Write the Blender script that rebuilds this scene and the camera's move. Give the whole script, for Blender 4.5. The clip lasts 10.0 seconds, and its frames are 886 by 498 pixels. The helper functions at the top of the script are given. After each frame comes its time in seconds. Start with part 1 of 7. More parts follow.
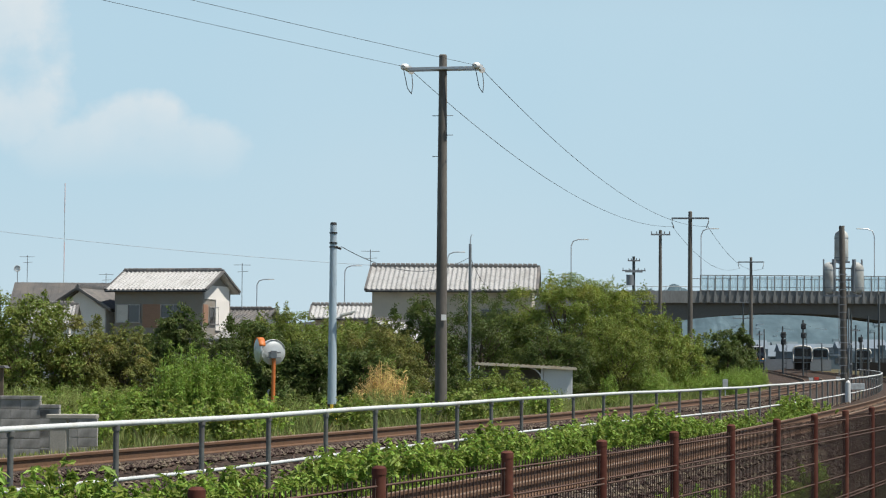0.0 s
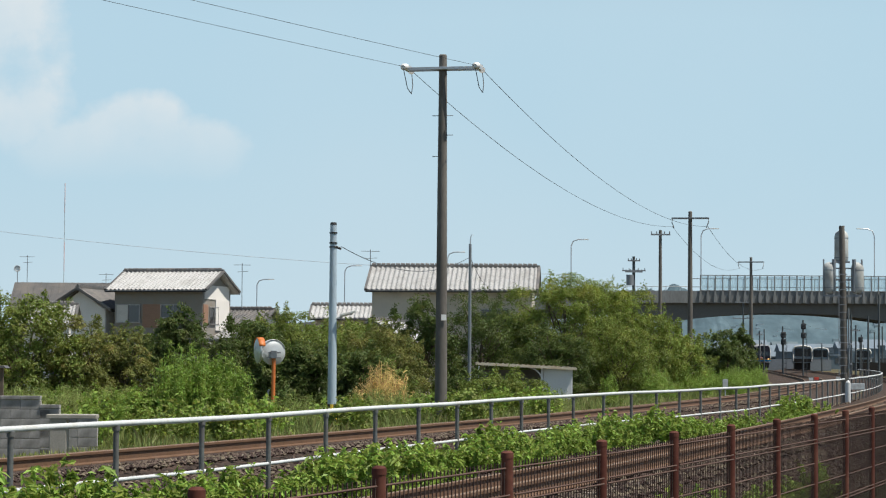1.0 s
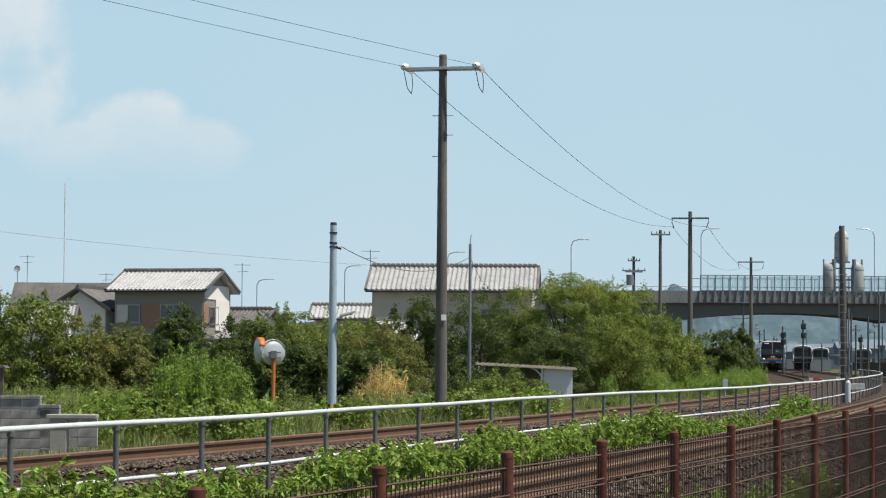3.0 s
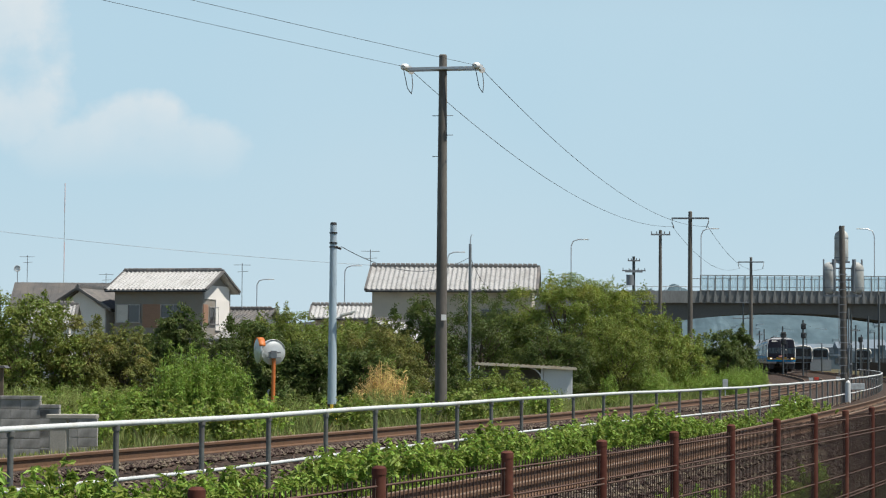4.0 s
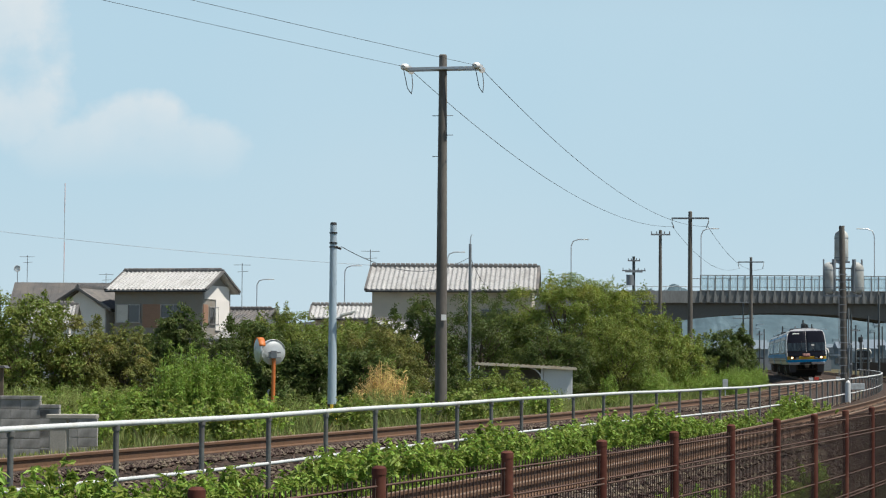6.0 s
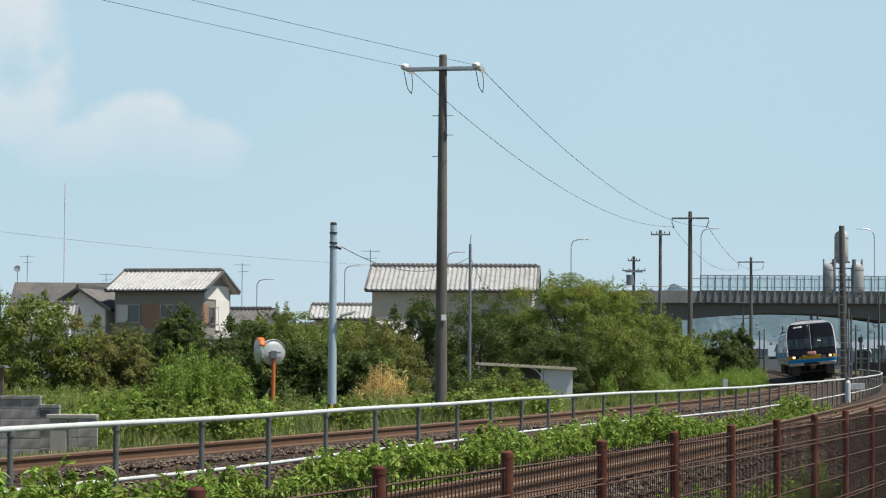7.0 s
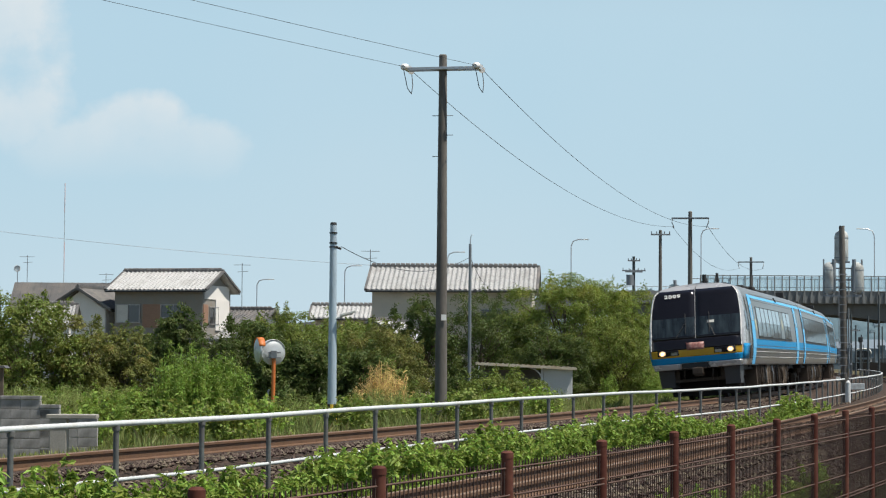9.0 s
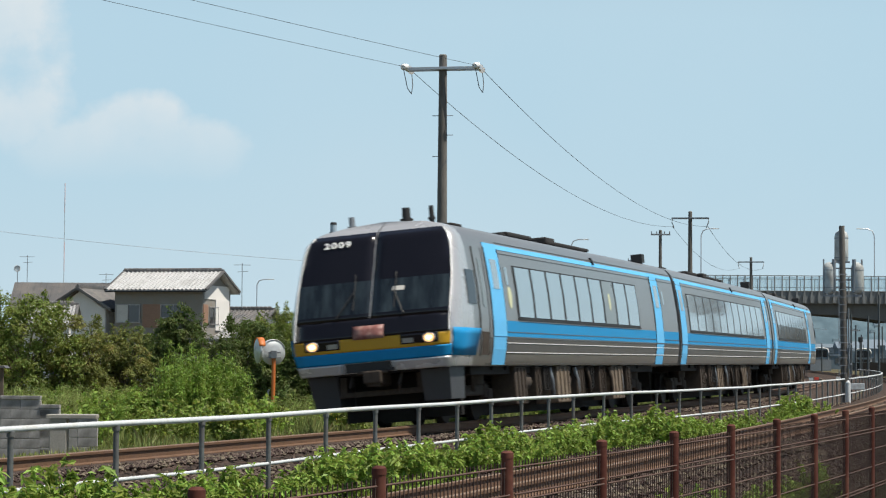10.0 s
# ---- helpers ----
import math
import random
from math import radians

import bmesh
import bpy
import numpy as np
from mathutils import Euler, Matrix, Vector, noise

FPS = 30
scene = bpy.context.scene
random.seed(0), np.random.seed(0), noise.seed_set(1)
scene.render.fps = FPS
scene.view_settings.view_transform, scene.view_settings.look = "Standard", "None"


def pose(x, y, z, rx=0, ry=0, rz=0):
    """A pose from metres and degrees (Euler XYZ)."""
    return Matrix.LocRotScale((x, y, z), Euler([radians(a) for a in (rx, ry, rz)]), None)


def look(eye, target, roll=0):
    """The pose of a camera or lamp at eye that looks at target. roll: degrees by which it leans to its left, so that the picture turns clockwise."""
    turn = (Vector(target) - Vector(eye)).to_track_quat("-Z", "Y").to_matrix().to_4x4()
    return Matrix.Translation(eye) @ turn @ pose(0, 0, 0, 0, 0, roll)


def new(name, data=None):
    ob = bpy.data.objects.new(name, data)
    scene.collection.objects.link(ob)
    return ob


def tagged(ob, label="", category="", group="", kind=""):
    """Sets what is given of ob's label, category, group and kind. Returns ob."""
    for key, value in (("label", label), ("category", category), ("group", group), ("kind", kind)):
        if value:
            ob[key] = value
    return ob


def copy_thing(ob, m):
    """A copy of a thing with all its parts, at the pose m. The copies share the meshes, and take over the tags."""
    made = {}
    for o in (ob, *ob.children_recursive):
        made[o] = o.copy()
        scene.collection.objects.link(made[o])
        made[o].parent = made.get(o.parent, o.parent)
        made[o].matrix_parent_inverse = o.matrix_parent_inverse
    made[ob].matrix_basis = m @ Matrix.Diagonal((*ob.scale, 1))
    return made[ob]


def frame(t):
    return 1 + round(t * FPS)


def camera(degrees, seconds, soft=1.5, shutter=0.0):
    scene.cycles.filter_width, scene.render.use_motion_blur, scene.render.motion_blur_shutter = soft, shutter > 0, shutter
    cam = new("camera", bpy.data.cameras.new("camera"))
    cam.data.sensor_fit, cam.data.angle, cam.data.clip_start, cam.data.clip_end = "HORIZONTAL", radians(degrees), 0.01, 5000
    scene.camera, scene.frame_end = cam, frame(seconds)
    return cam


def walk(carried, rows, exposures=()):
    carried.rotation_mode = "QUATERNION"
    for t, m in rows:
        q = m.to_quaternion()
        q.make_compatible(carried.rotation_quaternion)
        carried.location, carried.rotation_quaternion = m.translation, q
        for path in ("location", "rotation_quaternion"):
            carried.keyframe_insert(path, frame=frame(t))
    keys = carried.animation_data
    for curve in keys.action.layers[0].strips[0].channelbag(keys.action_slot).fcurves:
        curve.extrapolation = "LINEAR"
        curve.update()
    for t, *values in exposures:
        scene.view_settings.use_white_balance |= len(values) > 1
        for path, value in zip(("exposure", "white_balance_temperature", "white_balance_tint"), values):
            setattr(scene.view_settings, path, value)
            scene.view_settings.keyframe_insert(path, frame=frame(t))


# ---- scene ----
# ---------------------------------------------------------------- camera
EYE = Vector((0, 0, 1.273))
cam = camera(21.42, 10.0, soft=1.15, shutter=0.15)
VIEW = look(EYE, EYE + Vector((0, math.cos(radians(2.678)), math.sin(radians(2.678)))), 0.373)
walk(cam, [(0, VIEW), (10.0, VIEW)])

# ---------------------------------------------------------------- world, sun
SUN_ELEV, SUN_ROT = 64, 110        # degrees; rotation clockwise from +y
to_sun = Vector((math.sin(radians(SUN_ROT)) * math.cos(radians(SUN_ELEV)),
                 math.cos(radians(SUN_ROT)) * math.cos(radians(SUN_ELEV)), math.sin(radians(SUN_ELEV))))
world = bpy.data.worlds.new("sky")
scene.world = world
world.use_nodes = True
wn, wl = world.node_tree.nodes, world.node_tree.links
wn.clear()
w_out = wn.new("ShaderNodeOutputWorld")
w_bg = wn.new("ShaderNodeBackground")
w_sky = wn.new("ShaderNodeTexSky")
w_sky.sky_type = "NISHITA"
w_sky.sun_disc = False
w_sky.sun_elevation, w_sky.sun_rotation = radians(SUN_ELEV), radians(SUN_ROT)
w_sky.air_density, w_sky.dust_density, w_sky.ozone_density = 1.0, 0.4, 2.0


def w_math(op, a, b=None, clamp=False):
    node = wn.new("ShaderNodeMath")
    node.operation, node.use_clamp = op, clamp
    for sock, v in zip(node.inputs, (a, b)):
        if isinstance(v, (int, float)):
            sock.default_value = v
        elif v is not None:
            wl.new(v, sock)
    return node.outputs[0]


def w_mix(fac, a, b):
    node = wn.new("ShaderNodeMix")
    node.data_type = "RGBA"
    for name, v in (("Factor", fac), ("A", a), ("B", b)):
        if isinstance(v, tuple):
            node.inputs[name].default_value = (*v, 1)
        elif isinstance(v, (int, float)):
            node.inputs[name].default_value = v
        else:
            wl.new(v, node.inputs[name])
    return node.outputs["Result"]


w_tc = wn.new("ShaderNodeTexCoord")
w_sep = wn.new("ShaderNodeSeparateXYZ")
wl.new(w_tc.outputs["Generated"], w_sep.inputs[0])
dx, dy, dz = w_sep.outputs
SKY_GAIN = 0.06
w_gain = wn.new("ShaderNodeVectorMath")
w_gain.operation = "SCALE"
w_gain.inputs["Scale"].default_value = SKY_GAIN
wl.new(w_sky.outputs[0], w_gain.inputs[0])
# summer haze that thickens towards the horizon
w_haze = w_math("POWER", w_math("MULTIPLY", w_math("SUBTRACT", 0.56, dz), 2.4, True), 1.5)
w_col = w_mix(w_math("MULTIPLY", w_haze, 0.93), w_gain.outputs[0], (0.378, 0.535, 0.632))
w_col = w_mix(w_math("MULTIPLY", w_math("POWER", w_math("SUBTRACT", 1.0, w_math("MULTIPLY", dz, 9.0, True), True), 1.6), 0.75), w_col, (0.465, 0.56, 0.615))
# a cumulus bank low over the houses, and thin cloud elsewhere
w_u = w_math("DIVIDE", dx, w_math("MAXIMUM", dy, 0.05))
w_v = w_math("DIVIDE", dz, w_math("MAXIMUM", dy, 0.05))
w_n = wn.new("ShaderNodeTexNoise")
w_n.inputs["Scale"].default_value, w_n.inputs["Detail"].default_value, w_n.inputs["Roughness"].default_value = 26.0, 6.0, 0.55
wl.new(w_tc.outputs["Generated"], w_n.inputs["Vector"])
cloud = None
for cu, cv, ru, rv in ((-0.200, 0.130, 0.040, 0.038), (-0.185, 0.106, 0.030, 0.022), (-0.133, 0.101, 0.027, 0.014), (-0.112, 0.090, 0.034, 0.015), (-0.150, 0.088, 0.040, 0.018), (-0.215, 0.160, 0.045, 0.030), (-0.26, 0.11, 0.05, 0.05)):
    e = w_math("ADD", w_math("POWER", w_math("ABSOLUTE", w_math("DIVIDE", w_math("SUBTRACT", w_u, cu), ru)), 2.0),
               w_math("POWER", w_math("ABSOLUTE", w_math("DIVIDE", w_math("SUBTRACT", w_v, cv), rv)), 2.0))
    e = w_math("SUBTRACT", 1.0, e)
    cloud = e if cloud is None else w_math("MAXIMUM", cloud, e)
cloud = w_math("ADD", cloud, w_math("MULTIPLY", w_math("SUBTRACT", w_n.outputs["Fac"], 0.5), 3.0))
edge_c = w_math("MULTIPLY", cloud, 1.6, True)
fade_c = w_math("MULTIPLY", w_math("SUBTRACT", w_v, 0.074), 30.0, True)
front_c = w_math("GREATER_THAN", dy, 0.1)
puff = w_math("MULTIPLY", w_math("MULTIPLY", w_math("MULTIPLY", edge_c, fade_c), front_c), w_math("MULTIPLY", w_n.outputs["Fac"], 1.05))
w_col = w_mix(puff, w_col, (0.62, 0.64, 0.645))
w_n2 = wn.new("ShaderNodeTexNoise")
w_n2.inputs["Scale"].default_value, w_n2.inputs["Detail"].default_value = 5.0, 4.0
wl.new(w_tc.outputs["Generated"], w_n2.inputs["Vector"])
w_col = w_mix(w_math("MULTIPLY", w_math("SUBTRACT", w_n2.outputs["Fac"], 0.5, True), 0.5), w_col, (0.56, 0.61, 0.63))
wl.new(w_col, w_bg.inputs["Color"])
w_bg.inputs["Strength"].default_value = 1.0
wl.new(w_bg.outputs[0], w_out.inputs["Surface"])

sun = new("sun", bpy.data.lights.new("sun", "SUN"))
sun.data.energy, sun.data.angle, sun.data.color = 5.0, radians(0.55), (1.0, 0.93, 0.82)
sun.matrix_world = look((0, 0, 60), Vector((0, 0, 60)) - to_sun)
scene.view_settings.exposure = 0.36
# ---------------------------------------------------------------- mesh helpers
RNG = np.random.default_rng(7)


def link_mesh(name, mesh, mats, parent=None):
    for m in (mats if isinstance(mats, (list, tuple)) else [mats]):
        mesh.materials.append(m)
    ob = new(name, mesh)
    if parent is not None:
        ob.parent = parent
    return ob


def part(name, bm, mats, parent=None, label="", smooth=False):
    """One bmesh as one mesh object, under a thing or a part."""
    mesh = bpy.data.meshes.new(name)
    bmesh.ops.recalc_face_normals(bm, faces=bm.faces)
    bm.to_mesh(mesh)
    bm.free()
    if smooth:
        for poly in mesh.polygons:
            poly.use_smooth = True
    ob = link_mesh(name, mesh, mats, parent)
    return tagged(ob, label) if label else ob


def raw(name, verts, faces, mats, parent=None, smooth=False):
    """A mesh from arrays: verts n x 3, faces n x k."""
    mesh = bpy.data.meshes.new(name)
    mesh.from_pydata([tuple(v) for v in verts], [], [tuple(int(i) for i in f) for f in faces])
    mesh.validate()
    if smooth:
        for poly in mesh.polygons:
            poly.use_smooth = True
    return link_mesh(name, mesh, mats, parent)


def thing(name, m=None, label="", category="", group="", kind=""):
    ob = new(name)
    ob.empty_display_size = 0.3
    if m is not None:
        ob.matrix_basis = m
    return tagged(ob, label, category, group, kind)


def box(bm, c, s, mi=0, m=None, bev=0.0):
    mat = Matrix.Translation(c) @ Matrix.Diagonal((*s, 1))
    if m is not None:
        mat = m @ mat
    vs = bmesh.ops.create_cube(bm, size=1.0, matrix=mat)["verts"]
    fs = {f for v in vs for f in v.link_faces}
    for f in fs:
        f.material_index = mi
    if bev:
        es = {e for f in fs for e in f.edges}
        r = bmesh.ops.bevel(bm, geom=list(es), offset=bev, segments=2, affect="EDGES", profile=0.6)
        for f in r["faces"]:
            f.material_index = mi
    return bm


def tube(bm, a, b, r0, r1=None, n=10, mi=0, cap=True):
    a, b = Vector(a), Vector(b)
    r1 = r0 if r1 is None else r1
    q = (b - a).to_track_quat("Z", "Y")
    m = Matrix.Translation((a + b) / 2) @ q.to_matrix().to_4x4()
    vs = bmesh.ops.create_cone(bm, cap_ends=cap, segments=n, radius1=r0, radius2=r1, depth=(b - a).length, matrix=m)["verts"]
    for f in {f for v in vs for f in v.link_faces}:
        f.material_index = mi
        f.smooth = len(f.verts) == 4
        if not f.smooth:
            for e in f.edges:
                e.smooth = False          # a crisp rim, so that the shaft shades as a true cylinder
    return bm


def pipe(bm, pts, r, n=6, mi=0):
    """A round bar along points."""
    pts = [Vector(q) for q in pts]
    rings = []
    for i, q in enumerate(pts):
        d = (pts[min(i + 1, len(pts) - 1)] - pts[max(i - 1, 0)]).normalized()
        u = d.cross(Vector((0, 0, 1)))
        u = u.normalized() if u.length > 1e-4 else Vector((1, 0, 0))
        w = d.cross(u)
        rings.append([q + (u * math.cos(k) + w * math.sin(k)) * r for k in (2 * math.pi * j / n for j in range(n))])
    loft(bm, rings, mi, closed=True, smooth=True)
    return bm


def loft(bm, rings, mi=0, closed=True, smooth=False, caps=False):
    vs = [[bm.verts.new(q) for q in ring] for ring in rings]
    n = len(vs[0])
    for a, b in zip(vs, vs[1:]):
        for j in range(n if closed else n - 1):
            f = bm.faces.new((a[j], a[(j + 1) % n], b[(j + 1) % n], b[j]))
            f.material_index, f.smooth = mi, smooth
    if caps:
        for ring in (vs[0], vs[-1]):
            bm.faces.new(ring).material_index = mi
    return vs


def prism(bm, outline, axis, lo, hi, mi=0):
    """An outline of 2D points (in the two other axes, in order) drawn out along axis."""
    def at(q, v):
        c = list(q)
        c.insert(axis, v)
        return Vector(c)
    loft(bm, [[at(q, lo) for q in outline], [at(q, hi) for q in outline]], mi, caps=True)
    return bm


# ---------------------------------------------------------------- the line of the railway
K_CURVE, CURVE_FROM, CURVE_EASE = 0.0013, -175.2, 49.5
LINE_STEP = 0.5
LINE_S = np.arange(-520, 90, LINE_STEP)
_k = K_CURVE * np.clip((LINE_S - CURVE_FROM) / CURVE_EASE, 0, 1)
_a = -np.cumsum(_k) * LINE_STEP
_z0 = int(np.argmin(abs(LINE_S)))
_a = _a - _a[_z0] + radians(72.19)
LINE_X = np.concatenate([[0], np.cumsum(-np.cos(_a) * LINE_STEP)[:-1]])
LINE_Y = np.concatenate([[0], np.cumsum(-np.sin(_a) * LINE_STEP)[:-1]])
LINE_X = LINE_X - LINE_X[_z0] - 4.082
LINE_Y = LINE_Y - LINE_Y[_z0] + 31.84


def centre(s):
    return Vector((float(np.interp(s, LINE_S, LINE_X)), float(np.interp(s, LINE_S, LINE_Y)), 0))


def along(s):
    return (centre(s + 0.6) - centre(s - 0.6)).normalized()


def on_line(s, lat, z=0.0):
    """A place beside the line: s metres along it, lat metres to the side of the camera, z above the rails."""
    d = along(s)
    return centre(s) + Vector((-d.y, d.x, 0)) * lat + Vector((0, 0, z))


def cant(s):
    return float(np.clip((s - CURVE_FROM) / CURVE_EASE, 0, 1))


def lateral(x, y):
    """The side distance from the line of many places at once."""
    sub = slice(None, None, 8)
    sx, sy, sa = LINE_X[sub], LINE_Y[sub], _a[sub]
    out = np.empty(len(x))
    for i in range(0, len(x), 4000):
        dx, dy = x[i:i + 4000, None] - sx, y[i:i + 4000, None] - sy
        j = np.argmin(dx * dx + dy * dy, axis=1)
        r = np.arange(len(j))
        out[i:i + 4000] = dx[r, j] * np.sin(sa[j]) - dy[r, j] * np.cos(sa[j])
    return out


def ground_z(lat):
    return -0.42 - 0.45 * np.clip((-lat - 4.5) / 6, 0, 1)
# ---------------------------------------------------------------- materials
def mat(name, base, rough=0.6, metal=0.0, var=0.15, scale=3.0, grain=40.0, bump=0.15, second=None, mixlo=0.45, mixhi=0.65,
        island=0.0, objrand=0.0, spec=0.5, transmission=0.0, subsurf=0.0, stretch=(1, 1, 1)):
    """A surface with large stains and fine grain; second: a second colour that comes in patches."""
    m = bpy.data.materials.new(name)
    m.use_nodes = True
    n, l = m.node_tree.nodes, m.node_tree.links
    b = n["Principled BSDF"]
    b.inputs["Roughness"].default_value = rough
    b.inputs["Metallic"].default_value = metal
    b.inputs["Specular IOR Level"].default_value = spec
    b.inputs["Transmission Weight"].default_value = transmission
    tc = n.new("ShaderNodeTexCoord")
    mp = n.new("ShaderNodeMapping")
    mp.inputs["Scale"].default_value = stretch
    l.new(tc.outputs["Object"], mp.inputs["Vector"])
    big = n.new("ShaderNodeTexNoise")
    big.inputs["Scale"].default_value = scale
    big.inputs["Detail"].default_value = 5
    big.inputs["Roughness"].default_value = 0.6
    fine = n.new("ShaderNodeTexNoise")
    fine.inputs["Scale"].default_value = grain
    fine.inputs["Detail"].default_value = 3
    l.new(mp.outputs[0], big.inputs["Vector"])
    l.new(mp.outputs[0], fine.inputs["Vector"])
    val = n.new("ShaderNodeMath")
    val.operation = "ADD"
    l.new(big.outputs["Fac"], val.inputs[0])
    l.new(fine.outputs["Fac"], val.inputs[1])
    rng = n.new("ShaderNodeMapRange")
    rng.inputs["From Min"].default_value, rng.inputs["From Max"].default_value = 0.6, 1.4
    rng.inputs["To Min"].default_value, rng.inputs["To Max"].default_value = 1 - var, 1 + var
    l.new(val.outputs[0], rng.inputs["Value"])
    colour = n.new("ShaderNodeRGB")
    colour.outputs[0].default_value = (*base, 1)
    col = colour.outputs[0]
    if second:
        mx = n.new("ShaderNodeMix")
        mx.data_type = "RGBA"
        st = n.new("ShaderNodeMapRange")
        st.inputs["From Min"].default_value, st.inputs["From Max"].default_value = mixlo, mixhi
        l.new(big.outputs["Fac"], st.inputs["Value"])
        l.new(st.outputs[0], mx.inputs["Factor"])
        l.new(col, mx.inputs["A"])
        mx.inputs["B"].default_value = (*second, 1)
        col = mx.outputs["Result"]
    hs = n.new("ShaderNodeHueSaturation")
    l.new(col, hs.inputs["Color"])
    fac = rng.outputs[0]
    for amount, node, sock in ((island, "ShaderNodeNewGeometry", "Random Per Island"), (objrand, "ShaderNodeObjectInfo", "Random")):
        if amount:
            g = n.new(node)
            r2 = n.new("ShaderNodeMapRange")
            r2.inputs["To Min"].default_value, r2.inputs["To Max"].default_value = 1 - amount, 1 + amount
            l.new(g.outputs[sock], r2.inputs["Value"])
            mu = n.new("ShaderNodeMath")
            mu.operation = "MULTIPLY"
            l.new(fac, mu.inputs[0])
            l.new(r2.outputs[0], mu.inputs[1])
            fac = mu.outputs[0]
            r3 = n.new("ShaderNodeMapRange")
            r3.inputs["To Min"].default_value, r3.inputs["To Max"].default_value = 0.5 - amount * 0.07, 0.5 + amount * 0.07
            l.new(g.outputs[sock], r3.inputs["Value"])
            l.new(r3.outputs[0], hs.inputs["Hue"])
    l.new(fac, hs.inputs["Value"])
    l.new(hs.outputs[0], b.inputs["Base Color"])
    if bump:
        bp = n.new("ShaderNodeBump")
        bp.inputs["Strength"].default_value = bump
        bp.inputs["Distance"].default_value = 0.02
        l.new(val.outputs[0], bp.inputs["Height"])
        l.new(bp.outputs[0], b.inputs["Normal"])
    rr = n.new("ShaderNodeMapRange")
    rr.inputs["To Min"].default_value, rr.inputs["To Max"].default_value = max(rough - 0.1, 0.02), min(rough + 0.1, 1)
    l.new(big.outputs["Fac"], rr.inputs["Value"])
    l.new(rr.outputs[0], b.inputs["Roughness"])
    return m


def leaf_mat(name, base, dry=None, island=0.35, pass_light=0.42, gloss=0.27):
    """Leaves: light passes through them, and each differs a little."""
    m = mat(name, base, rough=gloss + 0.25, var=0.42, scale=1.1, grain=5, bump=0, island=island, second=dry, mixlo=0.5, mixhi=0.68, spec=0.3)
    n, l = m.node_tree.nodes, m.node_tree.links
    b, out = n["Principled BSDF"], n["Material Output"]
    tr = n.new("ShaderNodeBsdfTranslucent")
    l.new(b.inputs["Base Color"].links[0].from_socket, tr.inputs["Color"])
    mx = n.new("ShaderNodeMixShader")
    mx.inputs["Fac"].default_value = pass_light
    l.new(b.outputs[0], mx.inputs[1])
    l.new(tr.outputs[0], mx.inputs[2])
    l.new(mx.outputs[0], out.inputs["Surface"])
    return m


def lamp_mat(name, colour, strength):
    m = bpy.data.materials.new(name)
    m.use_nodes = True
    b = m.node_tree.nodes["Principled BSDF"]
    b.inputs["Base Color"].default_value = (0.9, 0.85, 0.7, 1)
    b.inputs["Emission Color"].default_value = (*colour, 1)
    b.inputs["Emission Strength"].default_value = strength
    return m


def glass_mat(name, tint, rough=0.05):
    """Dark glass before a dark inside."""
    return mat(name, tint, rough=rough, var=0.1, scale=0.6, grain=4, bump=0.0, spec=0.8)


GROUND = mat("soil and grass", (0.075, 0.075, 0.04), 0.95, var=0.35, scale=0.25, grain=9, second=(0.12, 0.092, 0.06), bump=0.5, spec=0.1)
BALLAST = mat("ballast bed", (0.052, 0.041, 0.035), 0.95, var=0.45, scale=3, grain=26, second=(0.075, 0.052, 0.042), bump=0.9, spec=0.08)
STONE = mat("ballast stone", (0.105, 0.080, 0.066), 0.95, var=0.3, scale=4, grain=30, island=0.65, bump=0.3, spec=0.15)
RUST = mat("rusty rail steel", (0.115, 0.060, 0.030), 0.8, 0.0, var=0.35, scale=4, grain=30, second=(0.10, 0.055, 0.035))
SHINE = mat("worn rail head", (0.20, 0.135, 0.085), 0.6, 0.25, var=0.2, bump=0.05)
CONC = mat("weathered concrete", (0.30, 0.285, 0.255), 0.85, var=0.2, scale=1.5, grain=30, second=(0.22, 0.205, 0.18))
SLEEPER = mat("concrete sleeper", (0.24, 0.20, 0.17), 0.9, var=0.25, scale=2, grain=25, objrand=0.15)
POLE_CONC = mat("old pole concrete", (0.120, 0.113, 0.103), 0.9, var=0.18, scale=1.2, grain=18, second=(0.16, 0.151, 0.137), stretch=(1, 1, 0.3), spec=0.2)
GALV = mat("galvanised steel", (0.46, 0.50, 0.54), 0.45, 0.5, var=0.12, scale=2, grain=25, bump=0.08)
GALV_DARK = mat("dull steel", (0.22, 0.24, 0.26), 0.55, 0.5, var=0.2, scale=3, grain=25)
WHITE_PAINT = mat("white railing paint", (0.52, 0.55, 0.56), 0.55, var=0.16, scale=2.5, grain=30, second=(0.40, 0.39, 0.36), mixlo=0.55, mixhi=0.72, spec=0.3)
POST_GREY = mat("dull grey post steel", (0.125, 0.135, 0.135), 0.7, 0.1, var=0.25, scale=3, grain=25, second=(0.09, 0.085, 0.08), spec=0.25)
TANK = mat("grey weathered tank", (0.45, 0.475, 0.47), 0.65, var=0.15, scale=2.5, grain=20, second=(0.27, 0.28, 0.27), spec=0.3)
# Distance haze is put into this colour for far poles and signal masts.
HAZE_POLE = mat("hazy grey pole", (0.075, 0.088, 0.095), 0.85, var=0.15, scale=1.0, bump=0, spec=0.2)
BLUE_POLE = mat("pale blue pole paint", (0.36, 0.45, 0.52), 0.45, 0.1, var=0.12, scale=1.2, grain=20, stretch=(1, 1, 0.3))
FENCE_BROWN = mat("brown fence coating", (0.075, 0.024, 0.018), 0.75, 0.0, var=0.25, scale=3, grain=25, bump=0.05, second=(0.11, 0.045, 0.032), spec=0.15)
MESH_BROWN = mat("brown mesh wire", (0.075, 0.046, 0.038), 0.75, 0.0, var=0.2, scale=3, grain=25, bump=0, spec=0.2)
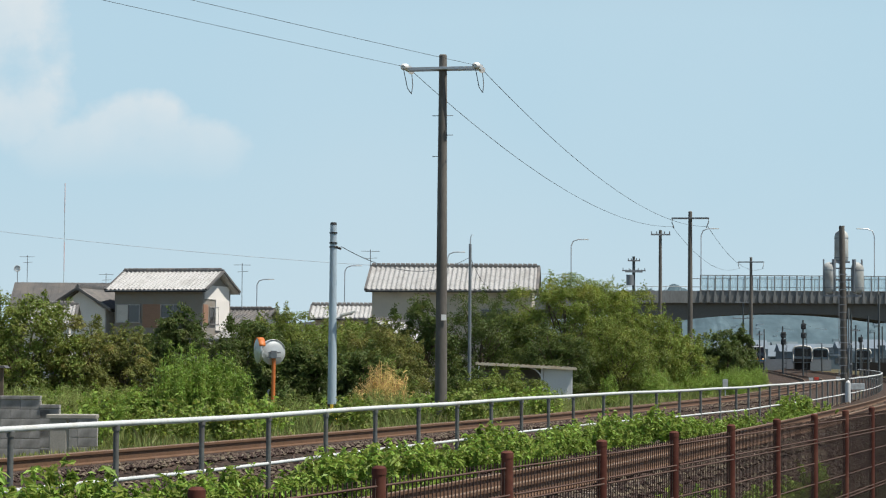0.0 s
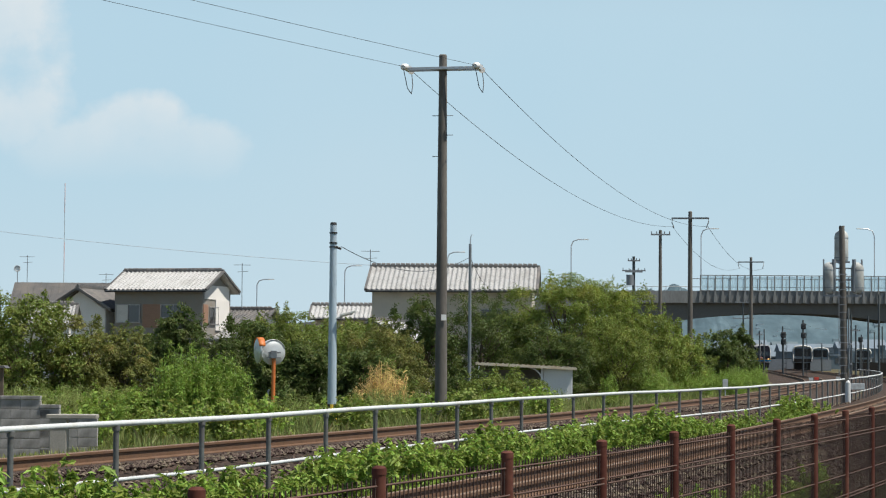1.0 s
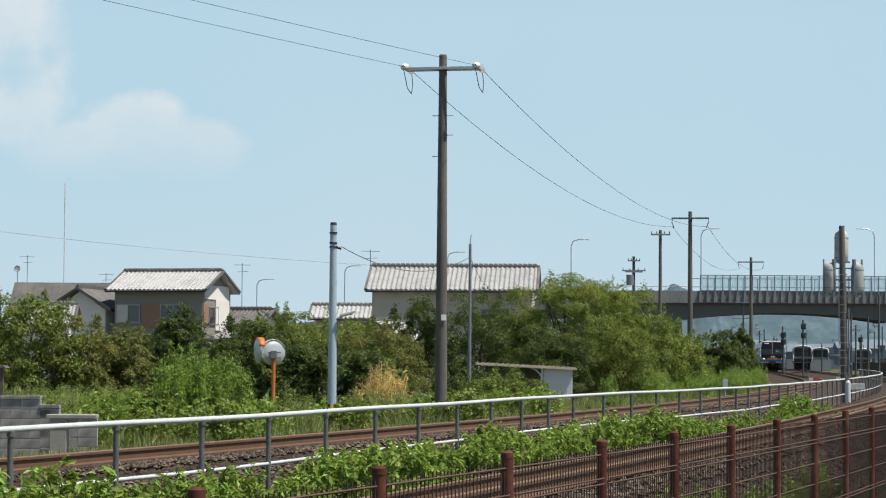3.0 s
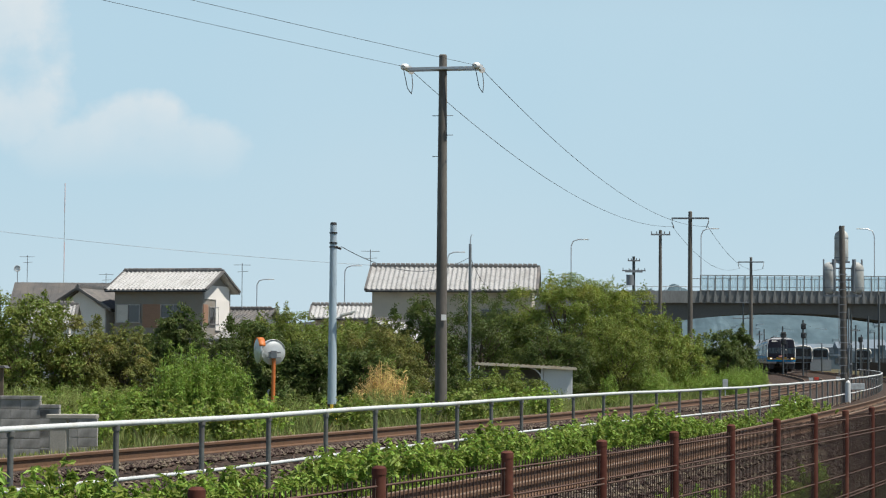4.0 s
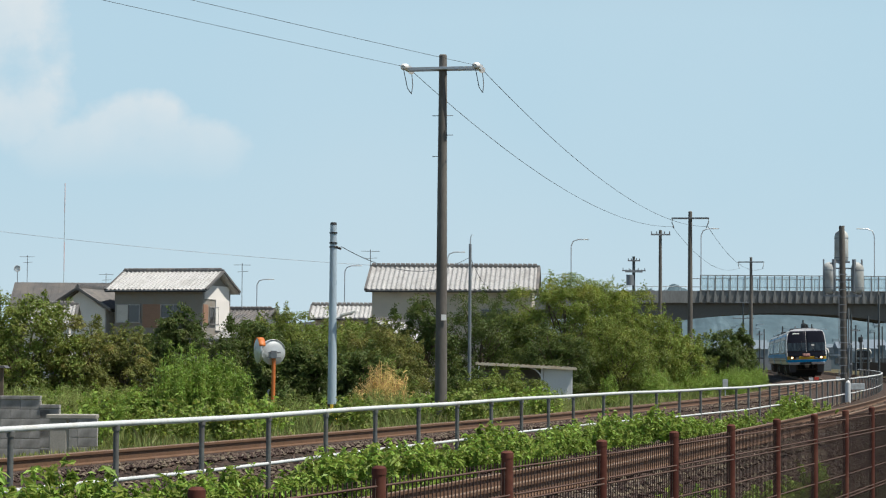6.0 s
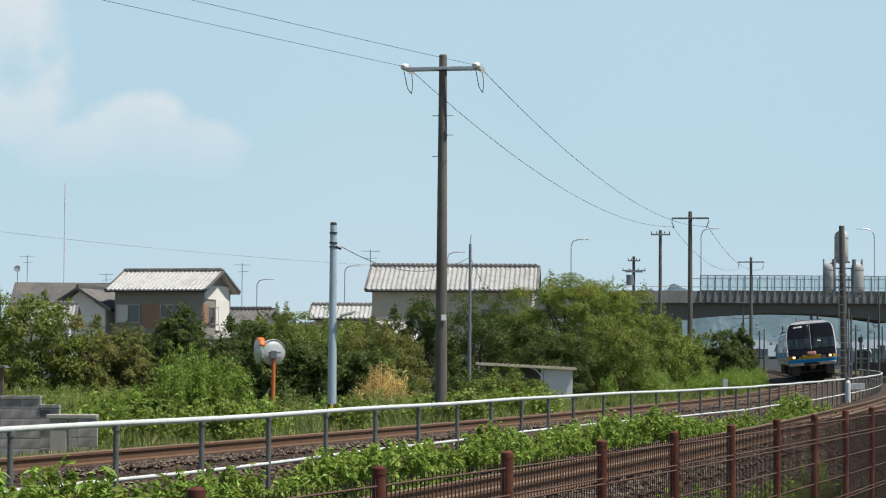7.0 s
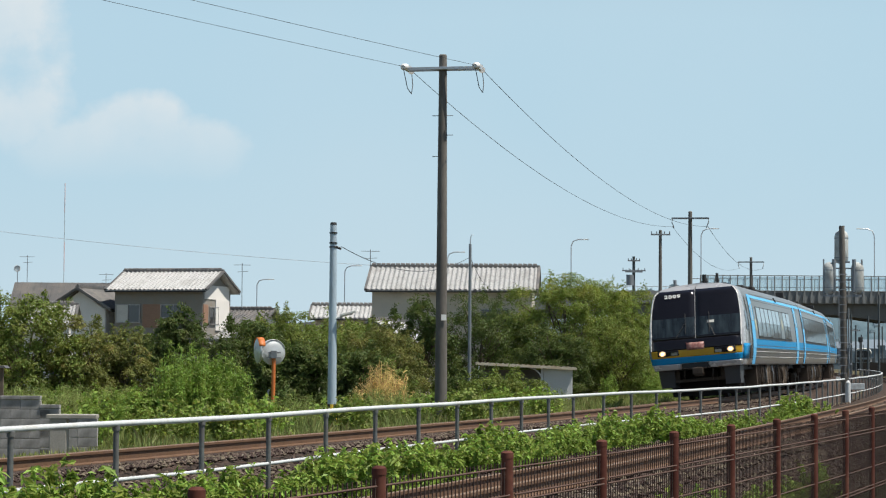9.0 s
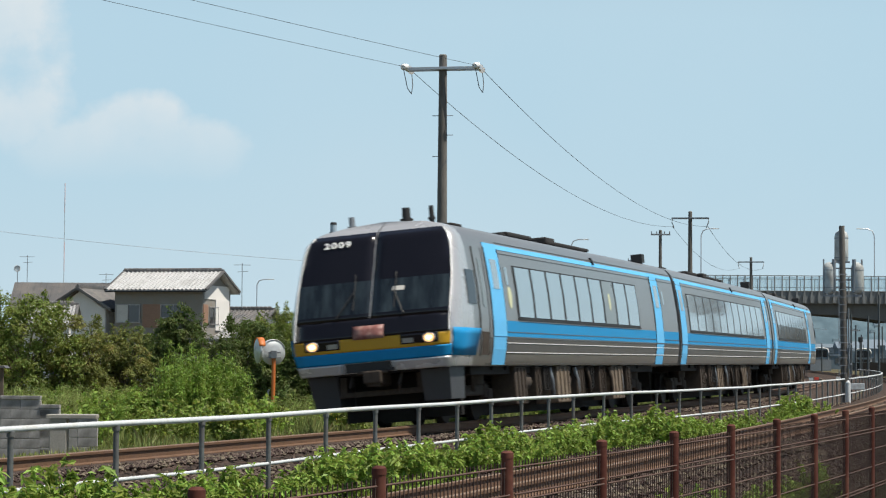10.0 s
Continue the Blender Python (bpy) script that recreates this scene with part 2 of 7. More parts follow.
MESH_BAR = mat("faded brown mesh bar", (0.095, 0.058, 0.048), 0.75, 0.0, var=0.2, scale=3, grain=25, bump=0, spec=0.2)
CABLE = mat("black cable", (0.02, 0.02, 0.022), 0.6, bump=0)
CERAMIC = mat("white porcelain", (0.72, 0.72, 0.70), 0.25, var=0.08, bump=0)
YELLOW = mat("yellow guard", (0.75, 0.52, 0.05), 0.5, bump=0.05)
BLACK = mat("black guard", (0.02, 0.02, 0.02), 0.5, bump=0.05)
ORANGE = mat("faded orange paint", (0.55, 0.17, 0.035), 0.55, var=0.2, scale=3, second=(0.42, 0.11, 0.03))
MIRROR = mat("mirror face", (0.8, 0.82, 0.84), 0.05, 1.0, var=0.03, bump=0)
MIRROR_BACK = mat("grey mirror back", (0.50, 0.53, 0.54), 0.4, 0.3, var=0.1, second=(0.35, 0.34, 0.33), mixlo=0.55, mixhi=0.7)
TILE = mat("silver grey roof tile", (0.40, 0.405, 0.405), 0.5, var=0.25, scale=1.2, grain=12, objrand=0.12, second=(0.27, 0.27, 0.265))
TILE_DARK = mat("dark roof tile", (0.10, 0.10, 0.10), 0.55, var=0.22, scale=1.0, grain=12, objrand=0.12, second=(0.15, 0.14, 0.13))
SLATE = mat("grey sheet roof", (0.085, 0.085, 0.085), 0.6, var=0.2, scale=0.5, grain=10, second=(0.12, 0.11, 0.10))
PLASTER = mat("beige render", (0.47, 0.43, 0.36), 0.85, var=0.1, scale=0.8, grain=25, second=(0.40, 0.365, 0.30))
PLASTER_G = mat("grey brown render", (0.24, 0.228, 0.208), 0.85, var=0.12, scale=0.8, grain=25, second=(0.23, 0.20, 0.165))
PLASTER_W = mat("white render", (0.72, 0.70, 0.67), 0.8, var=0.08, scale=0.8, grain=25)
WOOD_RED = mat("reddish wood siding", (0.28, 0.165, 0.11), 0.7, var=0.2, scale=2, grain=20, stretch=(1, 1, 6))
ALU = mat("window aluminium", (0.35, 0.34, 0.33), 0.45, 0.6, bump=0.02)
PANE = glass_mat("house glass", (0.035, 0.04, 0.045))
CURTAIN = mat("pale curtain", (0.55, 0.54, 0.50), 0.9, var=0.12, scale=3, grain=15)
BLOCK = mat("grey concrete block", (0.32, 0.32, 0.31), 0.9, var=0.2, scale=2, grain=30, objrand=0.12, second=(0.14, 0.14, 0.135))
SHED_WHITE = mat("white sheet metal", (0.66, 0.68, 0.70), 0.5, var=0.08, scale=1.5, second=(0.55, 0.53, 0.48), mixlo=0.6, mixhi=0.8)
SHED_ROOF = mat("old corrugated sheet", (0.52, 0.47, 0.38), 0.7, var=0.2, scale=1.5, second=(0.40, 0.32, 0.22))
BRIDGE = mat("overpass concrete", (0.22, 0.23, 0.232), 0.9, var=0.22, scale=0.35, grain=5, second=(0.165, 0.172, 0.174), spec=0.2, stretch=(1, 1, 0.3))
BRIDGE_STEEL = mat("grey brown overpass girder", (0.125, 0.125, 0.122), 0.8, var=0.12, scale=0.3, grain=5)
BARK = mat("bark", (0.11, 0.085, 0.06), 0.95, var=0.3, scale=3, grain=20, bump=0.6, stretch=(1, 1, 0.3))
LEAF_DARK = leaf_mat("dark glossy leaves", (0.095, 0.135, 0.035), dry=(0.14, 0.165, 0.045))
LEAF_MID = leaf_mat("mid green leaves", (0.165, 0.215, 0.045), dry=(0.23, 0.245, 0.055))
LEAF_LIGHT = leaf_mat("light green leaves", (0.185, 0.245, 0.045), dry=(0.29, 0.29, 0.065))
LEAF_BRIGHT = leaf_mat("bright weed leaves", (0.25, 0.345, 0.065), dry=(0.34, 0.41, 0.09))
LEAF_FEATHER = leaf_mat("feathery weed leaves", (0.21, 0.31, 0.055), dry=(0.28, 0.34, 0.075))
LEAF_OLIVE = leaf_mat("olive leaves", (0.17, 0.19, 0.05), dry=(0.25, 0.22, 0.065))
GRASS = leaf_mat("grass blades", (0.23, 0.28, 0.085), dry=(0.38, 0.35, 0.16), gloss=0.5)
STRAW = leaf_mat("dry straw", (0.60, 0.45, 0.19), dry=(0.50, 0.35, 0.14), gloss=0.6)
# train
STEEL = mat("brushed stainless steel", (0.36, 0.345, 0.33), 0.33, 0.8, var=0.06, scale=0.7, grain=18, bump=0.02, stretch=(0.2, 1, 1))
STEEL_DARK = mat("stainless lower panel", (0.14, 0.13, 0.12), 0.42, 0.6, var=0.08, scale=0.7, grain=18, bump=0.02)
NOSE = mat("silver nose paint", (0.47, 0.48, 0.49), 0.27, 0.4, var=0.05, scale=0.8, bump=0.01)
BLUE = mat("azure blue stripe", (0.012, 0.235, 0.50), 0.5, var=0.06, scale=0.8, grain=10, bump=0.01, spec=0.15)
SKYBLUE = mat("light blue door paint", (0.12, 0.45, 0.77), 0.5, var=0.06, scale=0.8, grain=10, bump=0.01, spec=0.2)
TRAIN_YELLOW = mat("yellow nose band", (0.50, 0.29, 0.015), 0.4, var=0.06, bump=0.01)
# The dim cab and its reflections are painted as paler streaks in opaque glass.
CAB_GLASS = mat("cab glass", (0.011, 0.016, 0.020), 0.08, var=0.3, scale=2.2, grain=3, bump=0, second=(0.026, 0.037, 0.043), spec=0.5, stretch=(1, 2.2, 0.15))
TRAIN_GLASS = mat("black windscreen", (0.008, 0.008, 0.011), 0.12, var=0.1, scale=0.6, grain=4, bump=0.0, spec=0.35)
SIDE_GLASS = mat("side window glass", (0.50, 0.55, 0.56), 0.05, 0.75, var=0.05, scale=0.6, grain=4, bump=0, spec=0.8)
PALE_PANEL = mat("grey window panel", (0.20, 0.23, 0.235), 0.3, 0.2, var=0.06, bump=0)
PALE_MARK = mat("pale yellow emblem", (0.55, 0.56, 0.36), 0.5, bump=0)
TRAIN_ROOF = mat("dusty grey roof", (0.19, 0.187, 0.185), 0.6, 0.2, var=0.2, scale=0.6, grain=10, second=(0.14, 0.135, 0.13))
RUBBER = mat("black rubber", (0.015, 0.015, 0.015), 0.6, bump=0.02)
UNDER = mat("near-black underframe", (0.013, 0.011, 0.0095), 0.8, 0.2, var=0.35, scale=3, grain=15)
UNDER_BOX = mat("tan equipment box", (0.17, 0.135, 0.10), 0.8, 0.0, var=0.25, scale=2.5, grain=15, second=(0.10, 0.078, 0.06), spec=0.2)
UNDER_MID = mat("brown dusty equipment", (0.06, 0.047, 0.037), 0.8, 0.0, var=0.3, scale=2.5, grain=15, second=(0.05, 0.04, 0.033), spec=0.2)
SKIRT = mat("dark grey skirt", (0.05, 0.052, 0.057), 0.55, 0.2, var=0.12, scale=1.5)
WHITE_MARK = mat("white marking", (0.82, 0.82, 0.80), 0.5, bump=0)
HEADLAMP = lamp_mat("lit headlamp", (1.0, 0.62, 0.25), 5)
HEADLAMP_RIM = lamp_mat("glowing lamp reflector", (1.0, 0.48, 0.13), 1.1)
ROOF_DARK = mat("sooty roof cover", (0.035, 0.034, 0.034), 0.85, var=0.3, scale=1.5, grain=15, spec=0.15)
WIRE = mat("weathered overhead wire", (0.075, 0.085, 0.095), 0.7, bump=0, spec=0.2)
LENS_OFF = mat("unlit lamp glass", (0.35, 0.36, 0.34), 0.15, 0.3, bump=0)
# ---------------------------------------------------------------- ground
def ground_sheet():
    xs = np.concatenate([-np.geomspace(3600, 60, 26), np.arange(-56, 80, 2.0), np.geomspace(84, 3600, 26)])
    ys = np.concatenate([-np.geomspace(600, 12, 12), np.arange(-8, 260, 2.0), np.geomspace(264, 4600, 36)])
    gx, gy = np.meshgrid(xs, ys)
    lat = lateral(gx.ravel(), gy.ravel()).reshape(gx.shape)
    z = ground_z(lat)
    near = np.clip((400 - np.hypot(gx, gy)) / 300, 0, 1)
    z += 0.05 * near * (np.sin(gx * 0.9) * np.cos(gy * 0.7)) * (lat < -6)
    verts = np.stack([gx, gy, z], -1).reshape(-1, 3)
    w, h = len(xs), len(ys)
    i = (np.arange(h - 1)[:, None] * w + np.arange(w - 1)).ravel()
    faces = np.stack([i, i + 1, i + w + 1, i + w], -1)
    ob = raw("ground", verts, faces, GROUND, smooth=True)
    tagged(ob, "weedy earth ground beside the railway line", "ground", kind="structure")


ground_sheet()


def second_lat(s):
    return float(np.interp(s, [-400, -60, -30, -5, 10, 60], [5.3, 5.5, 5.8, 6.5, 7.0, 8.6]))


def railway_track(lat_of, label, tilt):
    top = thing("railway_track", None, label, "railway track", "railway tracks", "structure")
    ss = np.concatenate([np.arange(-500, -80, 5.0), np.arange(-80, 80, 2.0)])
    # ballast bed
    bm = bmesh.new()
    prof = [(-2.7, -0.47), (-1.6, -0.22), (-0.6, -0.185), (0.6, -0.185), (1.6, -0.22), (2.7, -0.47)]
    loft(bm, [[on_line(s, lat_of(s) + a, b + tilt * 0.045 * cant(s) + tilt * a * 0.06 * cant(s) * (abs(a) < 1.6)) for a, b in prof] for s in ss], closed=False, smooth=True)
    part("ballast_bed", bm, BALLAST, top)
    # rails
    rp = [(-.062, -.153), (.062, -.153), (.062, -.142), (.012, -.125), (.010, -.042), (.033, -.033), (.033, -.006), (.027, 0), (-.027, 0), (-.033, -.006), (-.033, -.033), (-.010, -.042), (-.012, -.125), (-.062, -.142)]
    for side in (-1, 1):
        bm = bmesh.new()
        vs = loft(bm, [[on_line(s, lat_of(s) + side * 0.566 + a, b + (0.0425 + side * 0.0475) * cant(s) * tilt) for a, b in rp] for s in ss])
        bm.faces.ensure_lookup_table()
        for f in bm.faces:
            f.material_index = 1 if f.calc_center_median().z > -9 and all(v.co.z > -0.004 + (0.0425 + side * 0.0475) * cant(-20) * tilt - 0.0 for v in f.verts) else 0
        part("rail", bm, [RUST, SHINE], top)
    # sleepers on the stretch close by
    bm = bmesh.new()
    prism(bm, [(-.12, 0), (-.10, .16), (.10, .16), (.12, 0)], 1, -1.0, 1.0)
    mesh = bpy.data.meshes.new("sleeper")
    bmesh.ops.recalc_face_normals(bm, faces=bm.faces)
    bm.to_mesh(mesh)
    bm.free()
    mesh.materials.append(SLEEPER)
    for s in np.arange(-75, 22, 0.62):
        ob = new("sleeper", mesh)
        ob.parent = top
        d = along(s)
        ob.matrix_basis = Matrix.Translation(on_line(s, lat_of(s), -0.365 + 0.0425 * cant(s) * tilt)) @ Matrix.Rotation(math.atan2(d.y, d.x), 4, "Z") @ Matrix.Rotation(0.085 * tilt, 4, "X")
    return top


main_track = railway_track(lambda s: 0.0, "rusty main railway track on brown ballast, canted in the curve", 1.0)
second_track = railway_track(second_lat, "rusty second railway track on brown ballast behind the mesh fence", 1.0)


def ballast_stones():
    """Loose stones on the shoulders, joined."""
    n = 58000
    s = 17 - 77 * RNG.random(n) ** 1.5
    lat = RNG.uniform(0.62, 9.6, n)
    c = np.array([[*centre(a)] for a in s])
    d = np.array([[*along(a)] for a in s])
    nx = np.stack([-d[:, 1], d[:, 0]], 1)
    second = np.array([second_lat(a) for a in s])
    local = np.where(lat > 3.6, lat - second, lat)
    z = np.interp(abs(local), [0.6, 1.6, 2.7, 5], [-0.195, -0.22, -0.45, -0.42]) + 0.045 + np.where(abs(local) < 1.55, local * 0.06, 0)
    p = np.stack([c[:, 0] + nx[:, 0] * lat, c[:, 1] + nx[:, 1] * lat, z + RNG.uniform(-0.005, 0.03, n)], 1)
    octa = np.array([[1, 0, 0], [-1, 0, 0], [0, 1, 0], [0, -1, 0], [0, 0, 1], [0, 0, -1]], float)
    fc = np.array([[0, 2, 4], [2, 1, 4], [1, 3, 4], [3, 0, 4], [2, 0, 5], [1, 2, 5], [3, 1, 5], [0, 3, 5]])
    r = RNG.uniform(0.022, 0.05, (n, 1, 1)) * RNG.uniform(0.6, 1.3, (n, 6, 1))
    ang = RNG.uniform(0, 6.28, n)
    o = octa[None] * r + RNG.normal(0, 0.006, (n, 6, 3))
    ca, sa = np.cos(ang)[:, None], np.sin(ang)[:, None]
    o = np.stack([o[..., 0] * ca - o[..., 1] * sa, o[..., 0] * sa + o[..., 1] * ca, o[..., 2] * 0.75], -1)
    verts = (p[:, None] + o).reshape(-1, 3)
    faces = (fc[None] + 6 * np.arange(n)[:, None, None]).reshape(-1, 3)
    ob = raw("ballast", verts, faces, STONE)
    tagged(ob, "loose brown and grey ballast stones along the tracks", "ballast", kind="stuff")


ballast_stones()
# ---------------------------------------------------------------- the train
CAR_LEN, BOGIE, OVERHANG, LIFT = 21.3, 14.4, 3.3, 0.043
ROOF_PTS = [(0.99, 1.38), (1.10, 1.42), (1.50, 1.485), (1.90, 1.50), (2.40, 1.485), (2.90, 1.44), (3.19, 1.405), (3.35, 1.36), (3.49, 1.26), (3.59, 1.08), (3.67, 0.74), (3.72, 0.0)]


def half_width(z):
    return float(np.interp(z, [q[0] for q in ROOF_PTS], [q[1] for q in ROOF_PTS]))


def section(x, shrink=1.0, drop=0.0):
    """The outline of the body at x: from the lower edge on one side over the roof to the other."""
    right = [Vector((x, w * shrink, z - drop * max(z - 3.2, 0))) for z, w in ROOF_PTS]
    return right + [Vector((q.x, -q.y, q.z)) for q in reversed(right[:-1])]


def side_panel(bm, x0, x1, z0, z1, sgn, out=0.006, mi=0, thick=0.012, steps=2):
    """A thin plate that follows the side between two heights."""
    zs = [z0 + (z1 - z0) * i / steps for i in range(steps + 1)]
    inner = [[Vector((x, sgn * (half_width(z) + out - thick), z)) for z in zs] for x in (x0, x1)]
    outer = [[Vector((x, sgn * (half_width(z) + out), z)) for z in zs] for x in (x0, x1)]
    for a, b in ((outer[0], outer[1]), (inner[0], inner[1])):
        loft(bm, [a, b], mi, closed=False)
    loft(bm, [outer[0], inner[0]], mi, closed=False)
    loft(bm, [outer[1], inner[1]], mi, closed=False)
    for k in (0, -1):
        bm.faces.new([bm.verts.new(q) for q in (outer[0][k], outer[1][k], inner[1][k], inner[0][k])]).material_index = mi
    return bm


def emblem(bm, x, z, rx, rz, sgn, out):
    """A thin oval plate on the side."""
    ring = [(x + math.cos(a) * rx, z + math.sin(a) * rz) for a in (2 * math.pi * j / 16 for j in range(16))]
    loft(bm, [[Vector((p, sgn * (half_width(q) + o), q)) for p, q in ring] for o in (out - 0.01, out)], caps=True)


def nose_x(z, y):
    """How far forward the front reaches (from the car's nose plane), at height z and side place y."""
    rake = float(np.interp(z, [0.99, 1.35, 1.62, 1.95, 3.44, 3.56, 3.67], [0.12, 0.02, 0.0, 0.12, 0.88, 1.08, 1.4]))
    return -rake - 0.10 * (abs(y) / 1.5) ** 5 - 0.03 * (y / 1.5) ** 2


def nose_patch(bm, y0, y1, z0, z1, mi=0, out=0.0, ny=8, nz=6, edge=None):
    """A patch of the front skin. edge(z): greatest half width at that height."""
    rows = []
    for i in range(nz + 1):
        z = z0 + (z1 - z0) * i / nz
        lim = edge(z) if edge else 9
        rows.append([Vector((nose_x(z, min(max(y, -lim), lim)) + out, min(max(y, -lim), lim), z)) for y in (y0 + (y1 - y0) * j / ny for j in range(ny + 1))])
    loft(bm, rows, mi, closed=False, smooth=True)
    return bm


def thick_patch(name, mats, parent, y0, y1, z0, z1, out, edge=None, label="", depth=0.03, ny=8, nz=6):
    bm = bmesh.new()
    nose_patch(bm, y0, y1, z0, z1, 0, out, ny, nz, edge)
    ob = part(name, bm, mats, parent, label)
    mod = ob.modifiers.new("depth", "SOLIDIFY")
    mod.thickness, mod.offset = depth, -1
    return ob


def rail_car(cab_front, cab_back, label):
    """A car with its x axis forward and its nose plane at x = 0, its tail at -21.3."""
    car = thing("railcar", None, label, "railcar", "cars of the train")
    tail = -CAR_LEN + 0.22 - (0.5 if cab_front else 0.9 if cab_back else 0.0)
    head = -1.55 if cab_front else -0.22 if cab_back else -0.74
    back = tail + 1.35 if cab_back else tail
    # shell
    bm = bmesh.new()
    loft(bm, [section(head), section(back)], 0, closed=False, smooth=True)
    for x in (head, back):
        bm.faces.new([bm.verts.new(q) for q in section(x)]).material_index = 0
    box(bm, ((head + back) / 2, 0, 1.02), (head - back, 2.5, 0.06), 0)
    shell = part("body", bm, STEEL, car)
    # lower panels, stripes, doors and windows on both sides
    for sgn in (1, -1):
        # Darker steel here: the shade on the downward-leaning lower side is painted in.
        bm = bmesh.new()
        side_panel(bm, head - 0.9, back, 1.0, 1.50, sgn, 0.004)
        part("lower_panel", bm, STEEL_DARK, car, "corrugated lower side panel, painted darker for its downward-leaning shade")
        for zz in (1.23, 1.41):
            bm = bmesh.new()
            side_panel(bm, (-3.85 if cab_front else -1.85), back + 0.1, zz - 0.007, zz + 0.007, sgn, 0.014, steps=1)
            part("trim_line", bm, WHITE_MARK, car, "pale metal trim line")
        bm = bmesh.new()
        side_panel(bm, head - (2.2 if cab_front else 0.1), back + 0.02, 1.53, 1.83, sgn, 0.008)
        part("waist_stripe", bm, BLUE, car, "azure blue waist stripe")
        bm = bmesh.new()
        side_panel(bm, (-3.75 if cab_front else -1.7), back + 0.02, 3.19, 3.285, sgn, 0.008)
        part("roof_stripe", bm, SKYBLUE, car, "light blue stripe below the roof")
        doors = [-3.32, -19.0] if cab_front else ([-1.3, -17.4] if cab_back else [-1.3, -19.95])
        for dx in doors:
            bm = bmesh.new()
            side_panel(bm, dx - 0.47, dx + 0.47, 1.0, 3.29, sgn, 0.014, steps=8)
            door = part("door", bm, SKYBLUE, car, "light blue passenger door")
            bm = bmesh.new()
            side_panel(bm, dx - 0.22, dx + 0.22, 2.42, 2.98, sgn, 0.021, steps=3)
            part("pane", bm, SIDE_GLASS, door)
            for e in (-0.48, 0.48):
                bm = bmesh.new()
                side_panel(bm, dx + e - 0.012, dx + e + 0.012, 1.0, 3.2, sgn, 0.018, steps=6)
                part("door_seal", bm, RUBBER, door)
            bm = bmesh.new()
            side_panel(bm, dx - 0.47, dx + 0.47, 1.53, 1.83, sgn, 0.019, steps=2)
            part("door_stripe", bm, SKYBLUE, door)
        wx0, wx1 = (-4.78, -16.55) if cab_front else ((-2.6, -15.9) if cab_back else (-2.4, -18.85))
        bm = bmesh.new()
        side_panel(bm, wx0 + 0.03, wx1 - 0.03, 1.87, 2.92, sgn, 0.010, steps=4)
        band = part("window_band", bm, RUBBER, car, "dark window surround")
        n = 9 if cab_front else 11
        for i in range(n):
            a = wx0 + (wx1 - wx0) * i / n
            b = wx0 + (wx1 - wx0) * (i + 1) / n
            bm = bmesh.new()
            side_panel(bm, a - 0.085, b + 0.085, 1.92, 2.89, sgn, 0.018, steps=4)
            odd = cab_front and i == 6
            pane = part("pane", bm, PALE_PANEL if odd else SIDE_GLASS, band)
            if odd:
                bm = bmesh.new()
                emblem(bm, (a + b) / 2, 2.42, 0.11, 0.20, sgn, 0.022)
                part("emblem", bm, PALE_MARK, band, "pale oval emblem")
        bm = bmesh.new()
        side_panel(bm, wx0, wx1, 1.85, 1.885, sgn, 0.03, steps=1)
        part("sill", bm, RUBBER, band)
        # dark joint lines along the waist stripe, and the hook by the roof stripe
        for zz in (1.615, 1.515):
            bm = bmesh.new()
            side_panel(bm, (-3.85 if cab_front else head - 0.1), back + 0.02, zz - 0.008, zz + 0.008, sgn, 0.0135, steps=1)
            part("stripe_joint", bm, STEEL_DARK, car, "dark joint line in the stripe")
        if cab_front:
            bm = bmesh.new()
            emblem(bm, -4.28, 2.28, 0.14, 0.21, sgn, 0.010)
            part("emblem", bm, PALE_MARK, car, "pale oval emblem")
        for zz, hh in ((3.12, 0.05), (3.33, 0.025)):
            bm = bmesh.new()
            side_panel(bm, (-3.85 if cab_front else head - 0.1), back + 0.02, zz - 0.006, zz + 0.006, sgn, 0.010, steps=1)
            part("seam", bm, STEEL_DARK, car)
        bm = bmesh.new()
        side_panel(bm, -12.3, -12.18, 3.24, 3.40, sgn, 0.05, thick=0.05, steps=1)
        part("roof_hook", bm, RUBBER, car, "small black roof hook")
        # small windows and vents by the doors
        for a in doors:
            bm = bmesh.new()
            side_panel(bm, a - 0.95, a - 0.78, 2.52, 2.86, sgn, 0.014, steps=2)
            part("side_window", bm, SIDE_GLASS, car)
    # roof gear
    bm = bmesh.new()
    loft(bm, [[Vector((x, y, z)) for y, z in ((-1.0, 3.615), (-0.7, 3.685), (0, 3.735), (0.7, 3.685), (1.0, 3.615))] for x in (head - 0.1, back + 0.1)], closed=False, smooth=True)
    part("roof_sheet", bm, TRAIN_ROOF, car, "dusty grey roof sheet")
    for x, ln, w, h in ((-3.6, 0.7, 1.5, 0.07), (-6.9, 0.5, 1.6, 0.05), (-8.0, 2.0, 1.7, 0.09), (-10.7, 0.8, 1.7, 0.15), (-12.8, 3.4, 1.7, 0.08)):
        bm = bmesh.new()
        box(bm, (x, 0, 3.71 + h / 2 - 0.03), (ln, w, h), 0, bev=0.04)
        part("roof_unit", bm, ROOF_DARK, car, "low dark roof equipment cover")
    bm = bmesh.new()
    box(bm, (-20.2, 0.85, 3.77), (0.32, 0.3, 0.22), 0, bev=0.02)
    tube(bm, (-20.2, 0.85, 3.5), (-20.2, 0.85, 3.74), 0.12)
    part("exhaust", bm, RUBBER, car, "black exhaust box")
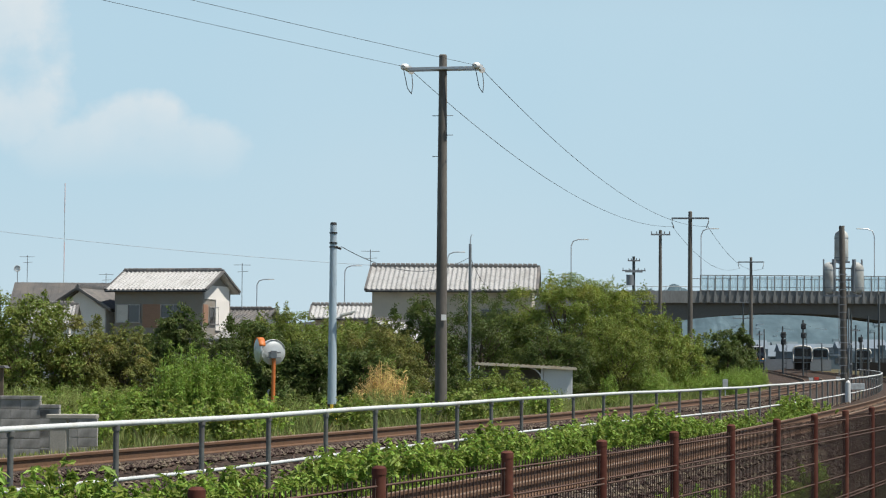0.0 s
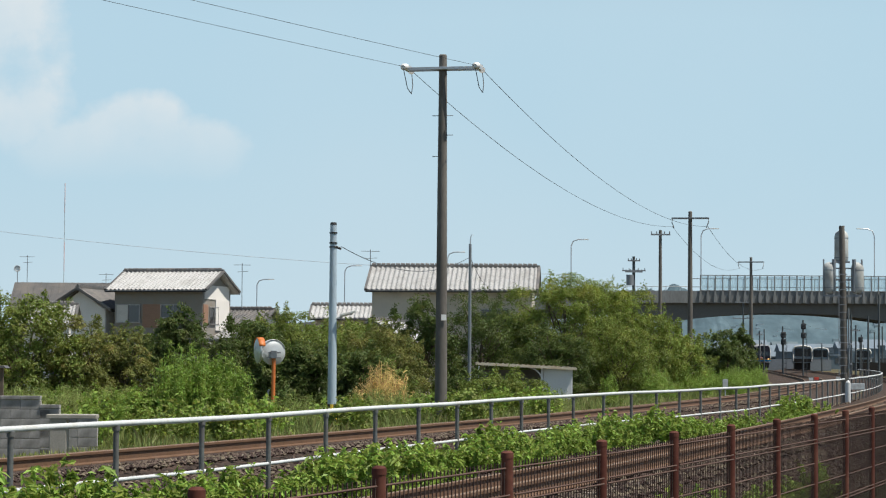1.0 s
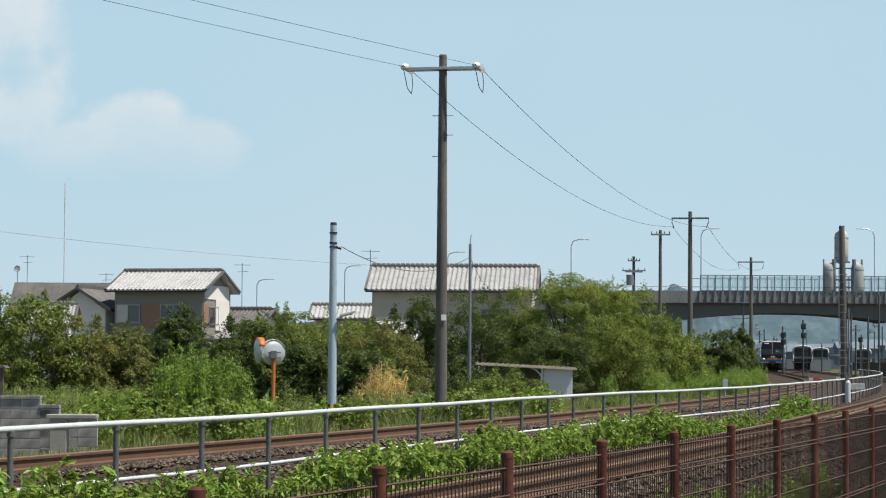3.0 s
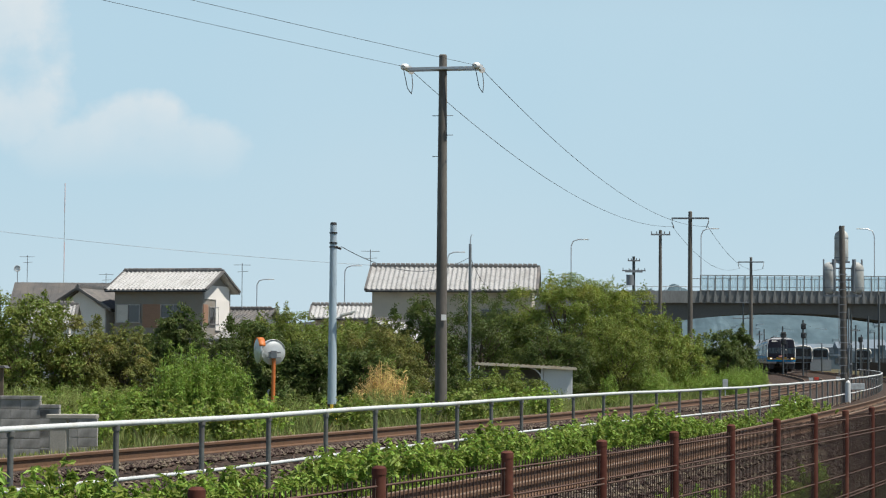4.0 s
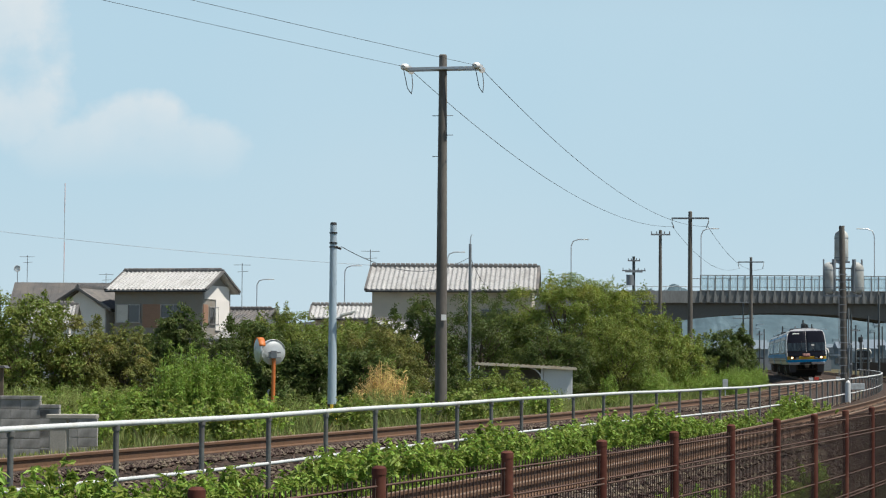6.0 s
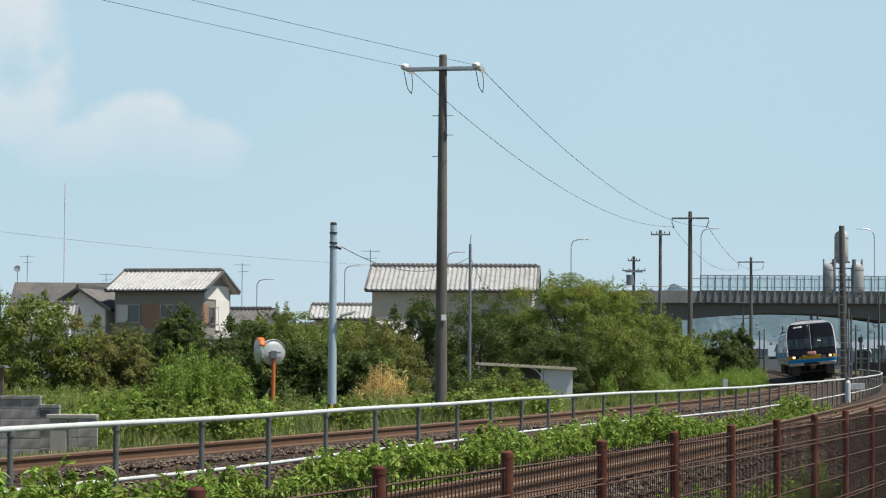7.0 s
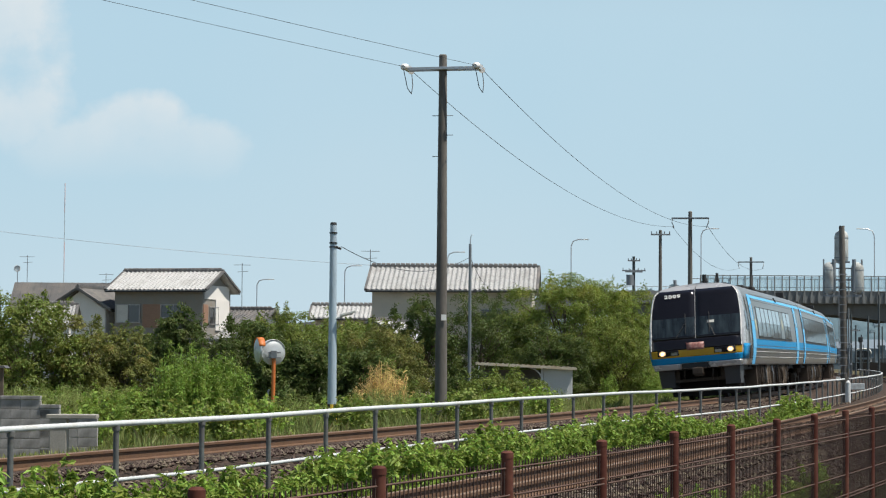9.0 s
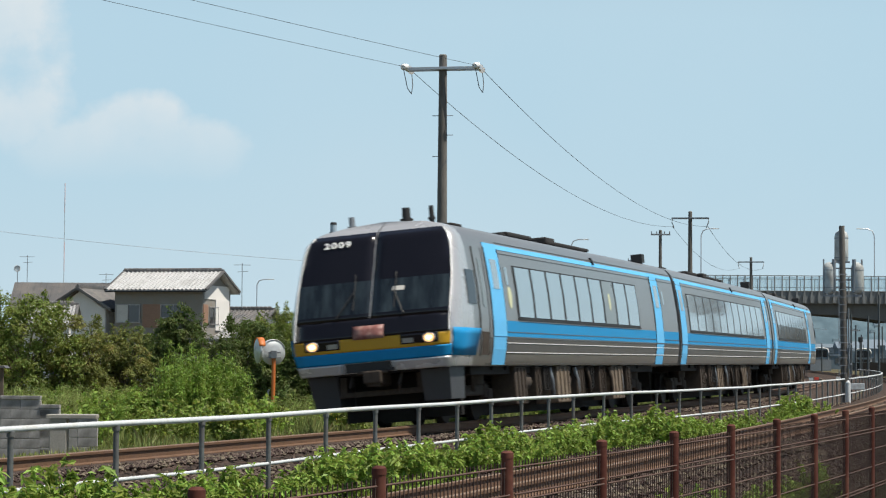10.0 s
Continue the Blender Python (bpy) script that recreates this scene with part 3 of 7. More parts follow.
    # underframe gear
    for x, ln, h, m in ((-5.35, 0.9, 0.74, UNDER_MID), (-6.75, 0.35, 0.6, UNDER_MID), (-7.5, 0.5, 0.5, UNDER), (-8.95, 1.15, 0.76, UNDER_BOX), (-10.55, 0.7, 0.66, UNDER_MID), (-11.6, 0.4, 0.5, UNDER), (-12.75, 0.55, 0.66, UNDER_MID), (-14.4, 1.25, 0.76, UNDER_BOX), (-15.6, 0.3, 0.6, UNDER_MID)):
        for sgn in (1, -1):
            bm = bmesh.new()
            box(bm, (x, sgn * 1.06, 0.98 - h / 2), (ln, 0.5, h), 0, bev=0.03)
            for k in (-0.3, 0.0, 0.3):
                box(bm, (x + k * ln, sgn * 1.32, 0.98 - h / 2), (0.035, 0.03, h * 0.9), 0)
            part("equipment_box", bm, m, car)
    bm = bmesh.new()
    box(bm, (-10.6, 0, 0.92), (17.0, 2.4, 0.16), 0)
    # Two black filler boxes, added to stand for the shade under the car.
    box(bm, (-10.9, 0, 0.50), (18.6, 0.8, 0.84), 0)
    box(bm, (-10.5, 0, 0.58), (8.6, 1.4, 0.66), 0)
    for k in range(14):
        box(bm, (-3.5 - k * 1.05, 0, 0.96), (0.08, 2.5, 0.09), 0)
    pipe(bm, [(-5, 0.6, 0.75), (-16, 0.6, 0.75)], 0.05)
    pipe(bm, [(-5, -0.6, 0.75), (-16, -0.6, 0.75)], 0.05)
    part("underframe", bm, UNDER, car, "near-black underframe with pipes, filled solid for the shade beneath")
    for k in range(9):
        for sgn in (1, -1):
            bm = bmesh.new()
            x = -5.6 - 1.15 * k
            if k % 3 == 0:
                tube(bm, (x, sgn * 1.1, 0.68), (x - 0.75, sgn * 1.1, 0.68), 0.17, n=12)
                part("air_tank", bm, UNDER_MID, car, "dusty air tank")
            else:
                pipe(bm, [(x, sgn * 1.26, 0.95), (x - 0.05, sgn * 1.3, 0.7), (x - 0.12, sgn * 1.28, 0.4), (x - 0.3, sgn * 1.2, 0.36)], 0.045, 6)
                part("hose", bm, UNDER_MID if k % 2 else GALV_DARK, car)
    for bx in (-OVERHANG, -OVERHANG - BOGIE):
        bm = bmesh.new()
        for sgn in (1, -1):
            box(bm, (bx, sgn * 0.82, 0.56), (2.3, 0.16, 0.20), 0, bev=0.03)
            for ax in (-1.05, 1.05):
                box(bm, (bx + ax, sgn * 0.84, 0.44), (0.34, 0.20, 0.30), 0, bev=0.03)
                tube(bm, (bx + ax * 0.72, sgn * 0.86, 0.42), (bx + ax * 0.72, sgn * 0.86, 0.68), 0.09)
            tube(bm, (bx, sgn * 0.88, 0.66), (bx, sgn * 0.88, 0.98), 0.22, 0.24, 14)
            tube(bm, (bx + 0.35, sgn * 1.0, 0.55), (bx + 0.5, sgn * 1.0, 0.92), 0.045)
        box(bm, (bx, 0, 0.60), (0.5, 1.6, 0.24), 0)
        bogie = part("bogie", bm, UNDER_MID, car, "dusty steel bogie frame")
        for ax in (-1.05, 1.05):
            bm = bmesh.new()
            for sgn in (1, -1):
                tube(bm, (bx + ax, sgn * 0.50, 0.405), (bx + ax, sgn * 0.63, 0.405), 0.405, n=28)
                tube(bm, (bx + ax, sgn * 0.49, 0.405), (bx + ax, sgn * 0.52, 0.405), 0.43, n=28)
            tube(bm, (bx + ax, -0.6, 0.405), (bx + ax, 0.6, 0.405), 0.08)
            part("wheelset", bm, UNDER, bogie, "steel wheelset")
    # gangway hoods at coupled ends
    for x, on in ((head + 0.12, not cab_front), (tail - 0.11, not cab_back)):
        if on:
            bm = bmesh.new()
            for k in range(5):
                box(bm, (x - 0.08 + 0.04 * k, 0, 2.15), (0.022, 2.35 if k % 2 else 2.25, 2.35), 0)
            part("gangway", bm, RUBBER, car, "black ribbed gangway hood")
    if cab_front:
        build_cab(car)
    if cab_back:
        bm = bmesh.new()
        rings = [section(back), section(back - 0.7, 0.985), section(tail - 0.02, 0.93, 0.25)]
        loft(bm, rings, closed=False, smooth=True)
        bm.faces.new([bm.verts.new(q) for q in rings[-1]])
        part("tail_end", bm, STEEL, car, "plain steel tail end")
        for sgn in (1, -1):
            bm = bmesh.new()
            side_panel(bm, back - 0.1, back - 0.6, 2.1, 2.75, sgn, 0.012, steps=4)
            part("cab_window", bm, TRAIN_GLASS, car, "dark cab side window")
    return car


def build_cab(car):
    edge = lambda z: half_width(z) - 0.03
    # skin from the front surface back to the side walls
    bm = bmesh.new()
    zs = [q[0] for q in ROOF_PTS[:-1]]
    def front_ring(k):
        out = []
        for z, w in ROOF_PTS:
            y = w * k
            out.append(Vector((nose_x(z, y), y, z)))
        return out + [Vector((q.x, -q.y, q.z)) for q in reversed(out[:-1])]
    base = section(-1.55)
    rim = front_ring(1.0)
    mid = [Vector((b.x * 0.45 + r.x * 0.55, b.y * 0.3 + r.y * 0.7 + (0.012 if r.y > 0 else -0.012), b.z * 0.5 + r.z * 0.5)) for b, r in zip(base, rim)]
    loft(bm, [base, mid, rim, front_ring(0.9), front_ring(0.7), front_ring(0.45), front_ring(0.2), front_ring(0.01)], closed=False, smooth=True)
    part("cab_shell", bm, NOSE, car, "silver rounded cab shell")
    # windscreen in two panes with the dark mask below
    rim_at = lambda z: min(half_width(z) - 0.045, half_width(3.1) + 0.01 - max(z - 3.1, 0) * 0.22)
    for y0, y1 in ((-1.6, -0.012), (0.012, 1.6)):
        bm = bmesh.new()
        nose_patch(bm, y0, y1, 1.93, 3.51, 0, 0.022, 8, 16, rim_at)
        # Lower faces get the glass with the cab's reflections in its colour.
        for f in bm.faces:
            f.material_index = 1 if 1.99 < f.calc_center_median().z < 2.62 else 0
        pane = part("windscreen", bm, [TRAIN_GLASS, CAB_GLASS], car, "black raked windscreen with the dim cab painted in below", smooth=True)
        mod = pane.modifiers.new("depth", "SOLIDIFY")
        mod.thickness, mod.offset = 0.03, -1
    for sgn in (-1, 1):
        bm = bmesh.new()
        pipe(bm, [(nose_x(z, rim_at(z)) + 0.02, sgn * (rim_at(z) + 0.006), z) for z in np.linspace(1.62, 3.50, 16)], 0.012, 6)
        part("screen_trim", bm, WHITE_MARK, car, "pale bead beside the windscreen")
    bm = bmesh.new()
    nose_patch(bm, -0.011, 0.011, 1.95, 3.51, 0, 0.028, 1, 8)
    part("centre_post", bm, ALU, car)
    thick_patch("mask", TRAIN_GLASS, car, -1.6, 1.6, 1.60, 1.93, 0.022, edge=lambda z: half_width(z) - 0.045, label="black mask below the windscreen")
    # yellow band with the lamp housings
    thick_patch("yellow_band", TRAIN_YELLOW, car, -1.6, 1.6, 1.37, 1.597, 0.018, edge=lambda z: half_width(z) - 0.04, label="yellow band across the nose")
    for sgn in (-1, 1):
        thick_patch("lamp_housing", TRAIN_GLASS, car, sgn * 0.56, sgn * 1.24, 1.425, 1.598, 0.026, label="black lamp housing")
        y = sgn * 1.08
        bm = bmesh.new()
        c = Vector((nose_x(1.51, y), y, 1.51))
        loft(bm, [[c + Vector((o, math.cos(k) * q * 1.25, math.sin(k) * q)) for k in (2 * math.pi * j / 18 for j in range(18))] for q, o in ((0.092, 0.02), (0.092, 0.05), (0.080, 0.054), (0.076, 0.044))], smooth=True)
        part("lamp_ring", bm, ALU, car, "metal headlamp ring")
        bm = bmesh.new()
        loft(bm, [[c + Vector((o, math.cos(k) * q * 1.25, math.sin(k) * q)) for k in (2 * math.pi * j / 18 for j in range(18))] for q, o in ((0.076, 0.046), (0.05, 0.052), (0.042, 0.053))], smooth=True)
        part("reflector", bm, HEADLAMP_RIM, car, "glowing amber lamp reflector")
        bm = bmesh.new()
        loft(bm, [[c + Vector((o, math.cos(k) * q * 1.25, math.sin(k) * q)) for k in (2 * math.pi * j / 18 for j in range(18))] for q, o in ((0.046, 0.05), (0.03, 0.056), (0.01, 0.058))], smooth=True, caps=True)
        part("headlamp", bm, HEADLAMP, car, "lit warm headlamp")
        bm = bmesh.new()
        nose_patch(bm, sgn * 0.70 - 0.10, sgn * 0.70 + 0.10, 1.445, 1.53, 0, 0.040, 4, 2)
        part("marker_lamp", bm, LENS_OFF, car, "unlit marker lamp")
    thick_patch("blue_band", BLUE, car, -1.6, 1.6, 1.17, 1.368, 0.016, edge=lambda z: half_width(z) - 0.01, label="azure blue band across the nose")
    for sgn in (1, -1):
        bm = bmesh.new()
        rows = [[Vector((nose_x(z, half_width(z)) * (1 - k) - (1.95 - 0.6 * (1.66 - z)) * k, sgn * (half_width(z) + 0.012), z)) for z in (1.17, 1.35, 1.55, 1.66)] for k in (0.0, 0.5, 1.0)]
        loft(bm, rows, closed=False, smooth=True)
        ob = part("corner_band", bm, BLUE, car, "azure blue corner band")
        mod = ob.modifiers.new("depth", "SOLIDIFY")
        mod.thickness, mod.offset = 0.012, 0
        # cab door and its window
        bm = bmesh.new()
        side_panel(bm, -2.58, -1.98, 1.16, 3.17, sgn, 0.010, steps=8)
        door = part("cab_door", bm, STEEL, car, "steel cab door")
        for e in (-2.59, -1.97):
            bm = bmesh.new()
            side_panel(bm, e - 0.012, e + 0.012, 1.16, 3.17, sgn, 0.016, steps=8)
            part("door_seal", bm, RUBBER, door)
        bm = bmesh.new()
        side_panel(bm, -2.44, -2.22, 2.05, 2.95, sgn, 0.018, steps=4)
        part("pane", bm, PALE_PANEL, door)
        # No hollow here: the step recess's shade is this plate's dark colour.
        bm = bmesh.new()
        side_panel(bm, -2.52, -2.06, 1.18, 1.60, sgn, 0.018, steps=2)
        part("step_shade", bm, UNDER_MID, door, "dark flat plate for the shaded step recess")
        bm = bmesh.new()
        side_panel(bm, -1.78, -1.22, 2.10, 2.72, sgn, 0.02, steps=4)
        part("cab_window", bm, TRAIN_GLASS, car, "dark cab side window")
        # skirts beside the coupler
        bm = bmesh.new()
        a, b = sorted((sgn * 0.80, sgn * 1.25))
        lo = [Vector((x, y, 0.42)) for x, y in ((-0.42, a), (-0.55, b), (-1.4, b), (-1.4, a))]
        hi = [Vector((x, y + (0.04 if y == b and sgn > 0 else -0.04 if y == a and sgn < 0 else 0), 1.02)) for x, y in ((-0.25, a), (-0.42, b), (-1.4, b), (-1.4, a))]
        loft(bm, [lo, hi], caps=True)
        part("skirt", bm, SKIRT, car, "dark grey front skirt")
    # Added plate: its dark colour stands for the shade beneath the nose.
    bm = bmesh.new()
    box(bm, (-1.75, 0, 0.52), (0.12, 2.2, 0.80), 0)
    part("shade_plate", bm, UNDER, car, "added dark plate for the shade behind the front skirts")
    # lower apron
    thick_patch("apron", NOSE, car, -1.6, -0.55, 0.99, 1.168, 0.014, edge=lambda z: half_width(z) - 0.01, label="silver lower apron")
    thick_patch("apron", NOSE, car, 0.35, 1.6, 0.99, 1.168, 0.014, edge=lambda z: half_width(z) - 0.01, label="silver lower apron")
    # Solid black filler in the hollow nose, in place of shade behind the coupler.
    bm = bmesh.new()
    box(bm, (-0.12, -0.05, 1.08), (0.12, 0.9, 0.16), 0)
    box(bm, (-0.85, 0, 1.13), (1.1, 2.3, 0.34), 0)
    part("coupler_shade", bm, RUBBER, car, "black filler block for the shade behind the coupler")
    bm = bmesh.new()
    box(bm, (-0.35, 0, 0.88), (0.7, 0.26, 0.30), 0, bev=0.04)
    tube(bm, (-0.05, -0.28, 0.98), (-0.05, 0.28, 0.98), 0.035)
    box(bm, (-0.02, 0.0, 0.90), (0.14, 0.34, 0.22), 0, bev=0.03)
    pipe(bm, [(-0.3, 0.45, 0.95), (-0.1, 0.45, 0.75), (-0.2, 0.42, 0.62)], 0.03)
    pipe(bm, [(-0.3, -0.45, 0.95), (-0.1, -0.45, 0.75), (-0.2, -0.42, 0.62)], 0.03)
    part("coupler", bm, UNDER_MID, car, "dark steel coupler with hoses")
    bm = bmesh.new()
    box(bm, (-0.55, 0, 0.62), (0.08, 1.6, 0.10), 0, bev=0.02)
    box(bm, (-0.55, 0.72, 0.78), (0.1, 0.14, 0.32), 0, bev=0.02)
    box(bm, (-0.55, -0.72, 0.78), (0.1, 0.14, 0.32), 0, bev=0.02)
    part("guard_bar", bm, UNDER_MID, car, "dark bar under the coupler")
    # train sign, wipers, number
    thick_patch("name_plate", mat("faded name plate", (0.20, 0.07, 0.06), 0.5, var=0.3, scale=6, second=(0.30, 0.18, 0.15)), car, -0.30, 0.26, 1.575, 1.81, 0.05, label="faded red and grey name plate", ny=3, nz=3)
    for y0, y1, z1 in ((0.62, 0.42, 2.42), (-0.62, -0.34, 2.42)):
        bm = bmesh.new()
        pipe(bm, [(nose_x(z, y) + 0.06, y, z) for y, z in ((y0, 1.98), ((y0 + y1) / 2, 2.2), (y1, z1))], 0.012)
        pipe(bm, [(nose_x(z, y1) + 0.055, y1 + 0.02, z) for z in (2.1, 2.4, 2.75)], 0.009)
        part("wiper", bm, RUBBER, car, "windscreen wiper")
    bm = bmesh.new()
    nose_patch(bm, 0.38, 0.60, 2.40, 2.48, 0, 0.03, 2, 1)
    part("sticker", bm, CURTAIN, car)
    for k, ch in enumerate("2009"):
        font = bpy.data.curves.new("digit", "FONT")
        font.body, font.size, font.extrude, font.offset = ch, 0.185, 0.004, 0.004
        font.align_x, font.align_y = "CENTER", "CENTER"
        tmp = new("digit_outline", font)
        dg = bpy.context.evaluated_depsgraph_get()
        mesh = bpy.data.meshes.new_from_object(tmp.evaluated_get(dg))
        bpy.data.objects.remove(tmp)
        ob = link_mesh("digit", mesh, WHITE_MARK, car)
        tagged(ob, "white digit of the train number")
        zc, yc = 3.30, -0.72 + (k - 1.5) * 0.135
        up = Vector((nose_x(zc + 0.1, yc) - nose_x(zc - 0.1, yc), 0, 0.2)).normalized()
        across = Vector((nose_x(zc, yc + 0.1) - nose_x(zc, yc - 0.1), 0.2, 0)).normalized()
        out = across.cross(up).normalized()
        turn = Matrix((across, up, out)).transposed().to_4x4()
        ob.matrix_basis = Matrix.Translation(Vector((nose_x(zc, yc), yc, zc)) + out * 0.045) @ turn @ Matrix.Diagonal((1.2, 0.9, 1, 1))
    # horns and antennas on the cab roof
    for x, y, h, r, m in ((-2.2, 0.18, 0.30, 0.085, RUBBER), (-2.6, 0.55, 0.33, 0.05, RUBBER), (-1.7, -0.72, 0.18, 0.06, GALV_DARK)):
        bm = bmesh.new()
        tube(bm, (x, y, 3.62), (x, y, 3.71 + h), r, r * 0.9, 12)
        tube(bm, (x, y, 3.60 + h * 0.55), (x, y, 3.60 + h * 0.68), r * 1.45, n=12)
        part("roof_antenna", bm, m, car, "short roof antenna")


train_cars = [rail_car(True, False, "leading stainless steel railcar with blue stripes and black raked nose"),
              rail_car(False, False, "middle diesel railcar, stainless steel with blue stripes"),
              rail_car(False, True, "rear diesel railcar, stainless steel with blue stripes")]


def car_pose(t, index):
    q = t - 10
    s = -9.693 + 33.983 * q - 0.0899 * q * q - CAR_LEN * index
    a, b = centre(s - OVERHANG), centre(s - OVERHANG - BOGIE)
    d = (a - b).normalized()
    nose = a + d * OVERHANG
    c = cant(s - 10)
    return pose(nose.x, nose.y, LIFT * c, 5.09 * c, 0, math.degrees(math.atan2(d.y, d.x)))


def motions():
    for i, car in enumerate(train_cars):
        walk(car, [(k * 0.25, car_pose(k * 0.25, i)) for k in range(41)])
# ---------------------------------------------------------------- white railing between the tracks
RAIL_TOP = 0.65


def railing_lat(s):
    return float(np.interp(s, [-140, -51, -23, -10, 0, 8, 20], [3.9, 3.85, 4.05, 3.47, 3.85, 4.2, 4.1]))


def white_railing():
    top = thing("handrail", None, "white painted pipe handrail with grey posts between the tracks", "handrail")
    posts = [9.3 - 1.94 * i for i in range(-5, 32)] + [-53.5 - 2.4 * i for i in range(1, 40)]
    posts = [s for s in posts if s < 30]
    for s0, s1 in ((-52.2, 24), (-150, -53.6)):
        ss = np.arange(s0, s1 + 0.01, 1.2)
        for z, r in ((RAIL_TOP, 0.028), (0.13, 0.020)):
            bm = bmesh.new()
            pipe(bm, [on_line(s, railing_lat(s), z + 0.005 * math.sin(s * 0.8)) for s in ss], r, 8)
            part("top_rail" if z > 0.5 else "lower_rail", bm, WHITE_PAINT, top)
    for s in posts:
        bm = bmesh.new()
        p = on_line(s, railing_lat(s), 0)
        tube(bm, (p.x, p.y, -0.5), (p.x, p.y, RAIL_TOP - 0.03), 0.027, n=8)
        tube(bm, (p.x, p.y, RAIL_TOP - 0.06), (p.x, p.y, RAIL_TOP - 0.015), 0.036, n=8)
        part("post", bm, POST_GREY, top)


white_railing()


# ---------------------------------------------------------------- brown mesh fence
def mesh_fence():
    top = thing("mesh_fence", None, "brown coated welded wire mesh fence on round posts", "fence")
    lat, z0, z1 = 10.1, -0.45, 0.66
    first, step, count = 20.2, 2.02, 22
    for i in range(-3, count):
        s = first - step * i
        p, q = on_line(s, lat), on_line(s - step, lat)
        bm = bmesh.new()
        tube(bm, (p.x, p.y, -0.5), (p.x, p.y, 0.735), 0.034, n=12)
        tube(bm, (p.x, p.y, 0.715), (p.x, p.y, 0.745), 0.0365, 0.036, n=12)
        tube(bm, (p.x, p.y, 0.745), (p.x, p.y, 0.757), 0.036, 0.022, n=12)
        part("post", bm, FENCE_BROWN, top, "round brown fence post with cap")
        # one welded panel: upright wires, folded horizontal wires
        d = (q - p).normalized()
        a, b = p + d * 0.05, q - d * 0.05
        side = Vector((d.y, -d.x, 0))
        bm = bmesh.new()
        n = 32
        vs, fs = [], []
        for j in range(n + 1):
            c = a + (b - a) * (j / n)
            r = 0.0043
            for k in range(3):
                ang = 2.094 * k + 0.5
                o = d * (math.cos(ang) * r) + side * (math.sin(ang) * r)
                vs += [bm.verts.new(c + o + Vector((0, 0, z0))), bm.verts.new(c + o + Vector((0, 0, z1 + 0.035)))]
            w = vs[-6:]
            for k in range(3):
                k2 = (k + 1) % 3
                bm.faces.new((w[2 * k], w[2 * k2], w[2 * k2 + 1], w[2 * k + 1]))
        for z in (0.66, 0.51, 0.475, 0.275, 0.075, -0.125, -0.16, -0.36):
            fold = 0.03 if z in (0.51, 0.475, -0.125, -0.16) else 0.006
            pipe(bm, [a + side * fold + Vector((0, 0, z)), b + side * fold + Vector((0, 0, z))], 0.0058, 4, 1)
        part("mesh_panel", bm, [MESH_BROWN, MESH_BAR], top, "welded wire mesh panel")


mesh_fence()


# ---------------------------------------------------------------- poles and wires
def insulator(bm, a, b, mi):
    a, b = Vector(a), Vector(b)
    for k in range(3):
        c = a + (b - a) * (k + 0.5) / 3
        d = (b - a).normalized() * 0.02
        tube(bm, c - d, c + d, 0.085, 0.055, 12, mi)


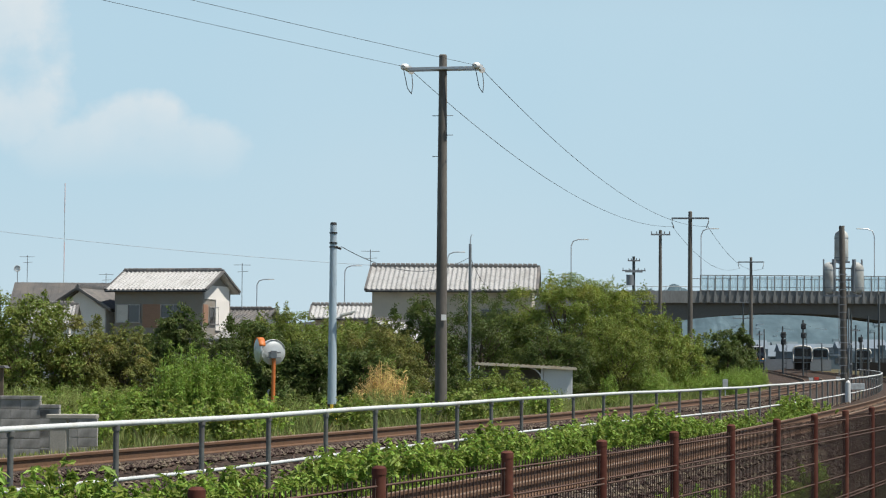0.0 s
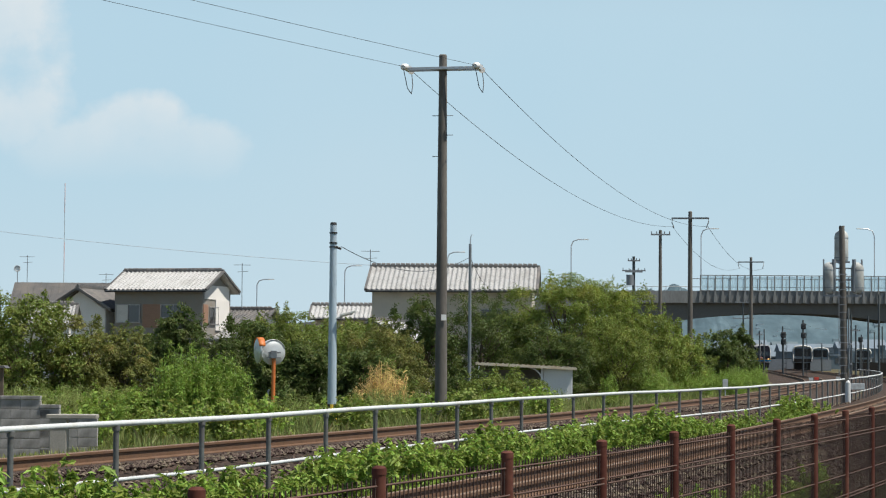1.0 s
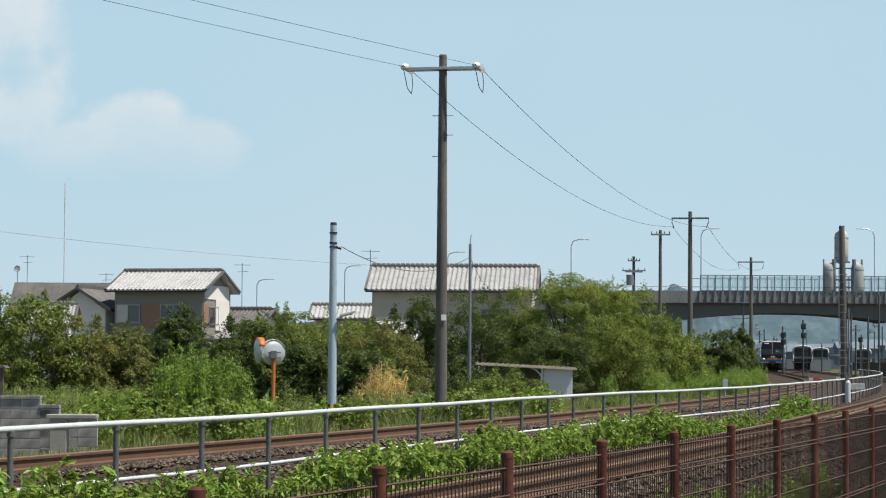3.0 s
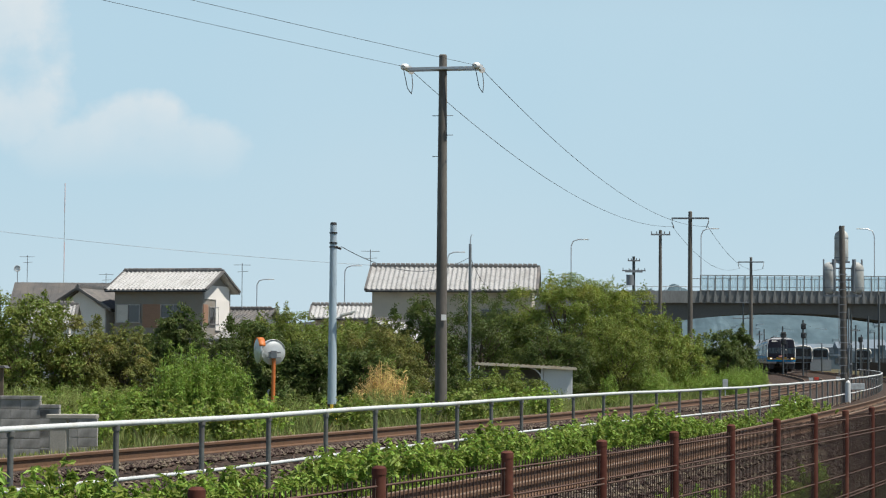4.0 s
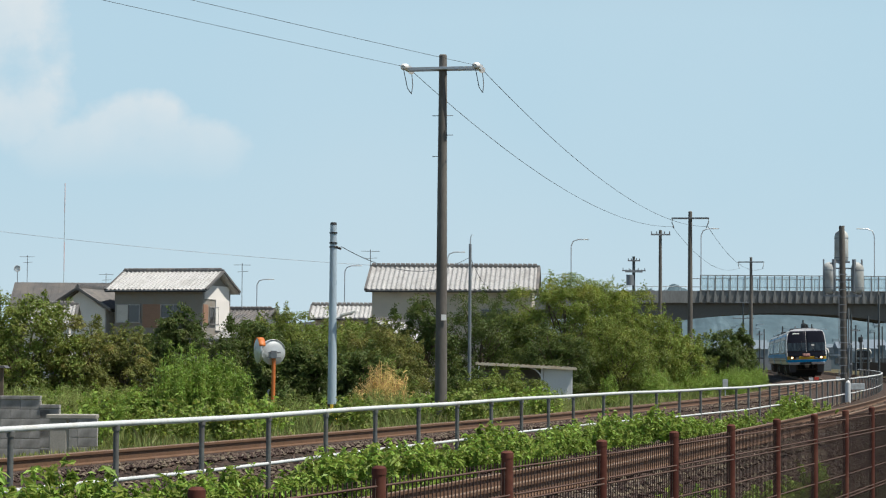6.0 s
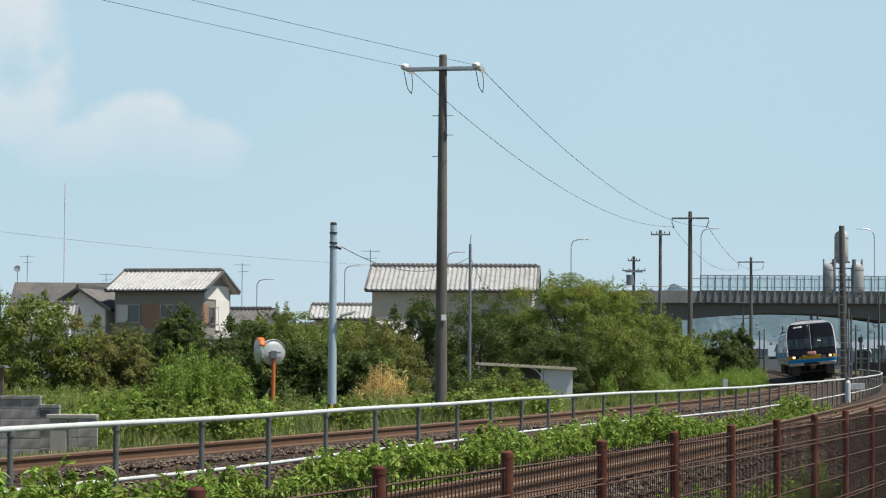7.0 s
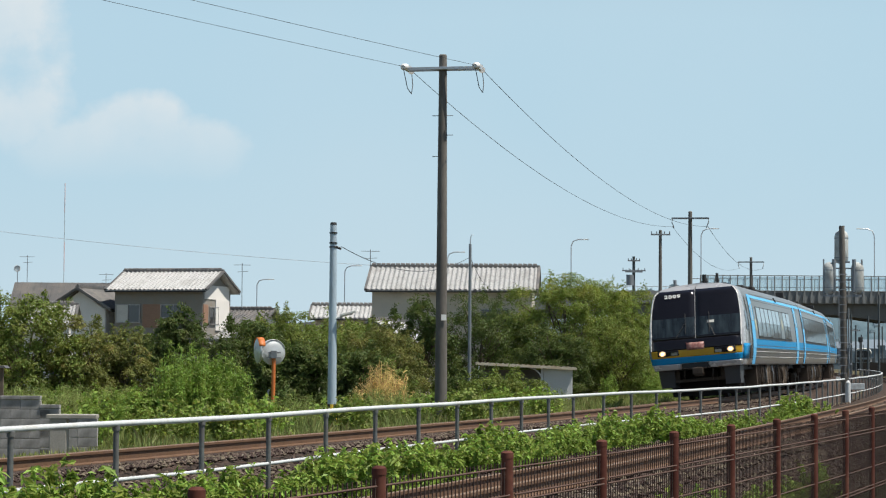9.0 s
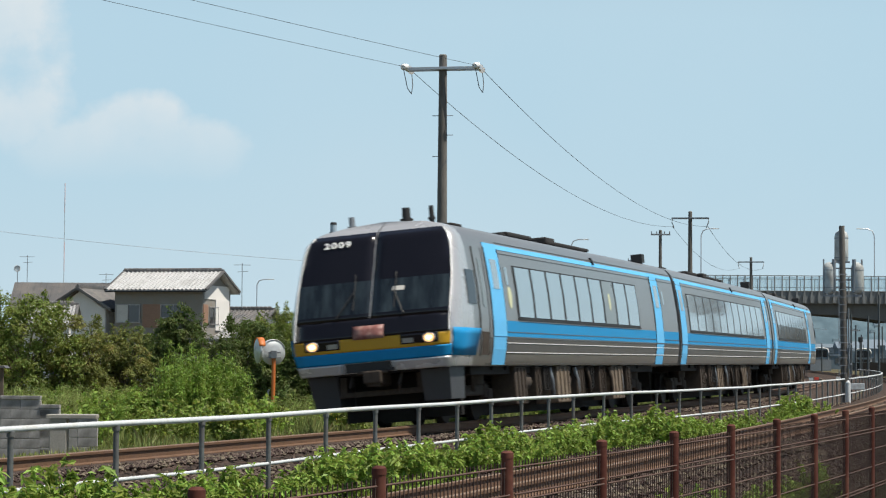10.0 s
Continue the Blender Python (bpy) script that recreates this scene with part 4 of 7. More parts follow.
def line_pole(x, y, z0, top, r0, r1, along_dir, arm=2.0, detailed=False, label=""):
    pole = thing("utility_pole", pose(x, y, z0), label, "utility pole", "poles along the railway")
    h = top - z0
    bm = bmesh.new()
    tube(bm, (0, 0, -0.3), (0, 0, h), r0, r1, 20)
    tube(bm, (0, 0, h), (0, 0, h + 0.03), r1 * 1.02, r1 * 0.8, 20)
    part("shaft", bm, POLE_CONC, pole, "weathered grey brown concrete shaft")
    d = Vector((along_dir[0], along_dir[1], 0)).normalized()
    u = Vector((d.y, -d.x, 0))
    if u.x < 0:
        u = -u
    za = h - 0.34
    bm = bmesh.new()
    q = Matrix.Translation((0, 0, za)) @ Matrix.Rotation(math.atan2(u.y, u.x), 4, "Z")
    box(bm, (0, -r1 - 0.04, 0), (arm, 0.075, 0.075), 0, q, 0.006)
    box(bm, (0, r1 + 0.04, 0), (arm, 0.075, 0.075), 0, q, 0.006)
    for k in (-0.5, 0.5):
        box(bm, (k * arm * 0.98, 0, 0), (0.06, 0.4, 0.06), 0, q)
    box(bm, (0, 0, 0), (0.34, 0.40, 0.05), 0, q)
    part("crossarm", bm, GALV_DARK if not detailed else GALV, pole, "galvanised double crossarm")
    if detailed:
        for k in (-0.48, 0.48):
            for e in (-1, 1):
                bm = bmesh.new()
                c = u * (k * arm) + Vector((0, 0, za + 0.05))
                insulator(bm, c + d * 0.15 * e, c + d * 0.55 * e + Vector((0, 0, -0.05)), 0)
                part("insulator", bm, CERAMIC, pole, "white porcelain strain insulator")
            bm = bmesh.new()
            c = u * (k * arm) + Vector((0, 0, za))
            pipe(bm, [c + d * 0.5, c + d * 0.42 + u * 0.05 + Vector((0, 0, -0.35)), c + d * 0.1 + u * 0.09 + Vector((0, 0, -0.62)), c - d * 0.25 + u * 0.06 + Vector((0, 0, -0.52)), c - d * 0.5 + Vector((0, 0, -0.02))], 0.011)
            part("jumper_wire", bm, CABLE, pole, "hanging jumper wire loop")
        for k, zz in enumerate((h - 1.55, h - 2.05, h - 2.6)):
            bm = bmesh.new()
            e = -1 if k % 2 == 0 else 1
            tube(bm, (0, 0, zz), u * e * 0.27 + Vector((0, 0, zz)), 0.010, n=6)
            if k == 0:
                tube(bm, (0, 0, zz), u * 0.27 + Vector((0, 0, zz)), 0.010, n=6)
            part("step_bolt", bm, GALV_DARK, pole)
        bm = bmesh.new()
        box(bm, (0.06, -0.165, 2.87), (0.13, 0.02, 0.15), 0)
        part("plate", bm, WHITE_MARK, pole, "small white plate")
    else:
        for k in (-0.49, 0.49):
            bm = bmesh.new()
            c = u * (k * arm) + Vector((0, 0, za))
            pipe(bm, [c, c + Vector((0, 0, -0.22)) + u * 0.02 * k, c + Vector((0, 0, -0.5)) - u * 0.2 * k * 2 * 0.5], 0.03)
            part("insulator", bm, GALV_DARK, pole, "hanging insulator string")
        bm = bmesh.new()
        box(bm, (0.03, -r0 - 0.01, 1.9), (0.16, 0.02, 0.28), 0)
        part("plate", bm, WHITE_MARK, pole, "small white plate")
    return pole


POLE_A, POLE_B, POLE_C = Vector((-0.03, 60.0, 0)), Vector((13.1, 124.0, 0)), Vector((23.5, 178.5, 0))
line_pole(-0.03, 60.0, -0.55, 9.06, 0.165, 0.10, (POLE_B - POLE_A), 1.95, True, "tall weathered concrete utility pole with a double crossarm beside the track")
line_pole(13.1, 124.0, -0.6, 9.13, 0.165, 0.10, (POLE_C - POLE_A), 1.95, False, "weathered concrete utility pole among the trackside trees")
line_pole(23.5, 178.5, -0.6, 9.12, 0.165, 0.10, (POLE_C - POLE_B), 1.95, False, "distant weathered concrete utility pole by the line")


def wire(name, a, b, sag, r, label, n=24, m=None):
    a, b = Vector(a), Vector(b)
    bm = bmesh.new()
    pipe(bm, [a + (b - a) * (i / n) - Vector((0, 0, 4 * sag * (i / n) * (1 - i / n))) for i in range(n + 1)], r, 5)
    ob = part(name, bm, m or WIRE)
    return tagged(ob, label, "cable", "overhead wires")


def arm_ends(p, z, arm, d):
    d = d.normalized()
    u = Vector((d.y, -d.x, 0))
    u = -u if u.x < 0 else u
    return [p + u * k * arm * 0.48 + Vector((0, 0, z)) for k in (-1, 1)]


DA, DB = POLE_B - POLE_A, POLE_C - POLE_A
ENDS_A, ENDS_B, ENDS_C = arm_ends(POLE_A, 8.74, 1.95, DA), arm_ends(POLE_B, 8.35, 1.95, DB), arm_ends(POLE_C, 8.3, 1.95, POLE_C - POLE_B)
for k in (0, 1):
    a, b, c = ENDS_A[k], ENDS_B[k], ENDS_C[k]
    wire("overhead_wire", a + DA.normalized() * 0.6, b, 1.05, 0.0085, "thin black overhead wire between trackside poles", 40)
    wire("overhead_wire", b, c, 0.9, 0.010, "thin black overhead wire between trackside poles")
    far = (Vector((-6.55, 45.0, 8.16)), Vector((-4.83, 45.0, 8.17)))[k]
    wire("overhead_wire", a - DA.normalized() * 0.5, far + (far - a) * 1.2, 0.04, 0.0055, "thin black overhead wire running off past the camera")
wire("overhead_wire", (-76, 330, 20.4), (18, 330, 13.2), 1.2, 0.03, "faint distant overhead wire", m=GALV)
wire("overhead_wire", (-2.52, 58, 4.03), (0.93, 80, 4.75), 0.55, 0.010, "service wire from the blue pole to the slim mast")
wire("overhead_wire", (0.93, 80, 4.75), (2.9, 139.9, 5.6), 0.35, 0.010, "service wire to the house")


def blue_pole():
    y = 58.0
    pole = thing("lamp_pole", pose(-2.72, y, -0.55), "pale blue steel pole with small lamp arm and striped guard", "pole")
    bm = bmesh.new()
    tube(bm, (0, 0, -0.2), (0, 0, 5.12), 0.12, 0.08, 18)
    part("shaft", bm, BLUE_POLE, pole)
    bm = bmesh.new()
    tube(bm, (0, 0, 5.12), (0, 0, 5.18), 0.085, 0.07, 18)
    for z in (4.55, 4.65, 4.9):
        tube(bm, (0, 0, z), (0, 0, z + 0.035), 0.1, n=18)
    tube(bm, (0.0, 0, 4.6), (0.2, 0, 4.52), 0.03, n=8)
    part("cap", bm, RUBBER, pole, "black cap and clamps")
    bm = bmesh.new()
    pipe(bm, [(0.08, 0, 2.80), (0.25, -0.05, 2.86), (0.5, -0.15, 2.92)], 0.022)
    box(bm, (0, 0, 0), (0.42, 0.14, 0.06), 0, Matrix.Translation((0.38, -0.1, 2.93)) @ Matrix.Rotation(radians(-14), 4, 'Y'), 0.012)
    part("lamp_arm", bm, CERAMIC, pole, "pale lamp on a short arm")
    for k in range(10):
        bm = bmesh.new()
        a0, a1 = 2 * math.pi * k / 10, 2 * math.pi * (k + 1) / 10
        ring = lambda z: [Vector((math.cos(a) * 0.132, math.sin(a) * 0.132, z)) for a in (a0, (a0 + a1) / 2, a1)]
        loft(bm, [ring(0.25), ring(0.68)], closed=False)
        part("guard_stripe", bm, YELLOW if k % 2 else BLACK, pole)


blue_pole()


def slim_pole():
    pole = thing("antenna_pole", pose(0.93, 80, -0.85), "slim grey steel mast with a thin tip near the house", "pole")
    bm = bmesh.new()
    tube(bm, (0, 0, -0.2), (0, 0, 6.04), 0.066, 0.048, 12)
    part("shaft", bm, GALV_DARK, pole)
    bm = bmesh.new()
    tube(bm, (0, 0, 6.04), (0.02, 0, 6.3), 0.02, 0.014, 8)
    pipe(bm, [(0.02, 0, 6.28), (0.05, 0, 6.36), (0.1, 0, 6.34)], 0.014)
    part("tip", bm, GALV, pole)


slim_pole()


def road_mirror():
    m = thing("road_mirror", pose(-4.33, 60, -0.55), "faded orange pole with two round convex road mirrors", "traffic mirror")
    bm = bmesh.new()
    tube(bm, (0, 0, -0.2), (0.02, 0, 1.95), 0.055, 0.05, 14)
    part("post", bm, ORANGE, m)
    bm = bmesh.new()
    tube(bm, (-0.22, 0, 1.82), (0.2, 0, 1.82), 0.02, n=8)
    tube(bm, (-0.22, 0, 1.95), (0.2, 0, 1.95), 0.02, n=8)
    box(bm, (0.02, 0, 1.9), (0.16, 0.14, 0.2), 0, bev=0.01)
    part("bracket", bm, GALV_DARK, m)
    for yaw, c, hood in ((25, (0.0, 0.10, 1.95), False), (-72, (-0.40, -0.02, 2.0), True)):
        q = Matrix.Translation(c) @ Matrix.Rotation(radians(yaw), 4, "Z")
        bm = bmesh.new()
        rings = []
        for r, o in ((0.03, 0.07), (0.16, 0.055), (0.27, 0.03), (0.31, 0.0), (0.325, 0.0), (0.325, -0.05)):
            rings.append([q @ Vector((math.cos(a) * r, -o, math.sin(a) * r)) for a in (2 * math.pi * k / 32 for k in range(32))])
        loft(bm, rings, smooth=True)
        bm.faces.new([bm.verts.new(v.co) for v in list(bm.verts)[:32]])
        dish = part("mirror_back", bm, MIRROR_BACK, m, "grey back shell of the mirror")
        bm = bmesh.new()
        rings = [[q @ Vector((math.cos(a) * r, o, math.sin(a) * r)) for a in (2 * math.pi * k / 32 for k in range(32))] for r, o in ((0.315, 0.05), (0.2, 0.075), (0.02, 0.085))]
        loft(bm, rings, smooth=True, caps=True)
        part("mirror_face", bm, MIRROR, m, "convex mirror face")
        bm = bmesh.new()
        rings = [[q @ Vector((math.cos(a) * 0.335, o, math.sin(a) * 0.335)) for a in np.linspace(0.35, 2.8, 14)] for o in (-0.03, 0.14)]
        loft(bm, rings, closed=False, smooth=True)
        ob = part("hood", bm, ORANGE if hood else MIRROR_BACK, m, "orange sun hood" if hood else "")
        mod = ob.modifiers.new("depth", "SOLIDIFY")
        mod.thickness = 0.012
    bm = bmesh.new()
    pipe(bm, [(-0.08, 0.02, 0.2), (-0.14, 0.02, 0.5), (-0.12, 0.02, 0.95), (-0.09, 0, 1.0)], 0.022)
    part("loose_pipe", bm, WHITE_PAINT, m)


road_mirror()


def transformer_pole():
    p = Vector((14.3, 83.5, -0.45))
    pole = thing("transformer_pole", pose(*p), "brown steel pole carrying three grey capsule tanks and a rung ladder", "utility pole")
    h = 6.55
    bm = bmesh.new()
    tube(bm, (0.05, 0, -0.2), (-0.07, 0, h), 0.145, 0.10, 18)
    part("shaft", bm, POLE_CONC, pole)
    bm = bmesh.new()
    for z in np.arange(1.3, 4.9, 0.27):
        box(bm, (-0.06, -0.17, z), (0.30, 0.025, 0.025), 0)
    box(bm, (-0.2, -0.17, 3.1), (0.025, 0.025, 3.8), 0)
    part("rungs", bm, GALV_DARK, pole)
    bm = bmesh.new()
    for z in (4.05, 4.35, 4.62, 5.25):
        box(bm, (-0.04, -0.02, z), (1.35 if z < 5 else 0.5, 0.07, 0.06), 0)
    for x in (-0.72, 0.64):
        box(bm, (x, -0.02, 4.75), (0.05, 0.05, 1.2), 0)
    box(bm, (-0.04, 0, 5.03), (1.36, 0.05, 0.05), 0)
    part("bracket_frame", bm, GALV_DARK, pole, "dark steel bracket frame")

    def capsule(c, r, z0, z1):
        bm = bmesh.new()
        rings = []
        for z, k in ((z0, 0.35), (z0 + 0.06, 0.8), (z0 + 0.16, 1), (z1 - 0.22, 1), (z1 - 0.1, 0.85), (z1 - 0.02, 0.5), (z1, 0.12)):
            rings.append([Vector((c[0] + math.cos(a) * r * k, c[1] + math.sin(a) * r * k, z)) for a in (2 * math.pi * j / 20 for j in range(20))])
        loft(bm, rings, smooth=True, caps=True)
        part("tank", bm, TANK, pole, "grey capsule shaped tank")
        bm = bmesh.new()
        for z in (z0 + 0.2, z1 - 0.3):
            tube(bm, (c[0], c[1], z), (c[0], c[1], z + 0.03), r * 1.02, n=20)
        part("band", bm, GALV_DARK, pole)
    capsule((-0.05, 0.2), 0.25, 5.2, 6.4)
    capsule((-0.50, 0.08), 0.23, 4.12, 5.25)
    capsule((0.50, 0.08), 0.23, 4.12, 5.25)
    for x in (-0.36, 0.36):
        bm = bmesh.new()
        tube(bm, (x, -0.06, 4.2), (x, -0.06, 5.35), 0.07, n=10)
        part("fuse", bm, GALV_DARK, pole)
    bm = bmesh.new()
    tube(bm, (0.20, -0.10, -0.2), (0.15, -0.1, 3.6), 0.028, n=8)
    for z in (0.85, 1.6, 2.3):
        tube(bm, (0.20, -0.1, z), (0.20, -0.1, z + 0.06), 0.075, n=8)
    part("conduit", bm, GALV_DARK, pole)
    post = thing("marker_post", pose(14.1, 81.5, -0.45), "white concrete marker post with a white box beside the handrail", "post")
    bm = bmesh.new()
    tube(bm, (0, 0, -0.1), (0, 0, 0.98), 0.10, 0.09, 12)
    tube(bm, (0, 0, 0.98), (0, 0, 1.06), 0.085, 0.03, 12)
    part("shaft", bm, WHITE_PAINT, post)
    bm = bmesh.new()
    box(bm, (0.33, 0, 0.85), (0.5, 0.06, 0.22), 0, bev=0.01)
    part("box", bm, MIRROR_BACK, post)


def line_markers():
    sign = thing("trackside_sign", pose(12.55, 104, -0.5), "small pale grey sign plate on a thin post by the track", "sign")
    bm = bmesh.new()
    tube(bm, (0, 0, -0.1), (0, 0, 0.95), 0.03, n=8)
    part("post", bm, GALV, sign)
    bm = bmesh.new()
    box(bm, (0, -0.035, 0.72), (0.24, 0.03, 0.42), bev=0.008)
    part("plate", bm, MIRROR_BACK, sign)
    relay = thing("junction_box", pose(9.35, 62.6, -0.45), "pale rounded junction box at the foot of the handrail", "junction box")
    bm = bmesh.new()
    rings = [[Vector((math.cos(a) * r, math.sin(a) * r * 0.8, z)) for a in (2 * math.pi * j / 16 for j in range(16))] for z, r in ((-0.05, 0.09), (0.2, 0.10), (0.34, 0.09), (0.40, 0.05), (0.415, 0.01))]
    loft(bm, rings, smooth=True, caps=True)
    part("housing", bm, MIRROR_BACK, relay)
    for x, y, m, w in ((23.9, 152, WHITE_PAINT, 0.28), (24.9, 156, RED_MARK, 0.3), (27.0, 160, WHITE_PAINT, 0.3)):
        mk = thing("line_marker", pose(x, y, -0.45), "small low line marker plate between the tracks", "marker", "line markers")
        bm = bmesh.new()
        box(bm, (0, 0, 0.25), (0.05, 0.05, 0.6))
        part("stake", bm, GALV_DARK, mk)
        bm = bmesh.new()
        box(bm, (0, -0.04, 0.55), (w, 0.03, 0.2), bev=0.008)
        part("plate", bm, m, mk)


RED_MARK = mat("red marker paint", (0.55, 0.06, 0.04), 0.5, bump=0)
line_markers()


transformer_pole()
# ---------------------------------------------------------------- houses
def tiled_slope(bm, x0, x1, ridge, eave, pitch_tile=0.29, rows=0.26, wave=0.085, mi=0):
    """A tiled slope from the ridge (y, z) down to the eave (y, z), between x0 and x1: waves across, a step at each course."""
    (y0, z0), (y1, z1) = ridge, eave
    ln = math.hypot(y1 - y0, z1 - z0)
    nrow = max(2, int(ln / rows))
    ncol = max(2, int((x1 - x0) / pitch_tile))
    xs, hs = [], []
    for c in range(ncol):
        for k, h in ((0.0, 0.0), (0.3, 1.0), (0.55, 0.75), (0.75, 0.15)):
            xs.append(x0 + (x1 - x0) * (c + k) / ncol)
            hs.append(h * wave)
    xs.append(x1)
    hs.append(0)
    nz = abs(y1 - y0) / ln
    ny = (z0 - z1) / ln * (1 if y1 > y0 else -1)
    rings = []
    for r in range(nrow):
        for f, lift in ((r / nrow, 0.0), ((r + 0.98) / nrow, 0.014)):
            rings.append([Vector((x, y0 + (y1 - y0) * f + ny * (h + lift), z0 + (z1 - z0) * f + nz * (h + lift))) for x, h in zip(xs, hs)])
    loft(bm, rings, mi, closed=False)
    return bm


def gable_roof(house, w, d, eave_z, ridge_z, over=0.55, side=0.45, m=None, name="roof"):
    """A gable roof, ridge along x, on a body w by d centred at the origin."""
    m = m or TILE
    fall = (ridge_z - eave_z) / (d / 2 + over)
    bm = bmesh.new()
    for e in (-1, 1):
        tiled_slope(bm, -w / 2 - side, w / 2 + side, (0, ridge_z), (e * (d / 2 + over), eave_z))
    for e in (-1, 1):
        box(bm, (0, 0, 0), (w + 2 * side, math.hypot(d / 2 + over, ridge_z - eave_z), 0.10), 0,
            Matrix.Translation((0, e * (d / 2 + over) / 2, (ridge_z + eave_z) / 2 - 0.075)) @ Matrix.Rotation(-e * math.atan(fall), 4, "X"))
    roof = part(name, bm, m, house)
    bm = bmesh.new()
    box(bm, (0, 0, ridge_z + 0.07), (w + 2 * side + 0.1, 0.26, 0.18), 0, bev=0.03)
    n = int((w + 2 * side) / 0.3)
    for i in range(n):
        tube(bm, (-w / 2 - side + (i + 0.08) * 0.3, 0, ridge_z + 0.17), (-w / 2 - side + (i + 0.9) * 0.3, 0, ridge_z + 0.17), 0.10, 0.085, 10)
    part("ridge", bm, TILE_DARK, roof, "dark ridge tiles")
    for e in (-1, 1):
        for sx in (-1, 1):
            bm = bmesh.new()
            box(bm, (0, 0, 0), (0.16, math.hypot(d / 2 + over, ridge_z - eave_z), 0.16), 0,
                Matrix.Translation((sx * (w / 2 + side), e * (d / 2 + over) / 2, (ridge_z + eave_z) / 2 + 0.02)) @ Matrix.Rotation(-e * math.atan(fall), 4, "X"), 0.02)
            part("verge", bm, TILE_DARK, roof, "dark verge tiles")
        bm = bmesh.new()
        box(bm, (0, e * (d / 2 + over + 0.05), eave_z - 0.08), (w + 2 * side, 0.1, 0.1), 0, bev=0.02)
        part("gutter", bm, RUBBER, roof, "dark gutter")
    return roof


def walls(house, w, d, z0, z1, ridge_z, m, over=0.55):
    bm = bmesh.new()
    t = 0.14
    box(bm, (0, -d / 2 + t / 2, (z0 + z1) / 2), (w, t, z1 - z0))
    box(bm, (0, d / 2 - t / 2, (z0 + z1) / 2), (w, t, z1 - z0))
    slope = (ridge_z - z1) / (d / 2 + over)
    for sx in (-1, 1):
        lo, hi = sorted((sx * w / 2, sx * (w / 2 - t)))
        q = d / 2 - t
        prism(bm, [(-q, z0), (q, z0), (q, z1), (0, ridge_z - 0.16), (-q, z1)], 0, lo, hi)
    return part("wall", bm, m, house)


def window(wall, c, w, h, face, split=2, curtain=False):
    """A sliding window set in a wall. face: 'front' or 'side'."""
    q = Matrix.Translation(c) @ (Matrix.Rotation(radians(90), 4, "Z") if face == "side" else Matrix.Identity(4))
    bm = bmesh.new()
    for a, s in (((0, 0, h / 2), (w + 0.1, 0.12, 0.06)), ((0, 0, -h / 2), (w + 0.14, 0.16, 0.06)), ((-w / 2, 0, 0), (0.06, 0.12, h)), ((w / 2, 0, 0), (0.06, 0.12, h)), ((0, 0, 0), (0.05, 0.1, h))):
        box(bm, a, s, 0, q)
    win = part("window", bm, ALU, wall, "aluminium sliding window")
    for i in range(split):
        bm = bmesh.new()
        box(bm, (-w / 2 + w * (i + 0.5) / split, 0.0, 0), (w / split - 0.06, 0.03, h - 0.06), 0, q)
        part("pane", bm, CURTAIN if curtain and i == 0 else PANE, win)


def house_one():
    h = thing("house", pose(-17.65, 153.4, -0.9, 0, 0, -16), "two storey house, grey brown walls, silver tiled gable roof", "house", "houses behind the trees")
    w, d, e, r = 6.1, 4.9, 6.45, 7.72
    gable_roof(h, w, d, e, r)
    wall = walls(h, w, d, 0, e + 0.12, r, PLASTER_G)
    window(wall, (-w / 2 + 0.95, -d / 2 - 0.02, 4.95), 1.65, 1.15, "front", curtain=True)
    window(wall, (1.05, -d / 2 - 0.02, 5.1), 1.7, 0.85, "front")
    window(wall, (w / 2 + 0.02, -0.6, 4.85), 1.5, 1.1, "side")
    bm = bmesh.new()
    box(bm, (-0.45, -d / 2 - 0.03, 4.8), (1.25, 0.05, 1.5), 0)
    part("siding", bm, WOOD_RED, wall, "reddish wooden siding panel")
    bm = bmesh.new()
    box(bm, (w / 2 + 0.03, -2.0, 4.9), (0.05, 0.8, 1.3), 0)
    part("siding", bm, WOOD_RED, wall, "reddish wooden siding panel")
    bm = bmesh.new()
    box(bm, (w / 2 + 0.04, 0.9, 4.9), (0.06, 2.4, 2.0), 0)
    box(bm, (w / 2 + 0.02, 0, 6.35), (0.05, 4.3, 0.9), 0)
    part("gable_panel", bm, PLASTER_W, wall, "white rendered gable panel")
    bm = bmesh.new()
    for k in range(2):
        tiled_slope(bm, w / 2 + 0.05, w / 2 + 1.3, (1.0, 3.9), (-2.6, 3.0))
    box(bm, (w / 2 + 0.65, -0.8, 3.3), (1.2, 3.2, 0.1), 0, Matrix.Identity(4))
    part("porch_roof", bm, TILE, h, "small tiled lean-to roof")
    # side wing with a lower roof
    wing = thing("house_wing", pose(-23.0, 155.5, -0.9, 0, 0, 74), "lower side wing with a dark tiled gable roof", "house", "houses behind the trees")
    gable_roof(wing, 5.0, 3.6, 5.2, 6.6, m=TILE_DARK)
    walls(wing, 5.0, 3.6, 0, 5.3, 6.6, PLASTER_W)
    wing = thing("house_wing", pose(-13.0, 158.5, -0.9, 0, 0, -16), "white rendered lower wing with a dark tiled roof", "house", "houses behind the trees")
    gable_roof(wing, 2.6, 4.4, 4.3, 5.35, m=TILE_DARK)
    walls(wing, 2.6, 4.4, 0, 4.4, 5.35, PLASTER_W)


